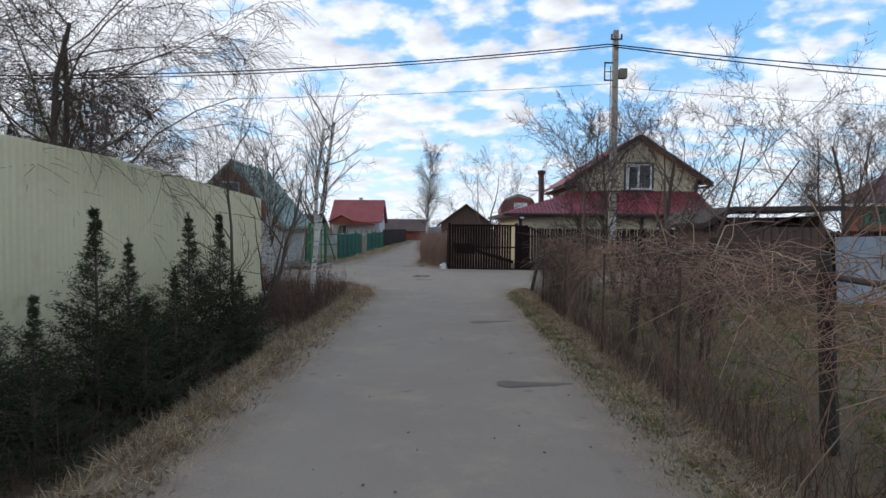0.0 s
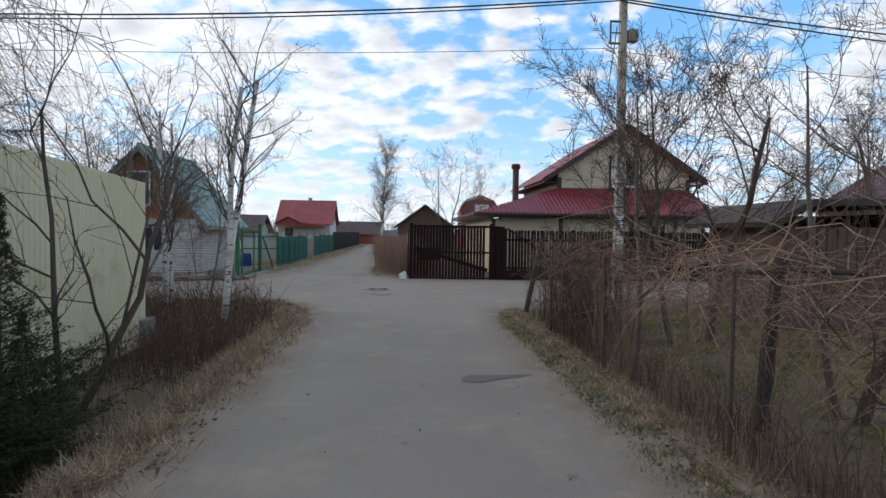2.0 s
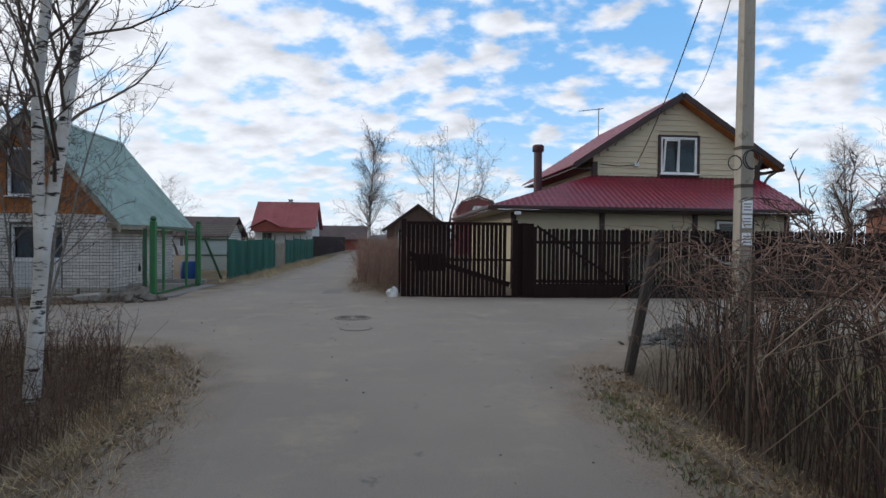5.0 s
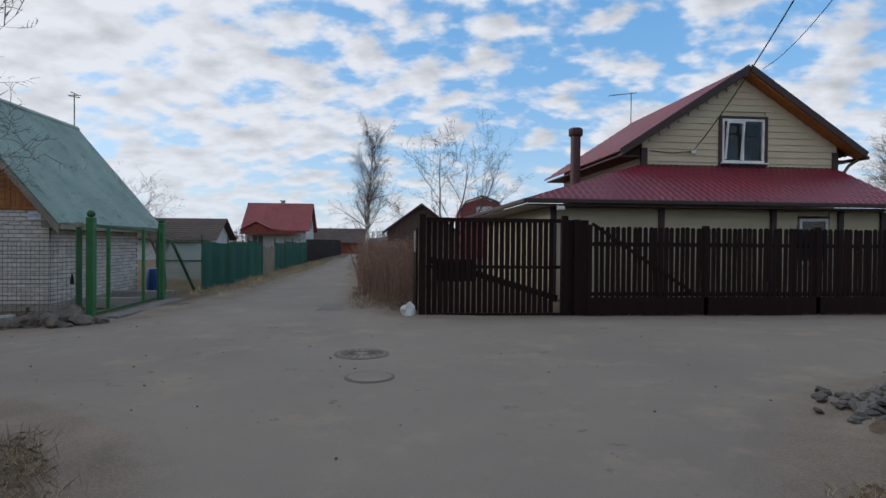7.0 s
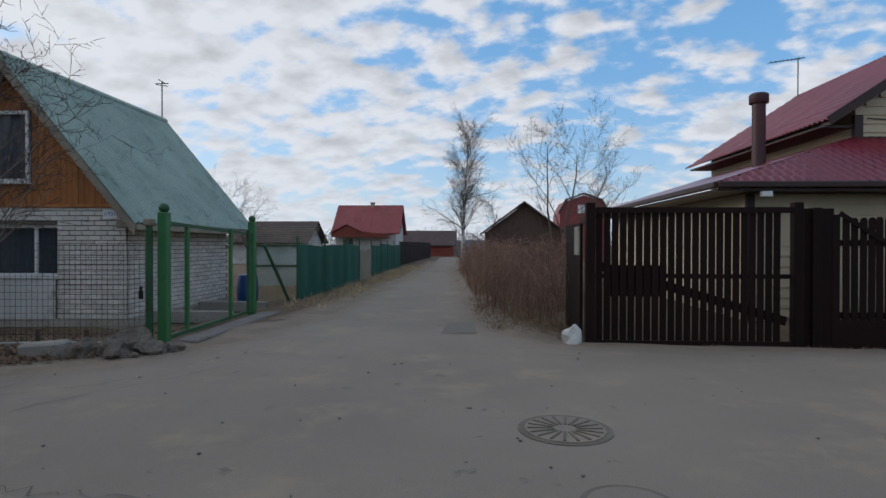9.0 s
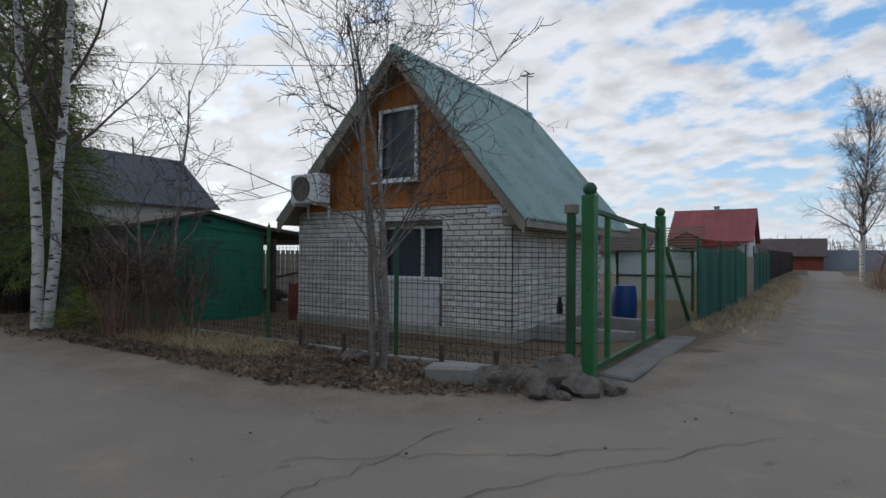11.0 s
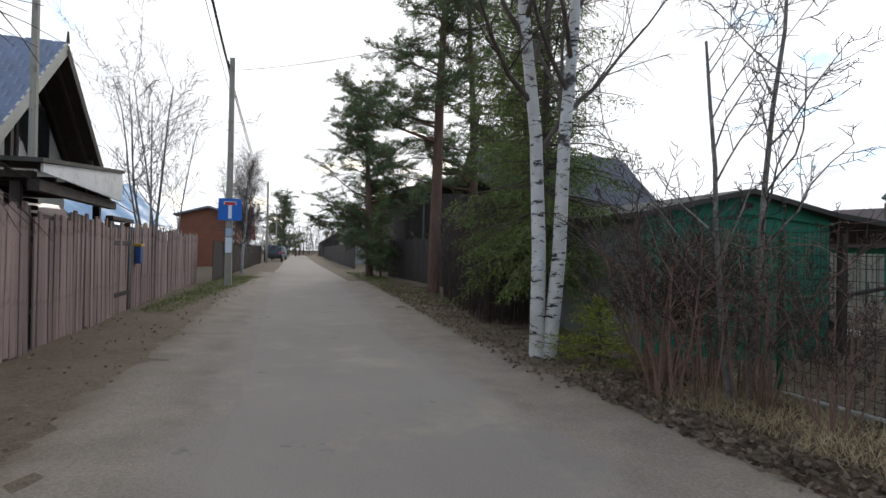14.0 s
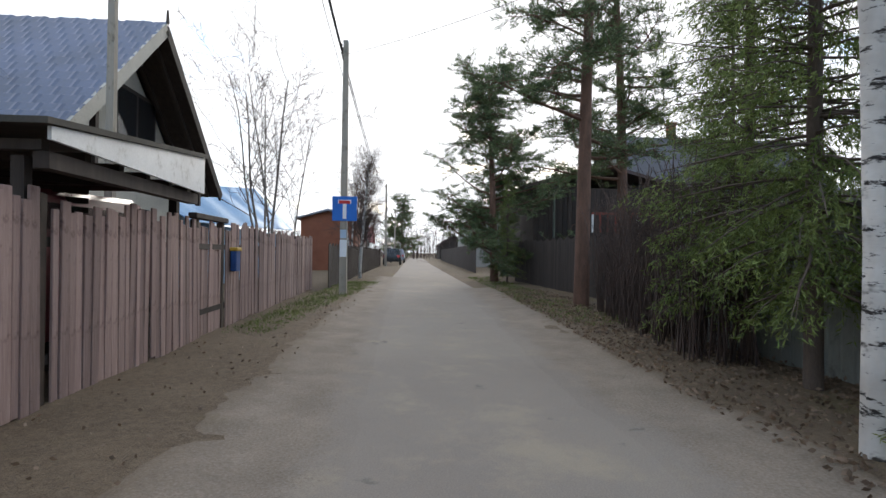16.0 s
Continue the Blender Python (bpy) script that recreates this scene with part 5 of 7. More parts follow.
for a, b in (((4.83, 1.2, 1.5), (4.75, 4.8, 1.52)), ((4.76, 4.8, 1.52), (5.22, 7.9, 1.6)), ((5.22, 7.9, 1.6), (4.8, 9.6, 1.5)), ((4.8, 9.6, 1.45), (4.8, 14.2, 1.42))):
    part("pole", Geo().tube([a, [(p + q) / 2 - 0.02 * k for k, (p, q) in enumerate(zip(a, b))], b], 0.028, 7), M_BLACKWOOD, trellis)
rag = thing("plastic_sheet", "crumpled white plastic sheet caught on the hedge", "rag", m=pose(6.6, 19.2, 1.3))
part("sheet", Geo().sheet((-0.45, 0, 0.1), (0.1, 0.1, 0), (-0.2, 0.3, 0.05), (0.3, 0.3, -0.1), 12, 6, lambda u, v: 0.05 * math.sin(u * 11) * math.cos(v * 9), 0.002), M_WHITE, rag)
# heap of broken asphalt at the corner
rr = random.Random(77)
hg = Geo()
for k in range(620):
    a_, d_ = rr.uniform(0, 6.28), abs(rr.gauss(0, 0.3))
    x, y = 5.7 + d_ * 1.3 * math.cos(a_), 19.05 + d_ * 0.8 * math.sin(a_)
    s = rr.uniform(0.018, 0.062)
    hg.box(-s, s, -s * 0.8, s * 0.8, -s * 0.35, s * 0.35, s * 0.12, pose(x, y, max(0.045, (0.32 - 0.5 * d_) * rr.uniform(0.6, 1.0)), rr.uniform(-35, 35), rr.uniform(-35, 35), rr.uniform(0, 360)))
M_RUBBLE = plain("asphalt_rubble", "4a4846", "75716c", 0.9, 4, 40, vary=0.3, source="Island", bump=0.5)
tagged(part("rubble_heap", hg, M_RUBBLE), "heap of broken grey asphalt chunks on the corner", "rubble", kind="stuff")
# pebbles on the road
pg = Geo()
for k in range(420):
    x, y = rr.uniform(-9, 8), rr.uniform(1, 26)
    if inside(x, y, ROAD_EDGE):
        s = rr.uniform(0.004, 0.011)
        pg.box(-s, s, -s, s, -s * 0.4, s * 0.6, s * 0.4, pose(x, y, 0.02, 0, 0, rr.uniform(0, 90)))
tagged(part("pebbles", pg, M_RUBBLE), "small loose pebbles scattered on the asphalt", "pebbles", kind="stuff")


M_REPAIR = plain("repaired_asphalt", "6c655d", "7c746a", 0.85, 2, 60)
M_PATCH = plain("dark_damp_patch", "5a534b", "6c645b", 0.85, 2, 60)


M_DUSTIRON = plain("dusty_iron", "5b544c", "776e63", 0.8, 4, 50, bump=0.5)


def manhole(x, y, r, label, slots):
    ob = thing("manhole_cover", label, "manhole", m=pose(x, y, 0.012))
    part("ring", smooth(Geo().tube([(0, 0, -0.02), (0, 0, 0.006)], r, 36).mesh("ring")), M_DUSTIRON, ob)
    part("lid", smooth(Geo().tube([(0, 0, 0.0), (0, 0, 0.012)], r * 0.86, 36).mesh("lid")), M_ROAD, ob)
    if slots:
        for k in range(18):
            a_ = 2 * math.pi * k / 18
            part("rib", Geo().beam((r * 0.25 * math.cos(a_), r * 0.25 * math.sin(a_), 0.014), (r * 0.8 * math.cos(a_), r * 0.8 * math.sin(a_), 0.014), 0.02, 0.01), M_DUSTIRON, ob)
    return ob


manhole(0.5, 22.1, 0.38, "ribbed iron manhole cover sunk in the asphalt", True)
manhole(0.65, 20.75, 0.29, "round concrete manhole lid flush with the asphalt", False)
M_CRACK = plain("road_crack", "565049", "645e57", 0.95, 3, 40)
for nm, lb, pts in (("road_stain", "dark damp stain across the asphalt", [(2.15, 6.72), (2.32, 6.62), (2.5, 6.7), (3.1, 6.78), (3.1, 6.88), (2.5, 6.86), (2.3, 6.95), (2.17, 6.9)]),
                    ("road_stain", "dark damp stain on the asphalt", [(1.95, 11.2), (2.2, 11.1), (2.4, 11.25), (2.95, 11.45), (2.9, 11.52), (2.35, 11.45), (2.1, 11.5)]),
                    ("asphalt_patch", "square repaired patch in the asphalt", [(-0.75, 27.0), (-0.15, 27.0), (-0.2, 28.4), (-0.7, 28.4)])):
    if nm == "road_stain":
        for _ in range(3):  # round the outline off
            pts = [(a[0] * k + b[0] * (1 - k), a[1] * k + b[1] * (1 - k)) for a, b in zip(pts, pts[1:] + pts[:1]) for k in (0.75, 0.25)]
    ge = Geo().add([(x, y, 0.019) for x, y in pts], [tuple(range(len(pts)))])
    tagged(part(nm, ge, M_PATCH if nm == "road_stain" else M_REPAIR), lb, "stain", kind="structure")
cg = Geo()
rr = random.Random(31)
for (x0, y0), (x1, y1) in (((-5.2, 20.4), (-5.1, 23.4)), ((-5.6, 22.2), (-3.6, 23.9)), ((-3.2, 20.8), (-1.5, 20.6)), ((-3.3, 31.2), (-0.4, 31.4)), ((-3.0, 33.5), (-0.8, 33.8)), ((-4.9, 21.6), (-3.0, 24.6))):
    n = 22
    pts = [(x0 + (x1 - x0) * i / n + rr.gauss(0, 0.035), y0 + (y1 - y0) * i / n + rr.gauss(0, 0.035)) for i in range(n + 1)]
    for a, b in zip(pts, pts[1:]):
        dx, dy = b[0] - a[0], b[1] - a[1]
        l_ = math.hypot(dx, dy)
        w_ = rr.uniform(0.0015, 0.005)
        nx, ny = -dy / l_ * w_, dx / l_ * w_
        cg.add([(a[0] - nx, a[1] - ny, 0.0205), (b[0] - nx, b[1] - ny, 0.0205), (b[0] + nx, b[1] + ny, 0.0205), (a[0] + nx, a[1] + ny, 0.0205)], [(0, 1, 2, 3)])
tagged(part("road_cracks", cg, M_CRACK), "fine dark cracks in the asphalt", "crack", kind="structure")


# ---------- utility poles and wires ----------
def utility_pole(x, y, h, label, box=False, k=1.0):
    ob = thing("utility_pole", label, "utility pole", m=pose(x, y, 0) @ Matrix.Diagonal((k, k, 1, 1)))
    part("pole", Geo().prism([(-0.11, -0.1), (0.11, -0.1), (0.11, 0.1), (-0.11, 0.1)], "z", -0.1, 0.0).add(
        [(-0.12, -0.11, 0), (0.12, -0.11, 0), (0.12, 0.11, 0), (-0.12, 0.11, 0), (-0.085, -0.075, h), (0.085, -0.075, h), (0.085, 0.075, h), (-0.085, 0.075, h)],
        [(0, 1, 5, 4), (1, 2, 6, 5), (2, 3, 7, 6), (3, 0, 4, 7), (4, 5, 6, 7)]), M_POLE, ob)
    part("bracket", Geo().box(-0.2, 0.2, -0.12, -0.09, h - 0.35, h - 0.3).tube([(-0.17, -0.12, h - 0.3), (-0.17, -0.12, h - 0.15)], 0.03, 8).tube([(0.17, -0.12, h - 0.3), (0.17, -0.12, h - 0.15)], 0.03, 8), M_IRON, ob)
    if box:
        part("lamp_box", Geo().box(0.13, 0.4, -0.12, 0.1, h - 1.65, h - 1.31, 0.015), M_FASCIA, ob, "grey floodlight box")
        part("bracket_frame", Geo().box(-0.4, -0.36, -0.1, -0.07, h - 1.75, h - 1.1).box(-0.4, -0.1, -0.1, -0.07, h - 1.15, h - 1.1).box(-0.4, -0.1, -0.1, -0.07, h - 1.75, h - 1.7).box(-0.38, -0.1, -0.1, -0.07, h - 1.45, h - 1.42), M_IRON, ob)
        part("cable_coil", Geo().tube([(0.0 + 0.14 * math.cos(t_), -0.16 - 0.01 * t_, 3.0 + 0.16 * math.sin(t_)) for t_ in np.linspace(0, 12.6, 40)], 0.012, 5).tube([(-0.25 + 0.12 * math.cos(t_), -0.14, 2.95 + 0.12 * math.sin(t_)) for t_ in np.linspace(0, 9, 26)], 0.01, 5), M_CABLE, ob)
        part("steel_band", Geo().box(-0.125, 0.125, -0.115, 0.115, 2.55, 2.6).box(-0.123, 0.123, -0.113, 0.113, 3.2, 3.25), M_IRON, ob)
        for k, z in enumerate((1.55, 1.85, 2.1)):
            nt = part("notice", Geo().box(-0.09, 0.09, -0.125, -0.121, z, z + 0.22), M_SIGNWHITE, ob)
            part("print_lines", Geo().box(-0.07, 0.07, -0.128, -0.1255, z + 0.15, z + 0.17).box(-0.07, 0.06, -0.128, -0.1255, z + 0.1, z + 0.12).box(-0.07, 0.07, -0.128, -0.1255, z + 0.05, z + 0.07), M_FASCIA, nt)
    return ob


utility_pole(7.28, 19.95, 8.8, "tall grey utility pole with floodlight box and cable coils", True)
utility_pole(-27.3, 19.33, 7.58, "weathered grey utility pole carrying a road sign")
utility_pole(-18.95, 16.7, 7.6, "pale grey pole standing behind the plank fence", False, 0.55)
utility_pole(-62, 20.0, 7.5, "utility pole far along the street")
utility_pole(-95, 20.8, 7.5, "utility pole far along the street")


def cable(a, b, sag, rad, label, n=24):
    a, b = Vector(a), Vector(b)
    pts = [a.lerp(b, i / n) - Vector((0, 0, 4 * sag * (i / n) * (1 - i / n))) for i in range(n + 1)]
    return tagged(part("overhead_cable", Geo().tube(pts, rad, 5), M_CABLE), label, "cable", "overhead cables")


cable((7.0, 19.83, 8.3), (-27.3, 19.2, 7.35), 0.75, 0.022, "black overhead cable between the poles")
cable((7.3, 19.83, 8.25), (-27.2, 19.2, 7.25), 0.78, 0.018, "black overhead cable between the poles")
cable((7.0, 19.83, 8.3), (46, 19.0, 7.4), 0.9, 0.022, "black overhead cable leading east")
cable((7.3, 19.83, 8.2), (46, 19.0, 7.0), 1.0, 0.022, "black overhead cable leading east")
cable((-27.3, 19.2, 7.35), (-62, 19.9, 7.2), 0.7, 0.018, "black overhead cable along the street")
cable((-27.2, 19.2, 7.2), (-62, 19.9, 7.0), 0.8, 0.018, "black overhead cable along the street")
cable((7.15, 20.05, 7.6), (10.17, 30.82, 4.45), 0.35, 0.014, "thin service cable to the house gable")
cable((7.2, 20.05, 6.4), (12.1, 30.4, 6.9), 0.4, 0.009, "thin service cable to the house ridge")
cable((7.1, 19.85, 6.95), (-27.3, 19.25, 6.5), 0.5, 0.008, "thin lower wire between the poles")
cable((7.1, 19.85, 6.85), (46, 19.0, 6.0), 0.6, 0.008, "thin lower wire leading east")
cable((-27.3, 19.4, 7.2), (-9.5, 29.0, 5.2), 0.5, 0.007, "thin service cable to the brick house")

# road sign: dead end
sign = thing("road_sign", "square blue dead-end road sign strapped to the pole", "road sign", m=pose(-27.16, 19.36, 2.57, 0, 0, 90))
part("plate", Geo().box(-0.36, 0.36, -0.012, 0.0, -0.36, 0.36, 0.006), M_SIGNBLUE, sign)
part("white_stem", Geo().box(-0.055, 0.055, -0.016, -0.013, -0.3, 0.14), M_SIGNWHITE, sign)
part("red_bar", Geo().box(-0.17, 0.17, -0.017, -0.013, 0.145, 0.24), M_SIGNRED, sign)
part("bar_edge", Geo().box(-0.19, 0.19, -0.0165, -0.0125, 0.24, 0.26).box(-0.19, -0.17, -0.0165, -0.0125, 0.145, 0.24).box(0.17, 0.19, -0.0165, -0.0125, 0.145, 0.24), M_SIGNWHITE, sign)
notice = thing("paper_notices", "torn paper notices pasted on the pole", "notice", m=pose(-27.17, 19.33, 1.4, 0, 0, 90))
part("sheet", Geo().box(-0.1, 0.1, -0.006, -0.001, -0.25, 0.25), M_SIGNWHITE, notice)
part("sheet", Geo().box(-0.09, 0.09, -0.01, -0.007, 0.3, 0.55), plain("pale_blue_paper", "9fb4c8", "b8c9d8", 0.8, 3, 20), notice)

# ---------- west street: plank fence, gate, canopy, house ----------
plank = thing("plank_fence", "weathered reddish plank fence with a gate", "fence")
rp = random.Random(15)
plank_meshes = []
for wd in (0.09, 0.11, 0.13):
    for h in (1.64, 1.7, 1.76):
        me = Geo().box(-wd / 2 + 0.004, wd / 2 - 0.004, -0.012, 0.012, 0, h, 0.004).mesh("plank")
        me.materials.append(M_PLANK)
        plank_meshes.append((wd, me))
x = -12.0
while x > -29.4:
    gap = -15.12 < x < -14.98 or -18.62 < x < -18.55 or -19.82 < x < -19.7 or -16.98 < x < -16.93
    wd, me = rp.choice(plank_meshes)
    sag = 0.05 * math.sin(x * 1.7) - (0.06 if -18.6 < x < -17.0 else 0)
    if not gap:
        ob = new("plank", me)
        ob.parent = plank
        ob.matrix_basis = pose(x - wd / 2, 18.1 + rp.uniform(-0.01, 0.01) - (0.05 if -19.7 < x < -18.62 else 0), 0.02 + sag + rp.uniform(-0.02, 0.02), rp.uniform(-0.6, 0.6), rp.uniform(-0.9, 0.9) + (1.2 if -18.6 < x < -17.0 else 0), 0)
        x -= wd + rp.choice((0.0, 0.0, 0.006, 0.012))
    else:
        x -= 0.05
for x in (-12, -15.05, -16.96, -18.58, -19.76, -22, -24.4, -26.8, -29.3):
    part("post", Geo().box(x - 0.05, x + 0.05, 17.98, 18.08, -0.05, 1.74, 0.01), M_IRON, plank)
for z in (0.4, 1.35):
    part("rail", Geo().box(-29.3, -12, 18.035, 18.075, z - 0.04, z + 0.04), M_BLACKWOOD, plank)
part("gate_header", Geo().box(-19.9, -18.4, 18.0, 18.12, 1.74, 1.82, 0.01), M_BLACKWOOD, plank)
mail = thing("mailbox", "small dark blue and yellow mailbox on the plank fence", "mailbox", m=pose(-20.1, 18.13, 0.95))
part("box", Geo().box(-0.13, 0.13, 0, 0.1, 0, 0.36, 0.015), M_BLUEBARREL, mail)
part("lid", Geo().box(-0.14, 0.14, -0.01, 0.12, 0.34, 0.4, 0.01), plain("yellow_paint", "b8932f", "caa640", 0.6, 3, 20), mail)

canopy = thing("carport_canopy", "white metal fascia canopy over the yard gate", "canopy")
part("fascia", Geo().prism([(-14.7, 2.1), (-18.05, 2.04), (-18.05, 2.52), (-14.7, 2.2)], "y", 18.3, 18.33), M_WHITE, canopy)
part("roof", Geo().prism([(-14.6, 2.2), (-18.1, 2.52), (-18.1, 2.57), (-14.6, 2.25)], "y", 15.6, 18.36), M_SHEDROOF, canopy)
part("front_beam", Geo().box(-18.0, -14.8, 18.14, 18.26, 1.9, 2.03), M_BLACKWOOD, canopy)
part("rear_beam", Geo().box(-18.0, -14.8, 15.7, 15.82, 1.95, 2.08), M_BLACKWOOD, canopy)
for k in range(6):
    part("rafter", Geo().box(-17.9 + k * 0.6, -17.8 + k * 0.6, 15.7, 18.2, 2.04, 2.12), M_BLACKWOOD, canopy)
for x, y in ((-17.9, 18.0), (-14.9, 18.0), (-17.9, 15.75), (-14.9, 15.75)):
    part("post", Geo().box(x - 0.05, x + 0.05, y - 0.05, y + 0.05, 0, 2.0), M_BLACKWOOD, canopy)
rack = thing("timber_rack", "stack of dark timber under the canopy edge", "timber")
for k in range(5):
    part("beam", Geo().beam((-14.9, 16.0, 1.72 + k * 0.1), (-16.6, 17.6, 1.7 + k * 0.1), 0.09, 0.06), M_BLACKWOOD, rack)
for x, y in ((-15.2, 16.2), (-16.4, 17.3)):
    part("post", Geo().box(x - 0.05, x + 0.05, y, y + 0.1, 0, 1.7), M_BLACKWOOD, rack)

grey_house = thing("slate_roof_house", "grey rendered house with steep dark blue tile roof", "house")
RXX, RZZ = -22.45, 5.98
gl = lambda x: RZZ - abs(x - RXX) * (RZZ - 2.9) / 3.75
part("wall", Geo().prism([(-25.3, 0), (-19.6, 0), (-19.6, gl(-19.6) - 0.25), (RXX, RZZ - 0.3), (-25.3, gl(-25.3) - 0.25)], "y", 15.0, 15.2).box(-19.8, -19.6, 6, 15, 0, 3.4).box(-25.3, -25.1, 6, 15, 0, 3.4)
     .prism([(-25.3, 0), (-19.6, 0), (-19.6, gl(-19.6) - 0.25), (RXX, RZZ - 0.3), (-25.3, gl(-25.3) - 0.25)], "y", 5.8, 6.0), M_CREAMWALL, grey_house)


def slate(u, v):
    s = (v / 0.3) % 1.0
    k = (u / 0.32 + 0.5 * (int(v / 0.3) % 2)) % 1.0
    return 0.03 * s + (0.012 if k < 0.9 else 0.0)


part("east_roof", Geo().sheet((RXX, 5.4, RZZ), (RXX, 16.1, RZZ), (RXX + 3.8, 5.4, gl(RXX + 3.8)), (RXX + 3.8, 16.1, gl(RXX + 3.8)), 200, 96, slate, 0.05), M_GREYTILE, grey_house)
part("west_roof", Geo().sheet((RXX, 16.1, RZZ), (RXX, 5.4, RZZ), (RXX - 3.8, 16.1, gl(RXX + 3.8)), (RXX - 3.8, 5.4, gl(RXX + 3.8)), 60, 48, slate, 0.05), M_GREYTILE, grey_house)
for s in (-1, 1):
    part("verge_board", Geo().beam((RXX, 16.08, RZZ - 0.12), (RXX + s * 3.8, 16.08, gl(RXX + 3.8) - 0.12), 0.05, 0.24), M_BLACKWOOD if s < 0 else M_CREAMWALL, grey_house)
    part("soffit", Geo().prism([(RXX, RZZ - 0.14), (RXX + s * 3.7, gl(RXX + 3.7) - 0.14), (RXX + s * 3.7, gl(RXX + 3.7) - 0.2), (RXX, RZZ - 0.2)], "y", 15.2, 16.05), M_BLACKWOOD, grey_house)
    for y in (15.35, 15.8):
        part("rafter", Geo().beam((RXX, y, RZZ - 0.26), (RXX + s * 3.6, y, gl(RXX + 3.6) - 0.26), 0.07, 0.12), M_BLACKWOOD, grey_house)
wd2 = part("window", Geo().box(-24.0, -22.1, 15.2, 15.26, 3.1, 4.7, 0.01), M_BLACKWOOD, grey_house)
part("pane", Geo().box(-23.9, -23.1, 15.262, 15.27, 3.2, 4.6).box(-23.0, -22.2, 15.262, 15.27, 3.2, 4.6), M_GLASS, wd2)
for x in (-19.95, -24.85):
    part("balcony_post", Geo().box(x - 0.05, x + 0.05, 15.9, 16.0, 2.4, 3.6), M_BLACKWOOD, grey_house)
part("roof_tip", Geo().tube([(RXX, 16.1, RZZ), (RXX, 16.1, RZZ + 0.28)], [0.04, 0.02], 6), M_IRON, grey_house)
part("annex_roof", Geo().box(-19.6, -17.2, 8, 15.2, 2.5, 2.6, 0.01), M_GREYTILE, grey_house)
part("annex_wall", Geo().box(-17.5, -17.3, 8, 15, 0, 2.5).box(-19.6, -17.5, 14.8, 15, 0, 2.5), M_CREAMWALL, grey_house)

blue_b = thing("blue_roof_building", "low building with a pale blue sheet roof", "building")
part("wall", Geo().box(-44, -28.6, 14.2, 14.4, 0, 2.2).box(-28.8, -28.6, 8, 14.2, 0, 2.2), M_BLUE, blue_b)
part("roof", Geo().sheet((-27.9, 14.8, 2.15), (-44.3, 14.8, 2.55), (-28.2, 12.6, 3.4), (-44.3, 12.6, 4.95), 160, 2, lambda u, v: 0.015 * math.sin(u * 30), 0.03), M_BLUE, blue_b)
part("rear_roof", Geo().sheet((-44.3, 9.6, 2.55), (-27.9, 9.6, 2.15), (-44.3, 12.58, 4.93), (-28.2, 12.58, 3.38), 40, 2, lambda u, v: 0.015 * math.sin(u * 30), 0.03), M_BLUE, blue_b)
brickb = simple_house("brick_outbuilding", "red-brown brick outbuilding with a grey roof", -52, 16.4, 0, 7, 3.6, 3.6, 0.5, M_REDBRICK, M_GREYSHEET)
dfence = thing("dark_board_fence", "dark brown board fence beyond the utility pole", "fence")
for k in range(150):
    x = -29.9 - k * 0.22
    y = 18.6 + 0.028 * (-29.9 - x)
    part("board", Geo().box(x - 0.19, x, y - 0.015, y + 0.015, 0, 1.55 + 0.06 * math.sin(k * 1.7)), M_FENCEBROWN if k > 12 else M_BLACKWOOD, dfence)
# houses and fences north of the street
dhouse = thing("dark_wood_house", "dark brown boarded house with a balcony", "house")
part("wall", Geo().box(-44, -36, 27.2, 27.4, 0, 4.4).box(-36.2, -36, 27.4, 34, 0, 4.4).box(-44, -43.8, 27.4, 34, 0, 4.4), M_BLACKWOOD, dhouse)
for k in range(30):
    part("board", Geo().box(-36, -35.97, 27.25 + k * 0.225, 27.45 + k * 0.225, 0, 4.35 + 0.01 * (k % 2)), M_BLACKWOOD, dhouse)
part("roof", Geo().prism([(26.6, 4.3), (30.6, 5.3), (34.6, 4.3), (34.6, 4.45), (30.6, 5.45), (26.6, 4.45)], "x", -44.5, -35.5), M_DARKROOF, dhouse)
part("balcony", Geo().box(-35.9, -34.9, 29.6, 33.5, 2.2, 2.3), M_BLACKWOOD, dhouse)
for k in range(12):
    part("baluster", Geo().box(-34.95, -34.9, 29.6 + k * 0.35, 29.68 + k * 0.35, 2.3, 3.1), M_WHITE if k in (0, 6, 11) else M_REDWALL, dhouse)
part("rail", Geo().box(-34.97, -34.88, 29.6, 33.5, 3.1, 3.2), M_REDWALL, dhouse)
part("drain", Geo().tube([(-35.7, 28.1, 0), (-35.7, 28.1, 4.4)], 0.06, 8), M_WIRE, dhouse)
for a, b, lb in (((-36, 26.4), (-20, 26.9), "dark weathered board fence behind the conifers"), ((-110, 29.0), (-46, 26.0), "dark weathered board fence along the street")):
    ob = thing("dark_board_fence", lb, "fence")
    n = int(math.dist(a, b) / (0.16 if a[0] > -40 else 0.3))
    for k in range(n):
        t_ = k / n
        part("board", Geo().box(-0.07 if a[0] > -40 else -0.14, 0.07 if a[0] > -40 else 0.14, -0.012, 0.012, 0, 1.85 + 0.05 * math.sin(k * 1.3), 0, pose(a[0] + (b[0] - a[0]) * t_, a[1] + (b[1] - a[1]) * t_, 0, 0, 0, 2)), M_BLACKWOOD, ob)
simple_house("slate_roof_house", "house with dark grey tile roof behind the shed", -41, 37.8, 90, 10, 8.4, 4.6, 3.3, M_GREYWALL, M_DARKSLATE, None, 0.4, (), (-1.5, 0.9, M_REDBRICK))
simple_house("grey_house", "pale grey two-storey house far along the street", -66, 31, 0, 8, 7, 4.2, 2.0, M_GREYWALL, M_DARKROOF, None, 0.3, (("e", 0, 2.6, 1.0, 1.0), ("s", 1.5, 2.6, 1.0, 1.0)))
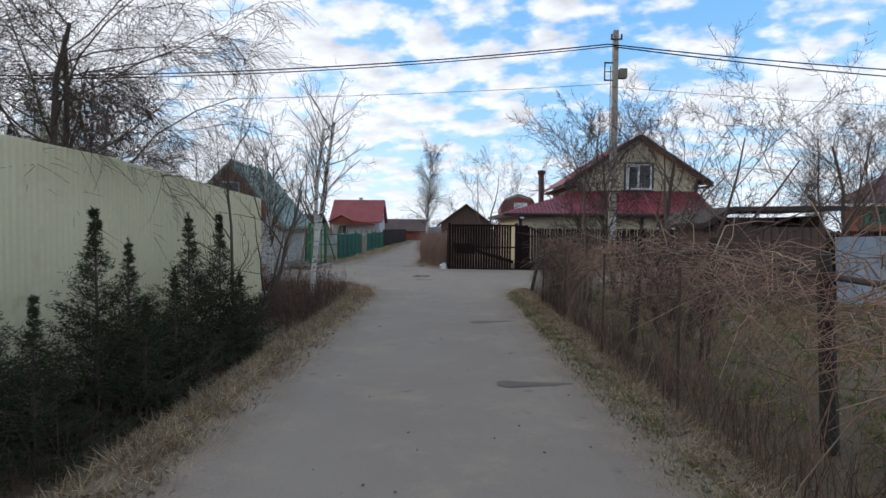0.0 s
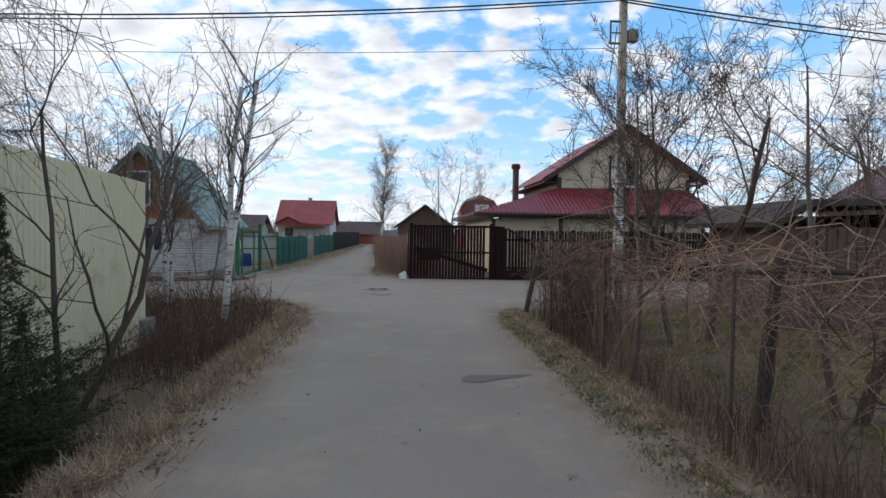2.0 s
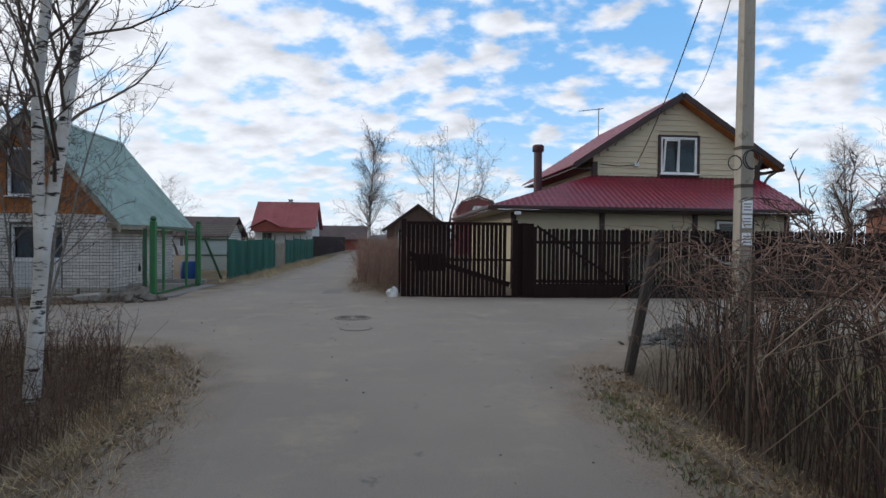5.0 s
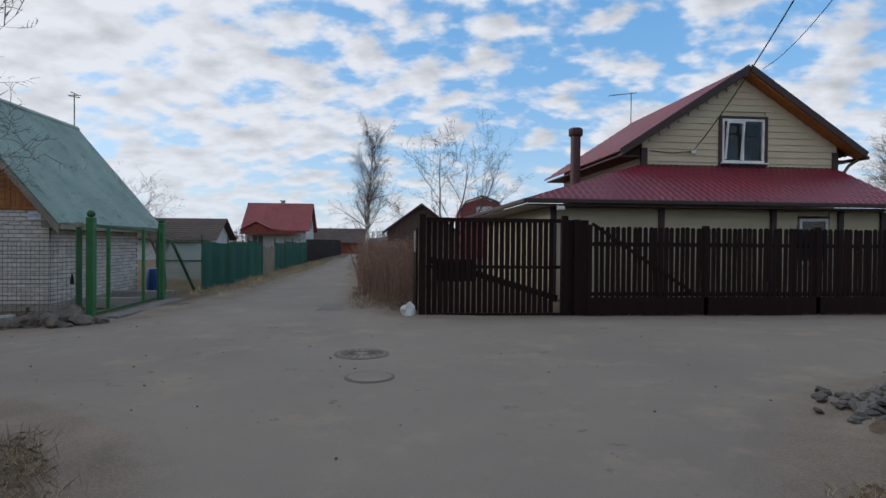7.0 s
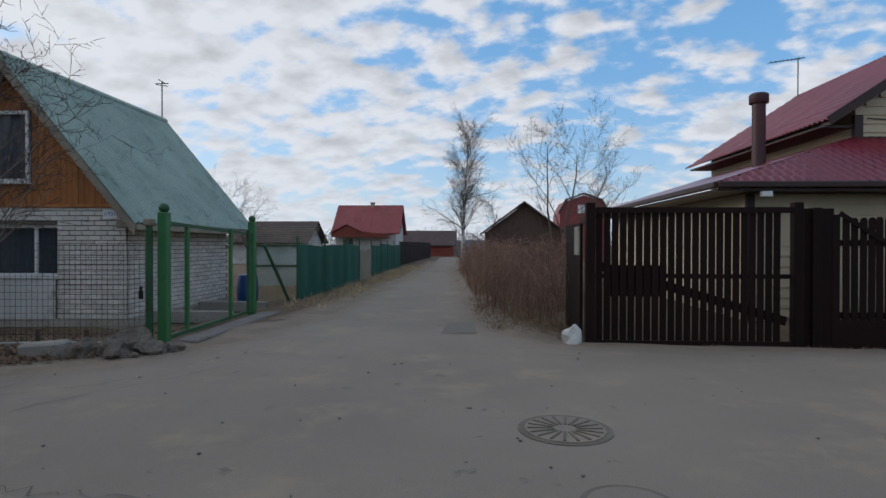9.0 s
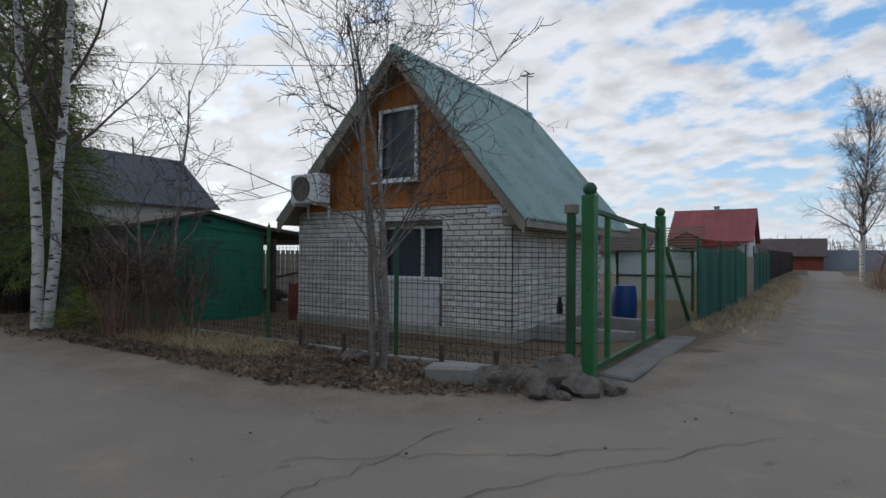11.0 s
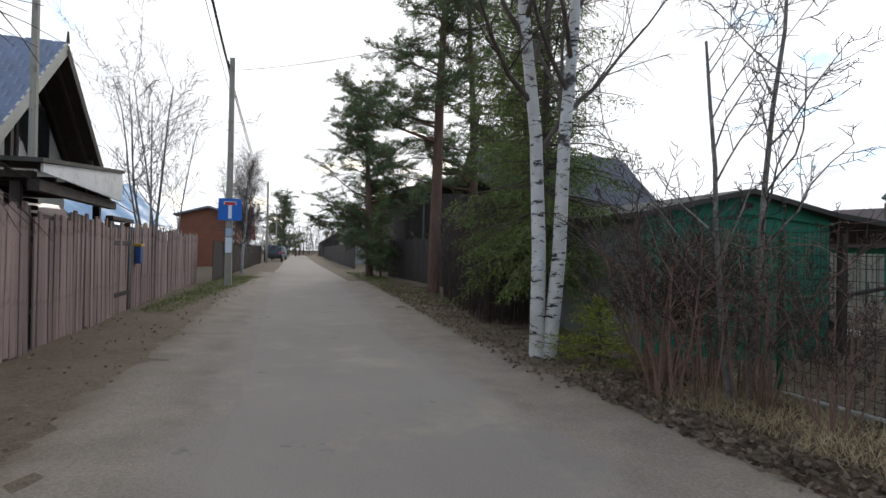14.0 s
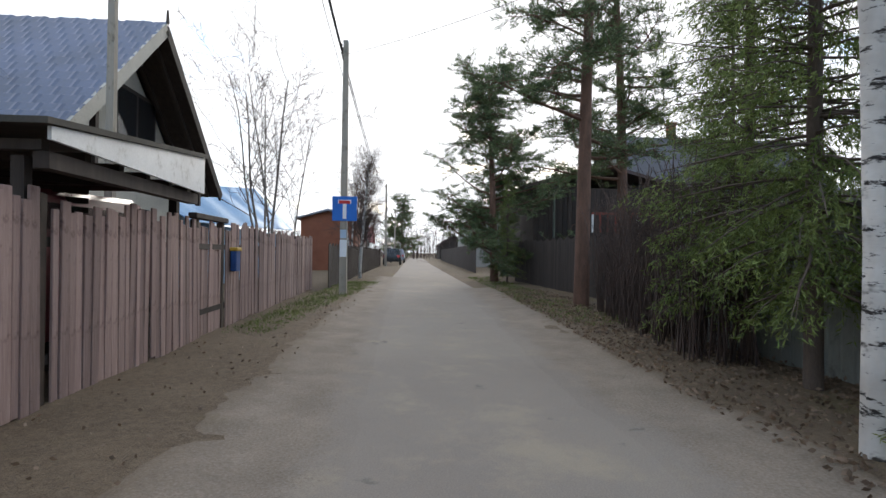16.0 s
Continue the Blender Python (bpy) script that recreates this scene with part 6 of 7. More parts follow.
simple_house("red_roof_house", "low house with a dull red roof beside the street", -78, 14.5, 90, 7, 7, 2.6, 1.6, M_WHITEWALL, M_RED)
simple_house("far_house", "dark small house at the end of the street", -130, 33, 0, 8, 6, 3, 2, M_BLACKWOOD, M_DARKROOF)
simple_house("far_house", "low dark house beyond the green yard", -19, 41, 20, 7, 5, 1.9, 1.1, M_SHEDGREEN, M_DARKROOF)


def car(x, y, turn, paint, label, van=False):
    ob = thing("parked_car", label, "car", m=pose(x, y, 0.01, 0, 0, turn))
    prof = [(-2.2, 0.35), (2.2, 0.35), (2.25, 0.7), (2.1, 0.95), (1.1, 1.05), (0.55, 1.62), (-1.75, 1.68), (-2.15, 1.1), (-2.25, 0.7)]
    bm_ = bmesh.new()
    vs_ = [[bm_.verts.new((px, s * (0.86 if pz < 1.2 else 0.68), pz)) for px, pz in prof] for s in (-1, 1)]
    bm_.faces.new(vs_[0][::-1])
    bm_.faces.new(vs_[1])
    for i in range(len(prof)):
        j = (i + 1) % len(prof)
        bm_.faces.new((vs_[0][i], vs_[0][j], vs_[1][j], vs_[1][i]))
    bmesh.ops.bevel(bm_, geom=list(bm_.edges), offset=0.06, segments=2, affect="EDGES")
    me_ = bpy.data.meshes.new("body")
    bm_.to_mesh(me_)
    bm_.free()
    part("body", smooth(me_, 35), paint, ob)
    part("windscreen", Geo().add([(1.06, -0.66, 1.12), (1.06, 0.66, 1.12), (0.62, 0.56, 1.58), (0.62, -0.56, 1.58)], [(0, 1, 2, 3)]), M_GLASS, ob)
    part("rear_window", Geo().add([(-2.16, -0.62, 1.16), (-1.82, -0.55, 1.62), (-1.82, 0.55, 1.62), (-2.16, 0.62, 1.16)], [(0, 1, 2, 3)]), M_GLASS, ob)
    for s in (-1, 1):
        part("side_window", Geo().box(-1.6, 0.6, s * 0.8 - 0.01, s * 0.8 + 0.01, 1.15, 1.5, 0.005), M_GLASS, ob)
        part("tail_light", Geo().box(-2.26, -2.2, s * 0.68 - 0.12, s * 0.68 + 0.12, 0.8, 1.0, 0.01), M_SIGNRED, ob)
        part("headlight", Geo().box(2.16, 2.24, s * 0.6 - 0.16, s * 0.6 + 0.16, 0.72, 0.88, 0.01), M_SIGNWHITE, ob)
        for wx in (-1.35, 1.35):
            wh = part("wheel", smooth(Geo().tube([(wx, s * 0.74, 0.33), (wx, s * 0.9, 0.33)], 0.33, 20).mesh("wheel")), M_RUBBER, ob)
            part("rim", smooth(Geo().tube([(wx, s * 0.895, 0.33), (wx, s * 0.915, 0.33)], 0.2, 14).mesh("rim")), M_WIRE, wh)
    return ob


car(-69.5, 20.6, 178, M_CARDARK, "dark parked off-road car beside the street")
car(-82, 21.2, 178, M_GREYSHEET, "pale grey parked car beside the street")
van = car(-16.3, 16.75, 0, M_BURG, "dark red car parked under the canopy")
van.scale = (1.05, 1.05, 1.15)

# ---------- plants ----------
def lines_mesh(name, lines, sides=3):
    """One mesh from polylines (points, radii) of any count of points."""
    groups = {}
    for p, r in lines:
        groups.setdefault(len(r), []).append((p, r))
    vs, fs, o = [], [], 0
    for k, g in groups.items():
        v, f = tubes([p for p, r in g], [r for p, r in g], sides)
        vs.append(v)
        fs.append(f + o)
        o += len(v)
    me = mesh_arrays(name, np.concatenate(vs), np.concatenate(fs))
    me.shade_smooth()
    return me


def blades_mesh(name, base, way, length, width, nrng, side=None):
    """Many small flat pointed blades: base (n, 3), way (n, 3)."""
    base, way = np.asarray(base), np.asarray(way)
    n = len(base)
    way = way / (np.linalg.norm(way, axis=1, keepdims=True) + 1e-9)
    s = np.cross(way, nrng.normal(size=(n, 3)))
    s /= np.linalg.norm(s, axis=1, keepdims=True) + 1e-9
    L = (np.ones(n) * length * nrng.uniform(0.7, 1.3, n))[:, None]
    W = (np.ones(n) * width)[:, None]
    V = np.stack([base, base + way * L * 0.45 + s * W / 2, base + way * L, base + way * L * 0.45 - s * W / 2], 1).reshape(-1, 3)
    F = np.arange(n * 4).reshape(n, 4)
    return mesh_arrays(name, V, F)


def wander(r, p, d, L, k, bend, lift):
    pts, d = [p], d.copy()
    for _ in range(k - 1):
        d = d + r.normal(size=3) * bend + np.array([0, 0, lift])
        d /= np.linalg.norm(d)
        p = p + d * L / (k - 1)
        pts.append(p)
    return np.array(pts)


def grow(r, p, d, L, rad, depth, S, out):
    k = S["k"][depth]
    pts = wander(r, p, d, L, k, S["bend"][depth], S["lift"][depth])
    tip = S["tip"][depth]
    out[depth].append((pts, np.linspace(rad, rad * tip, k)))
    if depth + 1 >= len(S["k"]):
        return
    n = int(S["n"][depth] * r.uniform(0.8, 1.2) + 0.5)
    for i in range(n):
        t = S["start"][depth] + (1 - S["start"][depth]) * (i + r.uniform(0, 1)) / n
        t = min(t, 0.99)
        f = t * (k - 1)
        j = int(f)
        q = pts[j] + (pts[j + 1] - pts[j]) * (f - j)
        tan = pts[j + 1] - pts[j]
        tan /= np.linalg.norm(tan)
        side = np.cross(tan, r.normal(size=3))
        side /= np.linalg.norm(side) + 1e-9
        a = radians(S["angle"][depth]) * r.uniform(0.7, 1.3)
        dd = tan * math.cos(a) + side * math.sin(a)
        shrink = 1 - S["taper"][depth] * t
        grow(r, q, dd, L * S["len"][depth] * shrink * r.uniform(0.6, 1.25), max(rad * (1 - (1 - tip) * t) * S["thin"][depth], 0.0045), depth + 1, S, out)


BARE = dict(k=[7, 6, 4, 3], bend=[0.06, 0.14, 0.2, 0.25], lift=[0.02, 0.08, 0.07, 0.03], tip=[0.35, 0.25, 0.3, 0.5], n=[9, 7, 6], start=[0.25, 0.2, 0.15],
            angle=[48, 45, 42], taper=[0.35, 0.4, 0.4], len=[0.62, 0.5, 0.42], thin=[0.5, 0.5, 0.55])
APPLE = dict(BARE, n=[7, 9, 9], start=[0.22, 0.15, 0.1], angle=[55, 50, 55], len=[0.75, 0.55, 0.32], lift=[0.0, 0.12, 0.12, 0.08], bend=[0.12, 0.2, 0.22, 0.25])
BIRCH = dict(BARE, n=[22, 8, 7], start=[0.22, 0.15, 0.1], angle=[38, 40, 40], taper=[0.65, 0.4, 0.3], len=[0.42, 0.45, 0.5], lift=[0.05, 0.06, -0.04, -0.16], thin=[0.33, 0.5, 0.5])
WEEP = dict(BARE, n=[12, 14, 17], start=[0.3, 0.1, 0.08], angle=[55, 45, 40], taper=[0.3, 0.3, 0.2], len=[0.75, 0.5, 0.55], lift=[0.03, 0.0, -0.12, -0.3], bend=[0.08, 0.15, 0.15, 0.12], thin=[0.4, 0.4, 0.45])
ROWAN = dict(BARE, n=[9, 7, 5], start=[0.3, 0.2, 0.15], angle=[42, 40, 45], len=[0.5, 0.45, 0.4], lift=[0.06, 0.06, 0.05, 0.03])

M_BARK = plain("dark_bark", "453b34", "6a5d53", 0.9, 3, 40, (3, 3, 0.6), bump=0.7)
M_TWIG = plain("brown_twigs", "382d28", "5a4a43", 0.85, 1.5, 20, vary=0.3, source="Island")
M_BRAMBLE = plain("dark_bramble", "46322b", "6b5045", 0.85, 1.2, 20, vary=0.3, source="Island")
M_TWIGRED = plain("reddish_twigs", "684e43", "9a7c6b", 0.85, 1.2, 20, vary=0.35, source="Island")
M_GREYBARK = plain("grey_bark", "4f4943", "8f877e", 0.85, 14, 50, (1, 1, 0.7), bump=0.6, dirt="b3aca2")
M_PINEBARK = plain("pine_bark", "4c3a30", "76594a", 0.9, 3, 25, (3, 3, 0.8), bump=0.8)
g = Mat("birch_bark")
c = g.ramp(g.noise(3, 4, 0.6), rgb("b5afa7"), rgb("dad6cf"), 0.3, 0.7)
c = g.mix(g.step(g.noise(5, 5, 0.7, (1.0, 1.0, 3.4)), 0.545, 0.61), c, rgb("2b2725"))
c = g.mix(g.step(g.noise(2.2, 4, 0.65, (1, 1, 1.5)), 0.57, 0.66), c, rgb("4a443f"))
M_BIRCH = g.done(c, 0.75, g.noise(8, 4, 0.6, (1, 1, 4)), 0.4, 0.01)


def needle_mat(name, a, b):
    k = Mat(name)
    cc = k.ramp(k.noise(2.0, 3, 0.6), rgb(a), rgb(b), 0.3, 0.7)
    cc = k.vary(cc, 0.35, "Island")
    k.done(cc, 0.6, spec=0.25)
    tl = k.n.new("ShaderNodeBsdfTranslucent")
    k.l.new(cc, tl.inputs["Color"])
    mx = k.n.new("ShaderNodeMixShader")
    mx.inputs[0].default_value = 0.3
    k.l.new(k.b.outputs[0], mx.inputs[1])
    k.l.new(tl.outputs[0], mx.inputs[2])
    k.l.new(mx.outputs[0], k.n["Material Output"].inputs["Surface"])
    return k.m


M_SPRUCE = needle_mat("spruce_needles", "232a18", "3d4529")
M_SPRUCEL = needle_mat("light_spruce_needles", "505d30", "7d8a4e")
M_PINE = needle_mat("pine_needles", "41503a", "6f7d55")
M_GRASS = needle_mat("dry_grass", "a08c6c", "cdb993")
M_STRAW = needle_mat("weathered_straw", "7d6d58", "aa9980")
M_GRASSB = needle_mat("brown_dry_grass", "6c5a46", "98826a")
M_GARDEN = needle_mat("garden_dry_grass", "7a6a44", "a08e60")
M_GREENGRASS = needle_mat("green_grass", "4a5a28", "6c7a3c")
M_LEAF = needle_mat("dead_leaves", "57483c", "907c69")
M_YELLOWBUSH = needle_mat("yellow_green_needles", "6d782b", "a0a54a")


def bare_tree(name, label, S, seed, height, rad, bark, twig, stems=1, spread_=0.12, category="tree", base=None, dirs=None):
    """A leafless tree at the origin: trunk and limbs as one part, twigs as the other."""
    r = np.random.default_rng(seed)
    out = [[], [], [], []]
    for s in range(stems):
        a = r.uniform(0, 2 * math.pi)
        d = np.array([math.cos(a) * spread_, math.sin(a) * spread_, 1.0])
        if dirs:
            d = np.array([dirs[s][0], dirs[s][1], 1.0])
            a = math.atan2(dirs[s][1], dirs[s][0])
        d /= np.linalg.norm(d)
        p = np.array([math.cos(a), math.sin(a), 0]) * ((0.07 if dirs else 0.12) * (stems > 1)) + np.array([0, 0, -0.1])
        grow(r, p, d, height * r.uniform(0.8, 1.05), rad * r.uniform(0.7, 1.1), 0, S, out)
    ob = thing(name, label, category)
    for line in out[0]:
        part("trunk", lines_mesh("trunk", [line], 9), bark, ob)
    for line in out[1]:
        part("limb", lines_mesh("limb", [line], 5), bark if bark is not M_BIRCH else M_BARK, ob)
    tagged(part("crown", lines_mesh("crown", out[2] + out[3], 3), twig, ob), kind="stuff")
    return ob


def conifer(name, label, seed, H, R, step, per, twig_len, needle, dens, mat, z0=0.0, bark=M_BARK, droop=-0.12, rad=0.05, power=0.85, hang=0.15):
    """A spruce with whorled boughs, side twigs and needles."""
    r = np.random.default_rng(seed)
    trunk = [(np.array([[0, 0, -0.2], [r.normal() * 0.02, r.normal() * 0.02, H * 0.5], [0, 0, H]]), np.array([rad, rad * 0.6, 0.006]))]
    boughs, B, W = [], [], []
    z = z0 + 0.12
    while z < H * 0.985:
        f = (z - z0) / (H - z0)
        L = R * (1 - f) ** power + 0.04
        for b in range(per):
            a = r.uniform(0, 2 * math.pi)
            l = L * r.uniform(0.4, 1.25)
            up = 0.75 * f - 0.1
            d = np.array([math.cos(a), math.sin(a), up])
            d /= np.linalg.norm(d)
            pts = wander(r, np.array([0, 0, z + r.uniform(-step, step) * 0.4]), d, l, 5, 0.06, droop * (1 - f) + 0.05)
            boughs.append((pts, np.linspace(max(rad * 0.25 * (1 - f), 0.006), 0.003, 5)))
            nt = max(3, int(l / (twig_len * 0.3)))
            for i in range(nt):
                t = 0.15 + 0.85 * (i + 0.5) / nt
                j = min(int(t * 4), 3)
                q = pts[j] + (pts[j + 1] - pts[j]) * (t * 4 - j)
                tan = pts[j + 1] - pts[j]
                tan /= np.linalg.norm(tan)
                for sgn in (-1, 1):
                    s = np.cross(tan, [0, 0, 1.0]) * sgn
                    dd = tan * 0.75 + s * 0.75 + np.array([0, 0, -hang + 0.25 * r.normal()])
                    dd /= np.linalg.norm(dd)
                    tl = min(twig_len, 0.75 * l) * (1.1 - 0.6 * t) * r.uniform(0.6, 1.2)
                    m = max(3, int(tl / needle * dens))
                    u = r.uniform(0, 1, m)[:, None]
                    B.append(q + dd * tl * u)
                    W.append(dd * 0.7 + r.normal(size=(m, 3)) * 0.5)
        z += step * r.uniform(0.8, 1.2)
    # the leader
    m = int(60 * dens)
    B.append(np.stack([np.zeros(m), np.zeros(m), H * (0.8 + 0.2 * r.uniform(0, 1, m))], 1))
    W.append(r.normal(size=(m, 3)) * 0.6 + np.array([0, 0, 0.6]))
    ob = thing(name, label, "conifer")
    part("trunk", lines_mesh("trunk", trunk, 8), bark, ob)
    tagged(part("branchwork", lines_mesh("branchwork", boughs, 4), bark, ob), kind="stuff")
    tagged(part("foliage", blades_mesh("foliage", np.concatenate(B), np.concatenate(W), needle, needle * 0.2, r), mat, ob), kind="stuff")
    return ob


def pine(seed, H, bare, R, limbs, label, tuft=0.16):
    """A pine: bare lower trunk, uneven limbs, needle tufts at their ends."""
    r = np.random.default_rng(seed)
    trunk = [(wander(r, np.array([0, 0, -0.2]), np.array([0, 0, 1.0]), H, 9, 0.015, 0.0), np.linspace(0.2, 0.05, 9))]
    tp = trunk[0][0]
    lim, B, W = [], [], []
    for i in range(limbs):
        f = (i + r.uniform(0, 1)) / limbs
        z = bare + (H - bare) * f
        j = min(int(z / H * 8), 7)
        q = tp[j] + (tp[j + 1] - tp[j]) * (z / H * 8 - j)
        a = r.uniform(0, 2 * math.pi)
        L = R * (1 - 0.65 * f) * r.uniform(0.45, 1.2)
        d = np.array([math.cos(a), math.sin(a), 0.1 + 0.5 * f])
        d /= np.linalg.norm(d)
        pts = wander(r, q, d, L, 6, 0.14, 0.02)
        lim.append((pts, np.linspace(0.05 * (1.2 - f), 0.012, 6)))
        for c_ in range(int(8 + L * 6)):
            t = r.uniform(0.35, 1.0)
            j = min(int(t * 5), 4)
            p = pts[j] + (pts[j + 1] - pts[j]) * (t * 5 - j)
            sd = r.normal(size=3) * np.array([1, 1, 0.3])
            sd /= np.linalg.norm(sd)
            l = 0.85 * r.uniform(0.4, 1.2)
            sub = wander(r, p, sd, l, 4, 0.12, 0.05)
            lim.append((sub, np.linspace(0.012, 0.005, 4)))
            for e in (1.0, 1.5, 2.0, 2.4, 2.7, 3.0, 3.0):
                n = 9
                j = min(int(e), 2)
                spot = sub[j] + (sub[j + 1] - sub[j]) * (e - j)
                B.append(np.repeat(spot[None], n, 0) + r.normal(size=(n, 3)) * np.array([0.05, 0.05, 0.02]))
                W.append(r.normal(size=(n, 3)) * np.array([1, 1, 0.7]) + np.array([0, 0, 0.45]) + sd * 0.7)
    ob = thing("pine_tree", label, "pine")
    part("trunk", lines_mesh("trunk", trunk, 12), M_PINEBARK, ob)
    tagged(part("branchwork", lines_mesh("branchwork", lim, 4), M_PINEBARK, ob), kind="stuff")
    tagged(part("foliage", blades_mesh("foliage", np.concatenate(B), np.concatenate(W), tuft, tuft * 0.13, r), M_PINE, ob), kind="stuff")
    return ob


def at(ob, x, y, turn=0, scale=1.0, z=None):
    ob.matrix_basis = pose(x, y, ground_z(x, y) if z is None else z, 0, 0, turn) @ Matrix.Diagonal((scale, scale, scale, 1))
    return ob


def again(ob, x, y, turn, scale=1.0, z=None):
    """A copy of a plant elsewhere, turned and scaled."""
    keep = ob.scale.copy()
    ob.scale = (1, 1, 1)
    c = copy_thing(ob, pose(x, y, ground_z(x, y) if z is None else z, 0, 0, turn) @ Matrix.Diagonal((scale, scale, scale, 1)))
    ob.scale = keep
    return c


# young spruces in the ditch before the sheet fence
sp = at(conifer("young_spruce", "dark green young spruce in the ditch by the fence", 1, 2.6, 1.6, 0.11, 10, 0.3, 0.06, 2.3, M_SPRUCE, rad=0.03, power=1.95, droop=0.1), -2.6, 6.6)
sp2 = at(conifer("young_spruce", "dark green young spruce with a tall leader", 2, 2.6, 1.55, 0.11, 10, 0.3, 0.06, 2.3, M_SPRUCE, rad=0.03, power=1.9, droop=0.1), -2.6, 9.0)
for src, x, y, tr, sc in ((sp2, -2.2, 7.7, 40, 0.7), (sp, -2.3, 5.2, 110, 0.66), (sp2, -2.5, 3.6, 200, 0.7), (sp, -2.6, 10.2, 250, 1.0), (sp2, -3.0, 8.0, 300, 0.85), (sp, -3.1, 5.6, 20, 0.75), (sp, -2.2, 2.0, 77, 0.62), (sp2, -2.0, 9.6, 130, 0.62), (sp, -1.9, 6.4, 190, 0.55)):
    again(src, x, y, tr, sc)

# the dark leafless tree in front of the fence end
t = bare_tree("sapling", "young leafless tree with dark crooked bark in the ditch", dict(APPLE, n=[7, 5, 4], angle=[45, 42, 42], thin=[0.55, 0.5, 0.55], tip=[0.4, 0.25, 0.3, 0.5]), 21, 3.7, 0.055, M_BARK, M_TWIG, 2, 0.3, dirs=((0.28, 0.1), (-0.12, 0.2)))
at(t, -2.75, 11.5, 0)
# weeping birch behind the sheet fence
weep = bare_tree("weeping_birch", "large leafless birch with drooping twigs behind the fence", WEEP, 31, 6.6, 0.095, M_BARK, M_TWIG, 2, 0.3)
at(weep, -5.6, 9.8, 0, 1.0, 0)
again(weep, -7.4, 8.0, 220, 1.0, 0)
again(weep, -9.5, 16.5, 40, 0.8, 0)
# pollarded birches at the corner
poll = bare_tree("pollarded_birch", "leafless birch with lopped white stems at the corner", dict(ROWAN, tip=[0.62, 0.3, 0.3, 0.5], n=[13, 7, 6], start=[0.38, 0.2, 0.15], bend=[0.045, 0.16, 0.2, 0.25], thin=[0.34, 0.5, 0.55]), 41, 5.2, 0.1, M_BIRCH, M_TWIG, 2, 0.14, dirs=((0.07, 0.03), (0.13, -0.06)))
at(poll, -2.72, 17.25, 0)
poll2 = bare_tree("pollarded_birch", "slim leafless birch among dry brambles", dict(ROWAN, tip=[0.5, 0.3, 0.3, 0.5]), 42, 5.0, 0.05, M_BIRCH, M_TWIG, 3, 0.13)
at(poll2, -4.3, 18.3, 0)
thin = bare_tree("young_rowan", "slim leafless young tree with grey bark", ROWAN, 43, 4.6, 0.035, M_GREYBARK, M_TWIG, 3, 0.12)
at(thin, -5.3, 18.2, 0)
again(thin, -6.4, 18.4, 90, 1.0)
again(thin, -4.9, 17.0, 200, 0.95)
again(thin, -3.6, 18.8, 280, 0.8)
# rowan before the brick house
row = bare_tree("rowan_tree", "leafless multi-stemmed rowan with pale bark by the wire fence", dict(ROWAN, n=[13, 8, 5], start=[0.26, 0.2, 0.15], len=[0.6, 0.45, 0.42], bend=[0.05, 0.11, 0.2, 0.25], angle=[58, 42, 45], tip=[0.22, 0.25, 0.3, 0.5], thin=[0.36, 0.5, 0.55]), 51, 4.9, 0.046, M_GREYBARK, M_TWIG, 3, 0.07, dirs=((-0.1, 0.03), (0.02, 0.05), (0.1, -0.03)))
at(row, -6.82, 24.62, 20)
# apple trees in the garden
ap = bare_tree("apple_tree", "old leafless apple tree with spreading knotted limbs", dict(APPLE, thin=[0.42, 0.45, 0.5], n=[9, 11, 11]), 61, 4.0, 0.085, M_BARK, M_TWIG, 1, 0.05)
at(ap, 6.3, 13.4, 120, 0.95)
ap2 = bare_tree("apple_tree", "leafless garden tree with many upright shoots", dict(APPLE, lift=[0.03, 0.16, 0.2, 0.15], thin=[0.42, 0.45, 0.5], n=[9, 10, 9], tip=[0.2, 0.25, 0.3, 0.5]), 62, 4.4, 0.06, M_BARK, M_TWIG, 3, 0.12)
at(ap2, 5.6, 9.6, 40, 0.8)
ap3 = bare_tree("apple_tree", "leafless apple tree with a leaning trunk beside the garden fence", dict(APPLE, k=[8, 7, 4, 3], start=[0.3, 0.12, 0.1], thin=[0.55, 0.45, 0.55], n=[12, 14, 10], tip=[0.22, 0.2, 0.3, 0.5], angle=[52, 45, 50], len=[0.62, 0.5, 0.32], bend=[0.09, 0.13, 0.2, 0.25]), 64, 4.3, 0.065, M_BARK, M_TWIG, 1, 0.1, dirs=((0.16, 0.05),))
at(ap3, 4.2, 11.5, 0)
again(ap3, 5.5, 13.0, 140, 1.0)
again(ap, 10.5, 19.0, 300, 0.8)
again(ap2, 14.0, 18.5, 10, 1.15)
again(ap, 19, 24.5, 60, 1.5, 0)
again(ap2, 24, 31, 150, 1.6, 0)
# white-barked birch and sapling near the green shed
bir = bare_tree("birch_tree", "tall white-barked birch forked near its base", dict(BIRCH, n=[18, 9, 8], start=[0.3, 0.15, 0.1], bend=[0.07, 0.14, 0.2, 0.2], thin=[0.5, 0.45, 0.5], len=[0.5, 0.42, 0.5]), 73, 9.5, 0.12, M_BIRCH, M_TWIG, 2, 0.08, dirs=((-0.02, -0.02), (0.03, 0.09)))
at(bir, -13.6, 23.95, 0)
sap = bare_tree("young_rowan", "slim leafless rowan before the green shed", ROWAN, 72, 3.9, 0.04, M_GREYBARK, M_TWIG, 2, 0.12)
at(sap, -11.25, 24.6, 0)
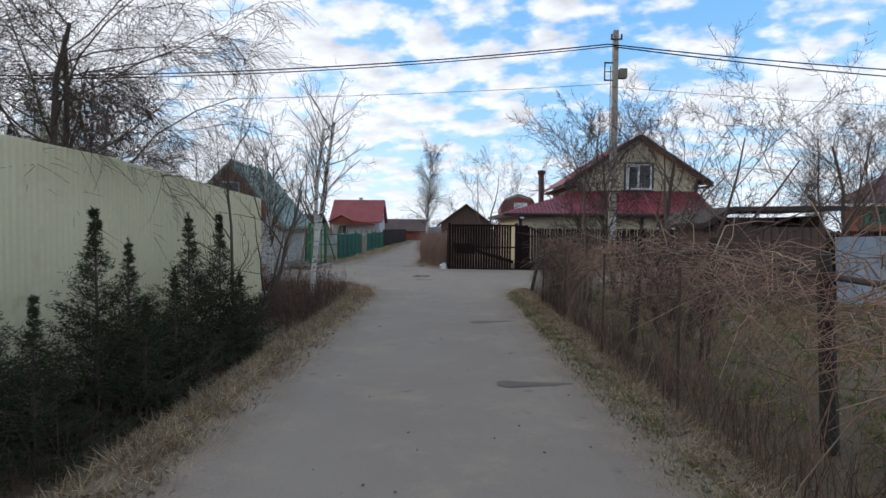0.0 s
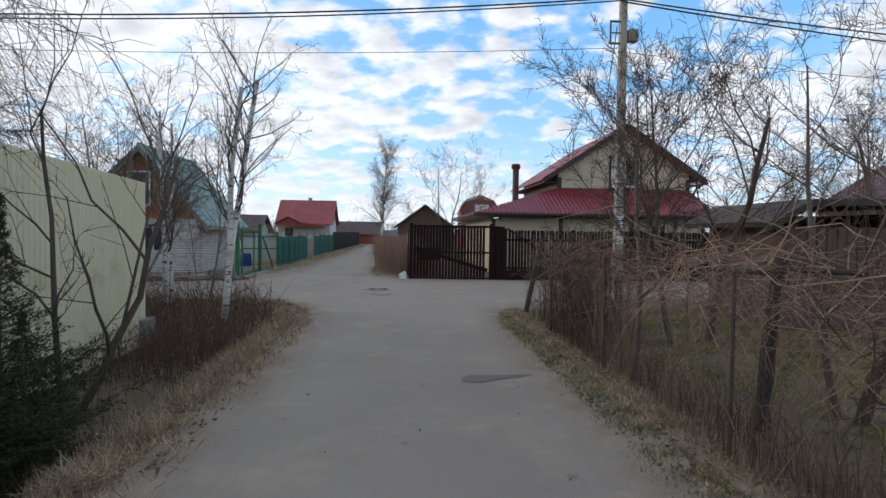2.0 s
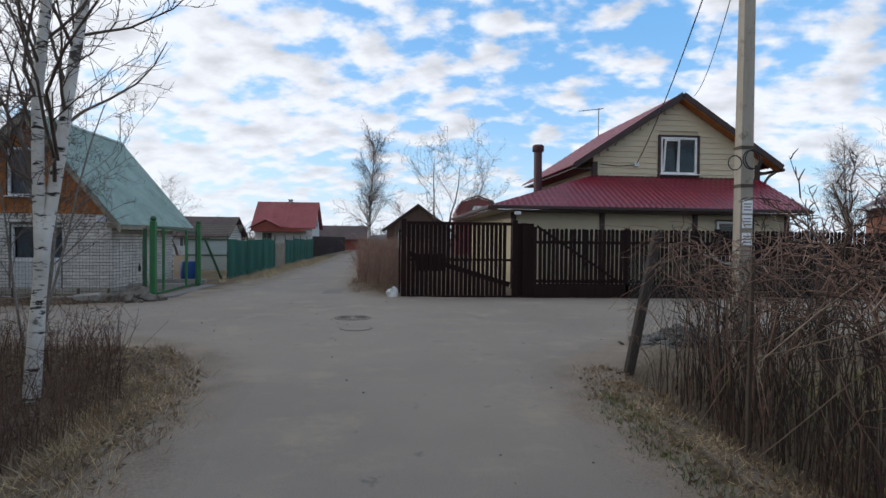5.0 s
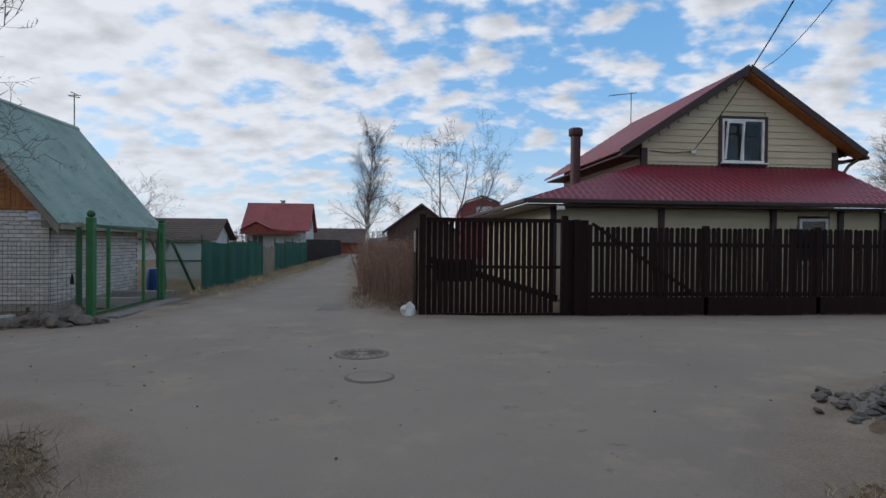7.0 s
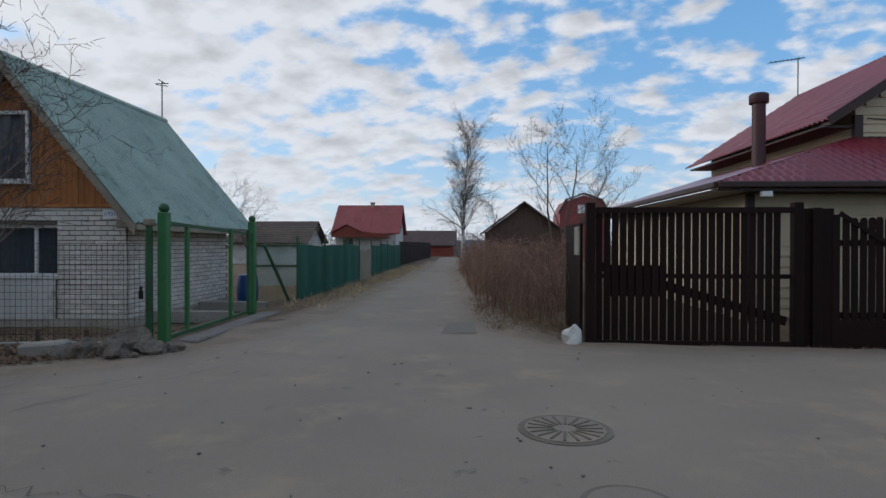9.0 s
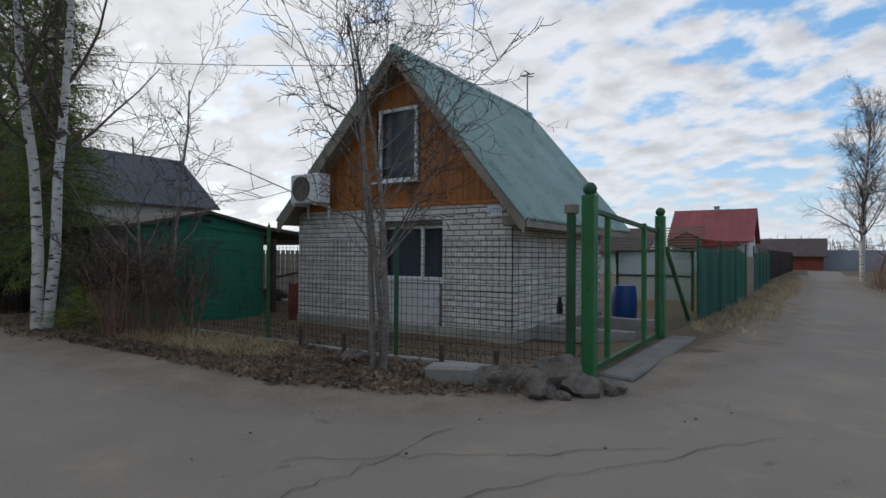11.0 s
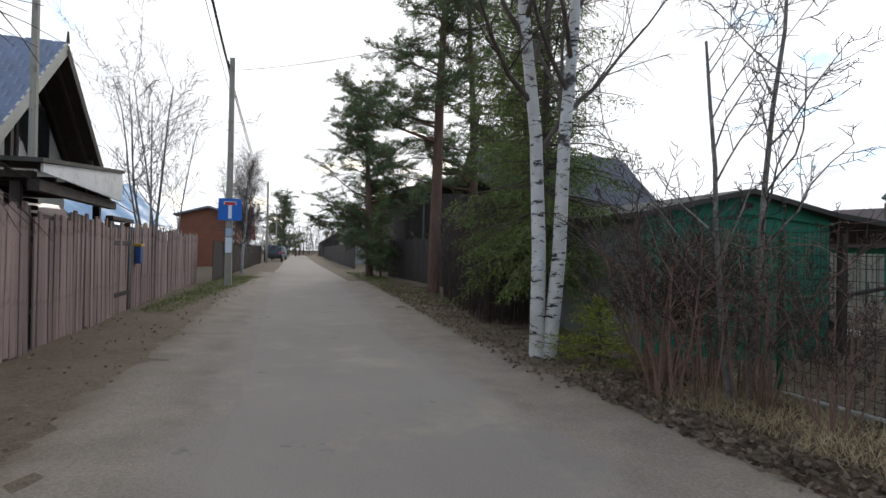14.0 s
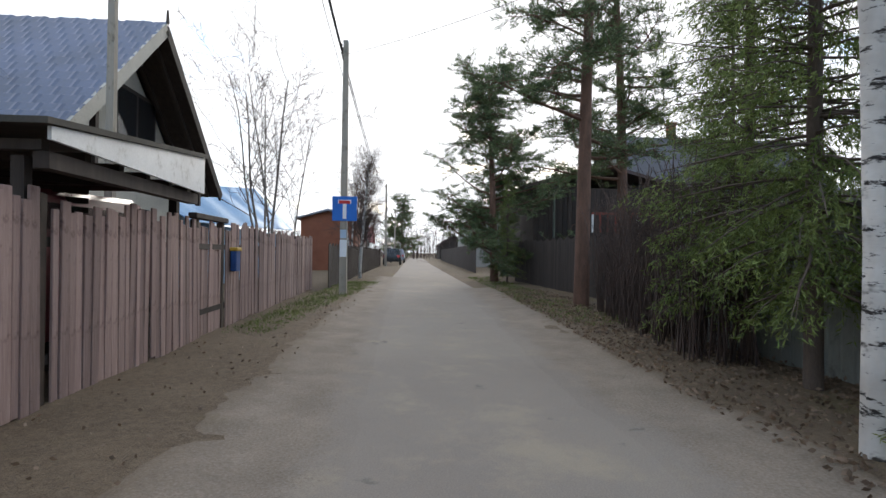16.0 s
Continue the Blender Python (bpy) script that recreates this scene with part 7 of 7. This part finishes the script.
# tall birch and bare trees up the lane
far = bare_tree("birch_tree", "tall slender leafless birch by the lane", dict(BIRCH, n=[60, 11, 9], angle=[36, 38, 40], len=[0.3, 0.5, 0.55], taper=[0.3, 0.4, 0.3], bend=[0.03, 0.14, 0.2, 0.25]), 81, 10.8, 0.13, M_BIRCH, M_TWIG, 1, 0.02)
at(far, -0.75, 58, 0, 1.04, 0)
again(ap2, 4.6, 49.0, 130, 1.6, 0)
again(ap, -16, 58, 70, 1.3, 0)
again(ap, 1.0, 72, 170, 1.2, 0)
# trees of the west street
again(thin, -30.0, 16.6, 120, 1.75, 0)
again(thin, -32.0, 16.4, 220, 1.7, 0)
again(far, -37.5, 19.2, 60, 0.62, 0)
again(bir, -44, 18.2, 10, 0.75, 0)
again(far, -50, 19.0, 160, 0.75, 0)
again(bir, -58, 18.4, 250, 0.8, 0)
again(weep, -16.8, 14.0, 30, 0.62, 0)
p1 = at(pine(91, 13.5, 3.8, 2.8, 40, "tall pine with reddish bark and open crown"), -23.8, 25.4, 0)
p2 = at(pine(92, 9.6, 0.9, 4.0, 84, "dense bushy pine beside the street"), -35.3, 25.3, 0)
again(p1, -27.5, 28.0, 140, 1.0, 0)
again(p2, -108, 22, 160, 1.1, 0)
big = at(conifer("spruce_tree", "tall spruce with drooping green boughs by the street", 95, 9.3, 1.5, 0.2, 9, 0.5, 0.075, 3.0, M_SPRUCEL, 0.9, rad=0.09, droop=-0.16, hang=0.9, power=0.6), -15.4, 24.85, 0)
again(big, -17.1, 25.3, 100, 0.95)
again(big, -18.9, 26.2, 320, 0.7)
again(big, -33.9, 25.6, 30, 0.5)
small = at(conifer("spruce_shrub", "low yellow-green spruce shrub at the birch foot", 96, 0.75, 0.8, 0.09, 8, 0.22, 0.05, 2.4, M_YELLOWBUSH, rad=0.02), -13.0, 24.35, 0)


# ---------- stems, grass and litter, uncountable ----------
def patch(nrng, n, poly):
    """n points inside a polygon."""
    lo, hi = np.min(poly, 0), np.max(poly, 0)
    pts = []
    while len(pts) < n:
        x, y = nrng.uniform(lo[0], hi[0]), nrng.uniform(lo[1], hi[1])
        if inside(x, y, poly):
            pts.append((x, y, ground_z(x, y)))
    return np.array(pts)


def stems(name, label, seed, n, poly, hmin, hmax, lean, rad, mat, k=5, arch=0.0, category="shrub"):
    r = np.random.default_rng(seed)
    b = patch(r, n, poly)
    h = r.uniform(hmin, hmax, n)
    a = r.uniform(0, 2 * np.pi, n)
    ln = np.minimum(np.abs(r.normal(size=n)), 1.4) * lean
    t = np.linspace(0, 1, k)
    P = np.zeros((n, k, 3))
    P[:, :, 0] = b[:, :1] + (np.cos(a) * ln * h)[:, None] * t ** 1.6 + r.normal(size=(n, k)) * 0.04 * h[:, None] * t
    P[:, :, 1] = b[:, 1:2] + (np.sin(a) * ln * h)[:, None] * t ** 1.6 + r.normal(size=(n, k)) * 0.04 * h[:, None] * t
    P[:, :, 2] = b[:, 2:3] - 0.03 + h[:, None] * (t - arch * r.uniform(0, 1, n)[:, None] * t ** 3)
    R = rad * r.uniform(0.6, 1.4, n)[:, None] * np.linspace(1, 0.45, k)[None]
    v, f = tubes(P, R, 3)
    me = mesh_arrays(name, v, f)
    return tagged(part(name, me, mat), label, category, kind="stuff")


def twigs_on(name, label, seed, n, poly, z0, z1, length, rad, mat):
    """A tangle of short twigs at any height above a patch."""
    r = np.random.default_rng(seed)
    b = patch(r, n, poly)
    b[:, 2] += r.uniform(z0, z1, n)
    d = r.normal(size=(n, 3)) * np.array([1, 1, 0.6])
    d /= np.linalg.norm(d, axis=1, keepdims=True)
    L = length * r.uniform(0.5, 1.5, n)
    t = np.linspace(0, 1, 4)
    P = b[:, None] + d[:, None] * (L[:, None] * t)[:, :, None]
    P += r.normal(size=P.shape) * 0.05 * length
    P[:, :, 2] -= 0.25 * L[:, None] * t ** 2
    v, f = tubes(P, np.ones((n, 4)) * rad * np.linspace(1, 0.5, 4), 3)
    return tagged(part(name, mesh_arrays(name, v, f), mat), label, "shrub", kind="stuff")


def grass(name, label, seed, n, poly, height, mat, flat_=0.7, width=0.006, category="grass"):
    r = np.random.default_rng(seed)
    tuft = patch(r, max(1, n // 14), poly)
    b = np.repeat(tuft, 14, 0)[:n] + r.normal(size=(min(n, len(tuft) * 14), 3)) * np.array([0.07, 0.07, 0.0])
    b[:, 2] -= 0.01
    w = r.normal(size=(len(b), 3)) * flat_ + np.array([0, 0, 0.9])
    w[:, 2] = np.abs(w[:, 2]) * 0.8 + 0.1
    return tagged(part(name, blades_mesh(name, b, w, height, width, r), mat), label, category, kind="stuff")


def litter(name, label, seed, n, poly, size, mat):
    r = np.random.default_rng(seed)
    b = patch(r, n, poly)
    b[:, 2] += 0.012 + r.uniform(0, 0.03, n)
    w = r.normal(size=(n, 3)) * np.array([1, 1, 0.35])
    return tagged(part(name, blades_mesh(name, b, w, size, size * 0.6, r), mat), label, "leaves", kind="stuff")


M_VINE = plain("pale_vine_bark", "7d6a58", "a8937c", 0.85, 1.5, 20, vary=0.25, source="Island")
HEDGE = [(3.95, -5), (5.0, -5), (4.9, 10), (4.7, 16.8), (4.1, 16.9)]
stems("bramble_hedge", "tangled leafless brown hedge grown through the wire fence", 1, 300, HEDGE, 0.9, 1.9, 0.4, 0.006, M_TWIGRED, 7, 0.5)
twigs_on("bramble_tangle", "matted brown twigs on top of the hedge", 2, 2300, HEDGE, 1.15, 1.75, 0.55, 0.0045, M_TWIGRED)
twigs_on("bramble_undergrowth", "thin dry twigs low in the hedge", 3, 260, HEDGE, 0.1, 1.0, 0.45, 0.0035, M_TWIG)
twigs_on("bramble_vines", "long pale arching vines over the hedge", 33, 420, [(4.5, -5), (5.4, -5), (5.3, 15), (4.6, 15)], 1.0, 1.75, 1.2, 0.008, M_VINE)
stems("garden_weeds", "dry brown weed stalks in the garden", 4, 700, [(4.9, -5), (13, -5), (13, 18), (4.8, 17)], 0.2, 0.7, 0.3, 0.004, M_TWIGRED, 4)
stems("ditch_stalks", "dark dry stalks along the hedge foot", 41, 1300, [(3.95, -4), (4.6, -4), (4.6, 16.6), (4.0, 16.6)], 0.2, 0.65, 0.3, 0.004, M_BRAMBLE, 4)
CORNER = [(-3.6, 13.0), (-1.7, 13.0), (-1.4, 16.6), (-2.4, 18.8), (-7.5, 19.0), (-7.5, 16.4), (-3.6, 16.0)]
stems("bramble_patch", "dark dry bramble stalks under the birches", 5, 2200, CORNER, 0.35, 0.95, 0.35, 0.004, M_BRAMBLE, 5, 0.3)
twigs_on("bramble_patch_twigs", "dry dark red twigs under the birches", 6, 2200, CORNER, 0.1, 0.7, 0.35, 0.003, M_BRAMBLE)
DITCH = [(-3.6, -3), (-1.3, -3), (-1.2, 13), (-3.6, 13)]
stems("ditch_stalks", "dry weed stalks in the ditch", 7, 600, DITCH, 0.3, 0.9, 0.35, 0.0035, M_BRAMBLE, 4)
VERGE_W = [(-1.5, -3), (-0.5, -3), (-0.45, 15.5), (-0.9, 17.6), (-1.9, 18.9), (-2.8, 18.6), (-1.6, 15.5)]
grass("verge_grass", "matted pale dry grass on the road verge", 8, 13000, VERGE_W, 0.13, M_GRASS, 1.3)
litter("leaf_litter", "fallen leaves and debris on the verge", 37, 4000, VERGE_W, 0.05, M_LEAF)
grass("verge_grass", "brown dry grass on the road verge", 9, 17000, VERGE_W, 0.16, M_GRASSB, 1.1)
grass("verge_grass", "thick straw-coloured grass mats beside the ditch", 43, 3200, [(-1.35, -2), (-0.8, -2), (-0.75, 12), (-1.0, 15.8), (-1.5, 15.8), (-1.25, 10)], 0.24, M_STRAW, 1.8, 0.009)
VERGE_E = [(3.2, -3), (4.3, -3), (4.2, 16.5), (4.0, 17.6), (3.6, 17.5), (3.2, 16)]
grass("verge_grass", "pale dry grass along the hedge foot", 10, 15000, VERGE_E, 0.08, M_GRASS, 1.1)
grass("verge_grass", "brown matted grass along the hedge foot", 34, 15000, VERGE_E, 0.1, M_GRASSB, 1.0)
grass("verge_grass", "tousled straw-coloured grass at the hedge foot", 44, 2600, [(3.6, -2), (4.15, -2), (4.1, 12), (3.7, 12)], 0.18, M_STRAW, 1.4, 0.008)
grass("verge_grass", "short green grass along the asphalt", 11, 9000, [(3.2, 2), (3.6, 2), (3.55, 16.5), (3.2, 16)], 0.07, M_GREENGRASS, 0.6)
grass("garden_grass", "yellowed garden grass", 12, 34000, [(4.4, -4), (12, -4), (13, 18), (4.4, 17)], 0.12, M_GARDEN, 1.0, 0.013)
grass("garden_grass", "faded green garden grass", 13, 26000, [(4.9, 0), (12, 0), (13, 18), (4.9, 17)], 0.1, M_GREENGRASS, 0.9, 0.011)
litter("leaf_litter", "brown fallen leaves on the verge", 14, 3500, VERGE_E, 0.05, M_LEAF)
litter("leaf_litter", "brown fallen leaves along the wire fence", 15, 10000, [(-12.5, 23.6), (-7.2, 23.5), (-6.0, 23.9), (-4.8, 24.7), (-4.6, 25.4), (-12.5, 25.2)], 0.066, M_LEAF)
litter("leaf_litter", "brown fallen leaves under the birch and spruces", 16, 7000, [(-30, 24.4), (-16, 23.5), (-12, 23.3), (-12, 25.3), (-18, 25.6), (-30, 26)], 0.055, M_LEAF)
litter("leaf_litter", "scattered brown leaves beside the plank fence", 17, 400, [(-28, 18.3), (-10, 18.2), (-10, 19.4), (-28, 20.1)], 0.045, M_LEAF)
litter("leaf_litter", "fallen leaves under the corner birches", 18, 3500, CORNER, 0.055, M_LEAF)
litter("leaf_litter", "fallen leaves in the yard", 19, 2500, [(-13, 25.3), (-5, 25.6), (-5.5, 28), (-13, 28.2)], 0.05, M_LEAF)
grass("verge_grass", "tufts of dry grass by the wire fence", 20, 7000, [(-11.5, 24.0), (-8.5, 24.2), (-8.5, 25.1), (-12, 25.0)], 0.16, M_GRASS, 0.8)
grass("verge_grass", "faded green grass beneath the trees", 21, 9000, [(-40, 24.7), (-20, 23.9), (-20, 25.3), (-40, 26)], 0.1, M_GREENGRASS, 0.7)
grass("verge_grass", "short grass beside the plank fence", 22, 9000, [(-34, 18.6), (-19, 18.3), (-19, 18.9), (-34, 20.2)], 0.1, M_GREENGRASS, 0.7)
grass("verge_grass", "pale dry grass clumps along the green fence", 23, 3500, [(-4.6, 30), (-3.5, 30), (-3.3, 55), (-4.6, 55)], 0.22, M_GRASS, 0.7, 0.01)
grass("verge_grass", "dry grass where the lane begins", 24, 8000, [(0.1, 27.4), (1.4, 26.4), (1.4, 34), (-0.1, 40), (-0.2, 31)], 0.16, M_GRASSB, 0.8)
LANE = [(0.3, 28.2), (1.45, 27.2), (2.6, 27.8), (2.0, 50), (-0.9, 50), (-0.3, 36)]
stems("lane_hedge", "bare brown bushes along the lane", 25, 1700, LANE, 0.6, 1.9, 0.3, 0.008, M_TWIGRED, 5, 0.25)
twigs_on("lane_hedge_twigs", "dense fine brown twigs of the lane bushes", 26, 3000, LANE, 0.3, 1.55, 0.5, 0.005, M_TWIGRED)
BUSH = [(-12.3, 24.1), (-11.1, 23.9), (-10.6, 24.8), (-12.6, 25.1)]
bush = bare_tree("lilac_bush", "leafless grey-brown bush before the green shed", dict(ROWAN, n=[6, 5, 4], start=[0.3, 0.25, 0.2], angle=[35, 35, 40], len=[0.55, 0.5, 0.45]), 88, 1.45, 0.014, M_TWIGRED, M_TWIG, 9, 0.3, "shrub")
at(bush, -11.6, 24.2, 0)
for x, y, tr, sc in ((-12.2, 24.5, 60, 1.1), (-11.1, 24.6, 150, 0.9), (-11.9, 24.8, 240, 0.95), (-10.4, 24.6, 20, 0.7), (4.5, 2.6, 10, 1.15), (4.5, 7.0, 200, 1.1), (4.6, 13.4, 250, 1.2), (4.5, 15.6, 40, 1.15)):
    again(bush, x, y, tr, sc)
stems("lilac_bush", "leafless grey-brown bush before the green shed", 27, 60, BUSH, 0.7, 1.7, 0.3, 0.007, M_TWIGRED, 6, 0.1)
twigs_on("lilac_bush_twigs", "fine twigs of the leafless bush", 28, 350, BUSH, 0.4, 1.5, 0.4, 0.003, M_TWIGRED)
SAPL = [(-23, 25.4), (-16.8, 24.3), (-16.2, 25.0), (-22.5, 26.2)]
stems("sapling_thicket", "thin bare saplings between the conifers", 29, 420, SAPL, 1.2, 2.8, 0.16, 0.012, M_TWIG, 6, 0.05)
twigs_on("sapling_thicket_twigs", "fine bare twigs of the thicket", 30, 2000, SAPL, 0.3, 2.4, 0.45, 0.004, M_TWIG)
stems("fence_corner_thicket", "dense dry brown stalks at the fence corner", 31, 380, [(4.15, 13.5), (5.2, 13.5), (5.2, 16.8), (4.25, 16.9)], 0.7, 1.7, 0.15, 0.006, M_TWIG, 5, 0.2)

grass("verge_grass", "dry grass and dirt along the picket fence foot", 35, 6000, [(1.8, 25.85), (14, 25.75), (14, 26.25), (1.8, 26.2)], 0.09, M_GRASSB, 0.9)
litter("leaf_litter", "dead leaves along the picket fence foot", 36, 1500, [(1.8, 25.8), (14, 25.65), (14, 26.25), (1.8, 26.2)], 0.05, M_LEAF)

# distant woods
FAR_W = [(-190, -20), (-125, -5), (-118, 20), (-118, 32), (-120, 70), (-190, 90)]
FAR_N = [(-60, 98), (60, 98), (80, 150), (-90, 150)]
FAR_E = [(60, 28), (110, 20), (120, 90), (60, 60)]
for i, zone in enumerate((FAR_W, FAR_N, FAR_E)):
    stems("far_woods", "distant leafless trees on the horizon", 60 + i, 900, zone, 2, (9, 4.5, 7)[i], 0.08, 0.07, M_TWIG, 4, 0, "woods")
    twigs_on("far_thicket", "distant grey-brown twigs on the horizon", 70 + i, 3500, zone, 0.5, (7.5, 3.6, 5.5)[i], 1.8, 0.035, M_TWIG)
again(far, 30, 44, 50, 0.8, 0)
for x, y, sc in ((-52, 34, 1.0), (-60, 40, 1.1), (-22, 46, 0.8)):
    again(bir, x, y, x * 17, sc, 0)
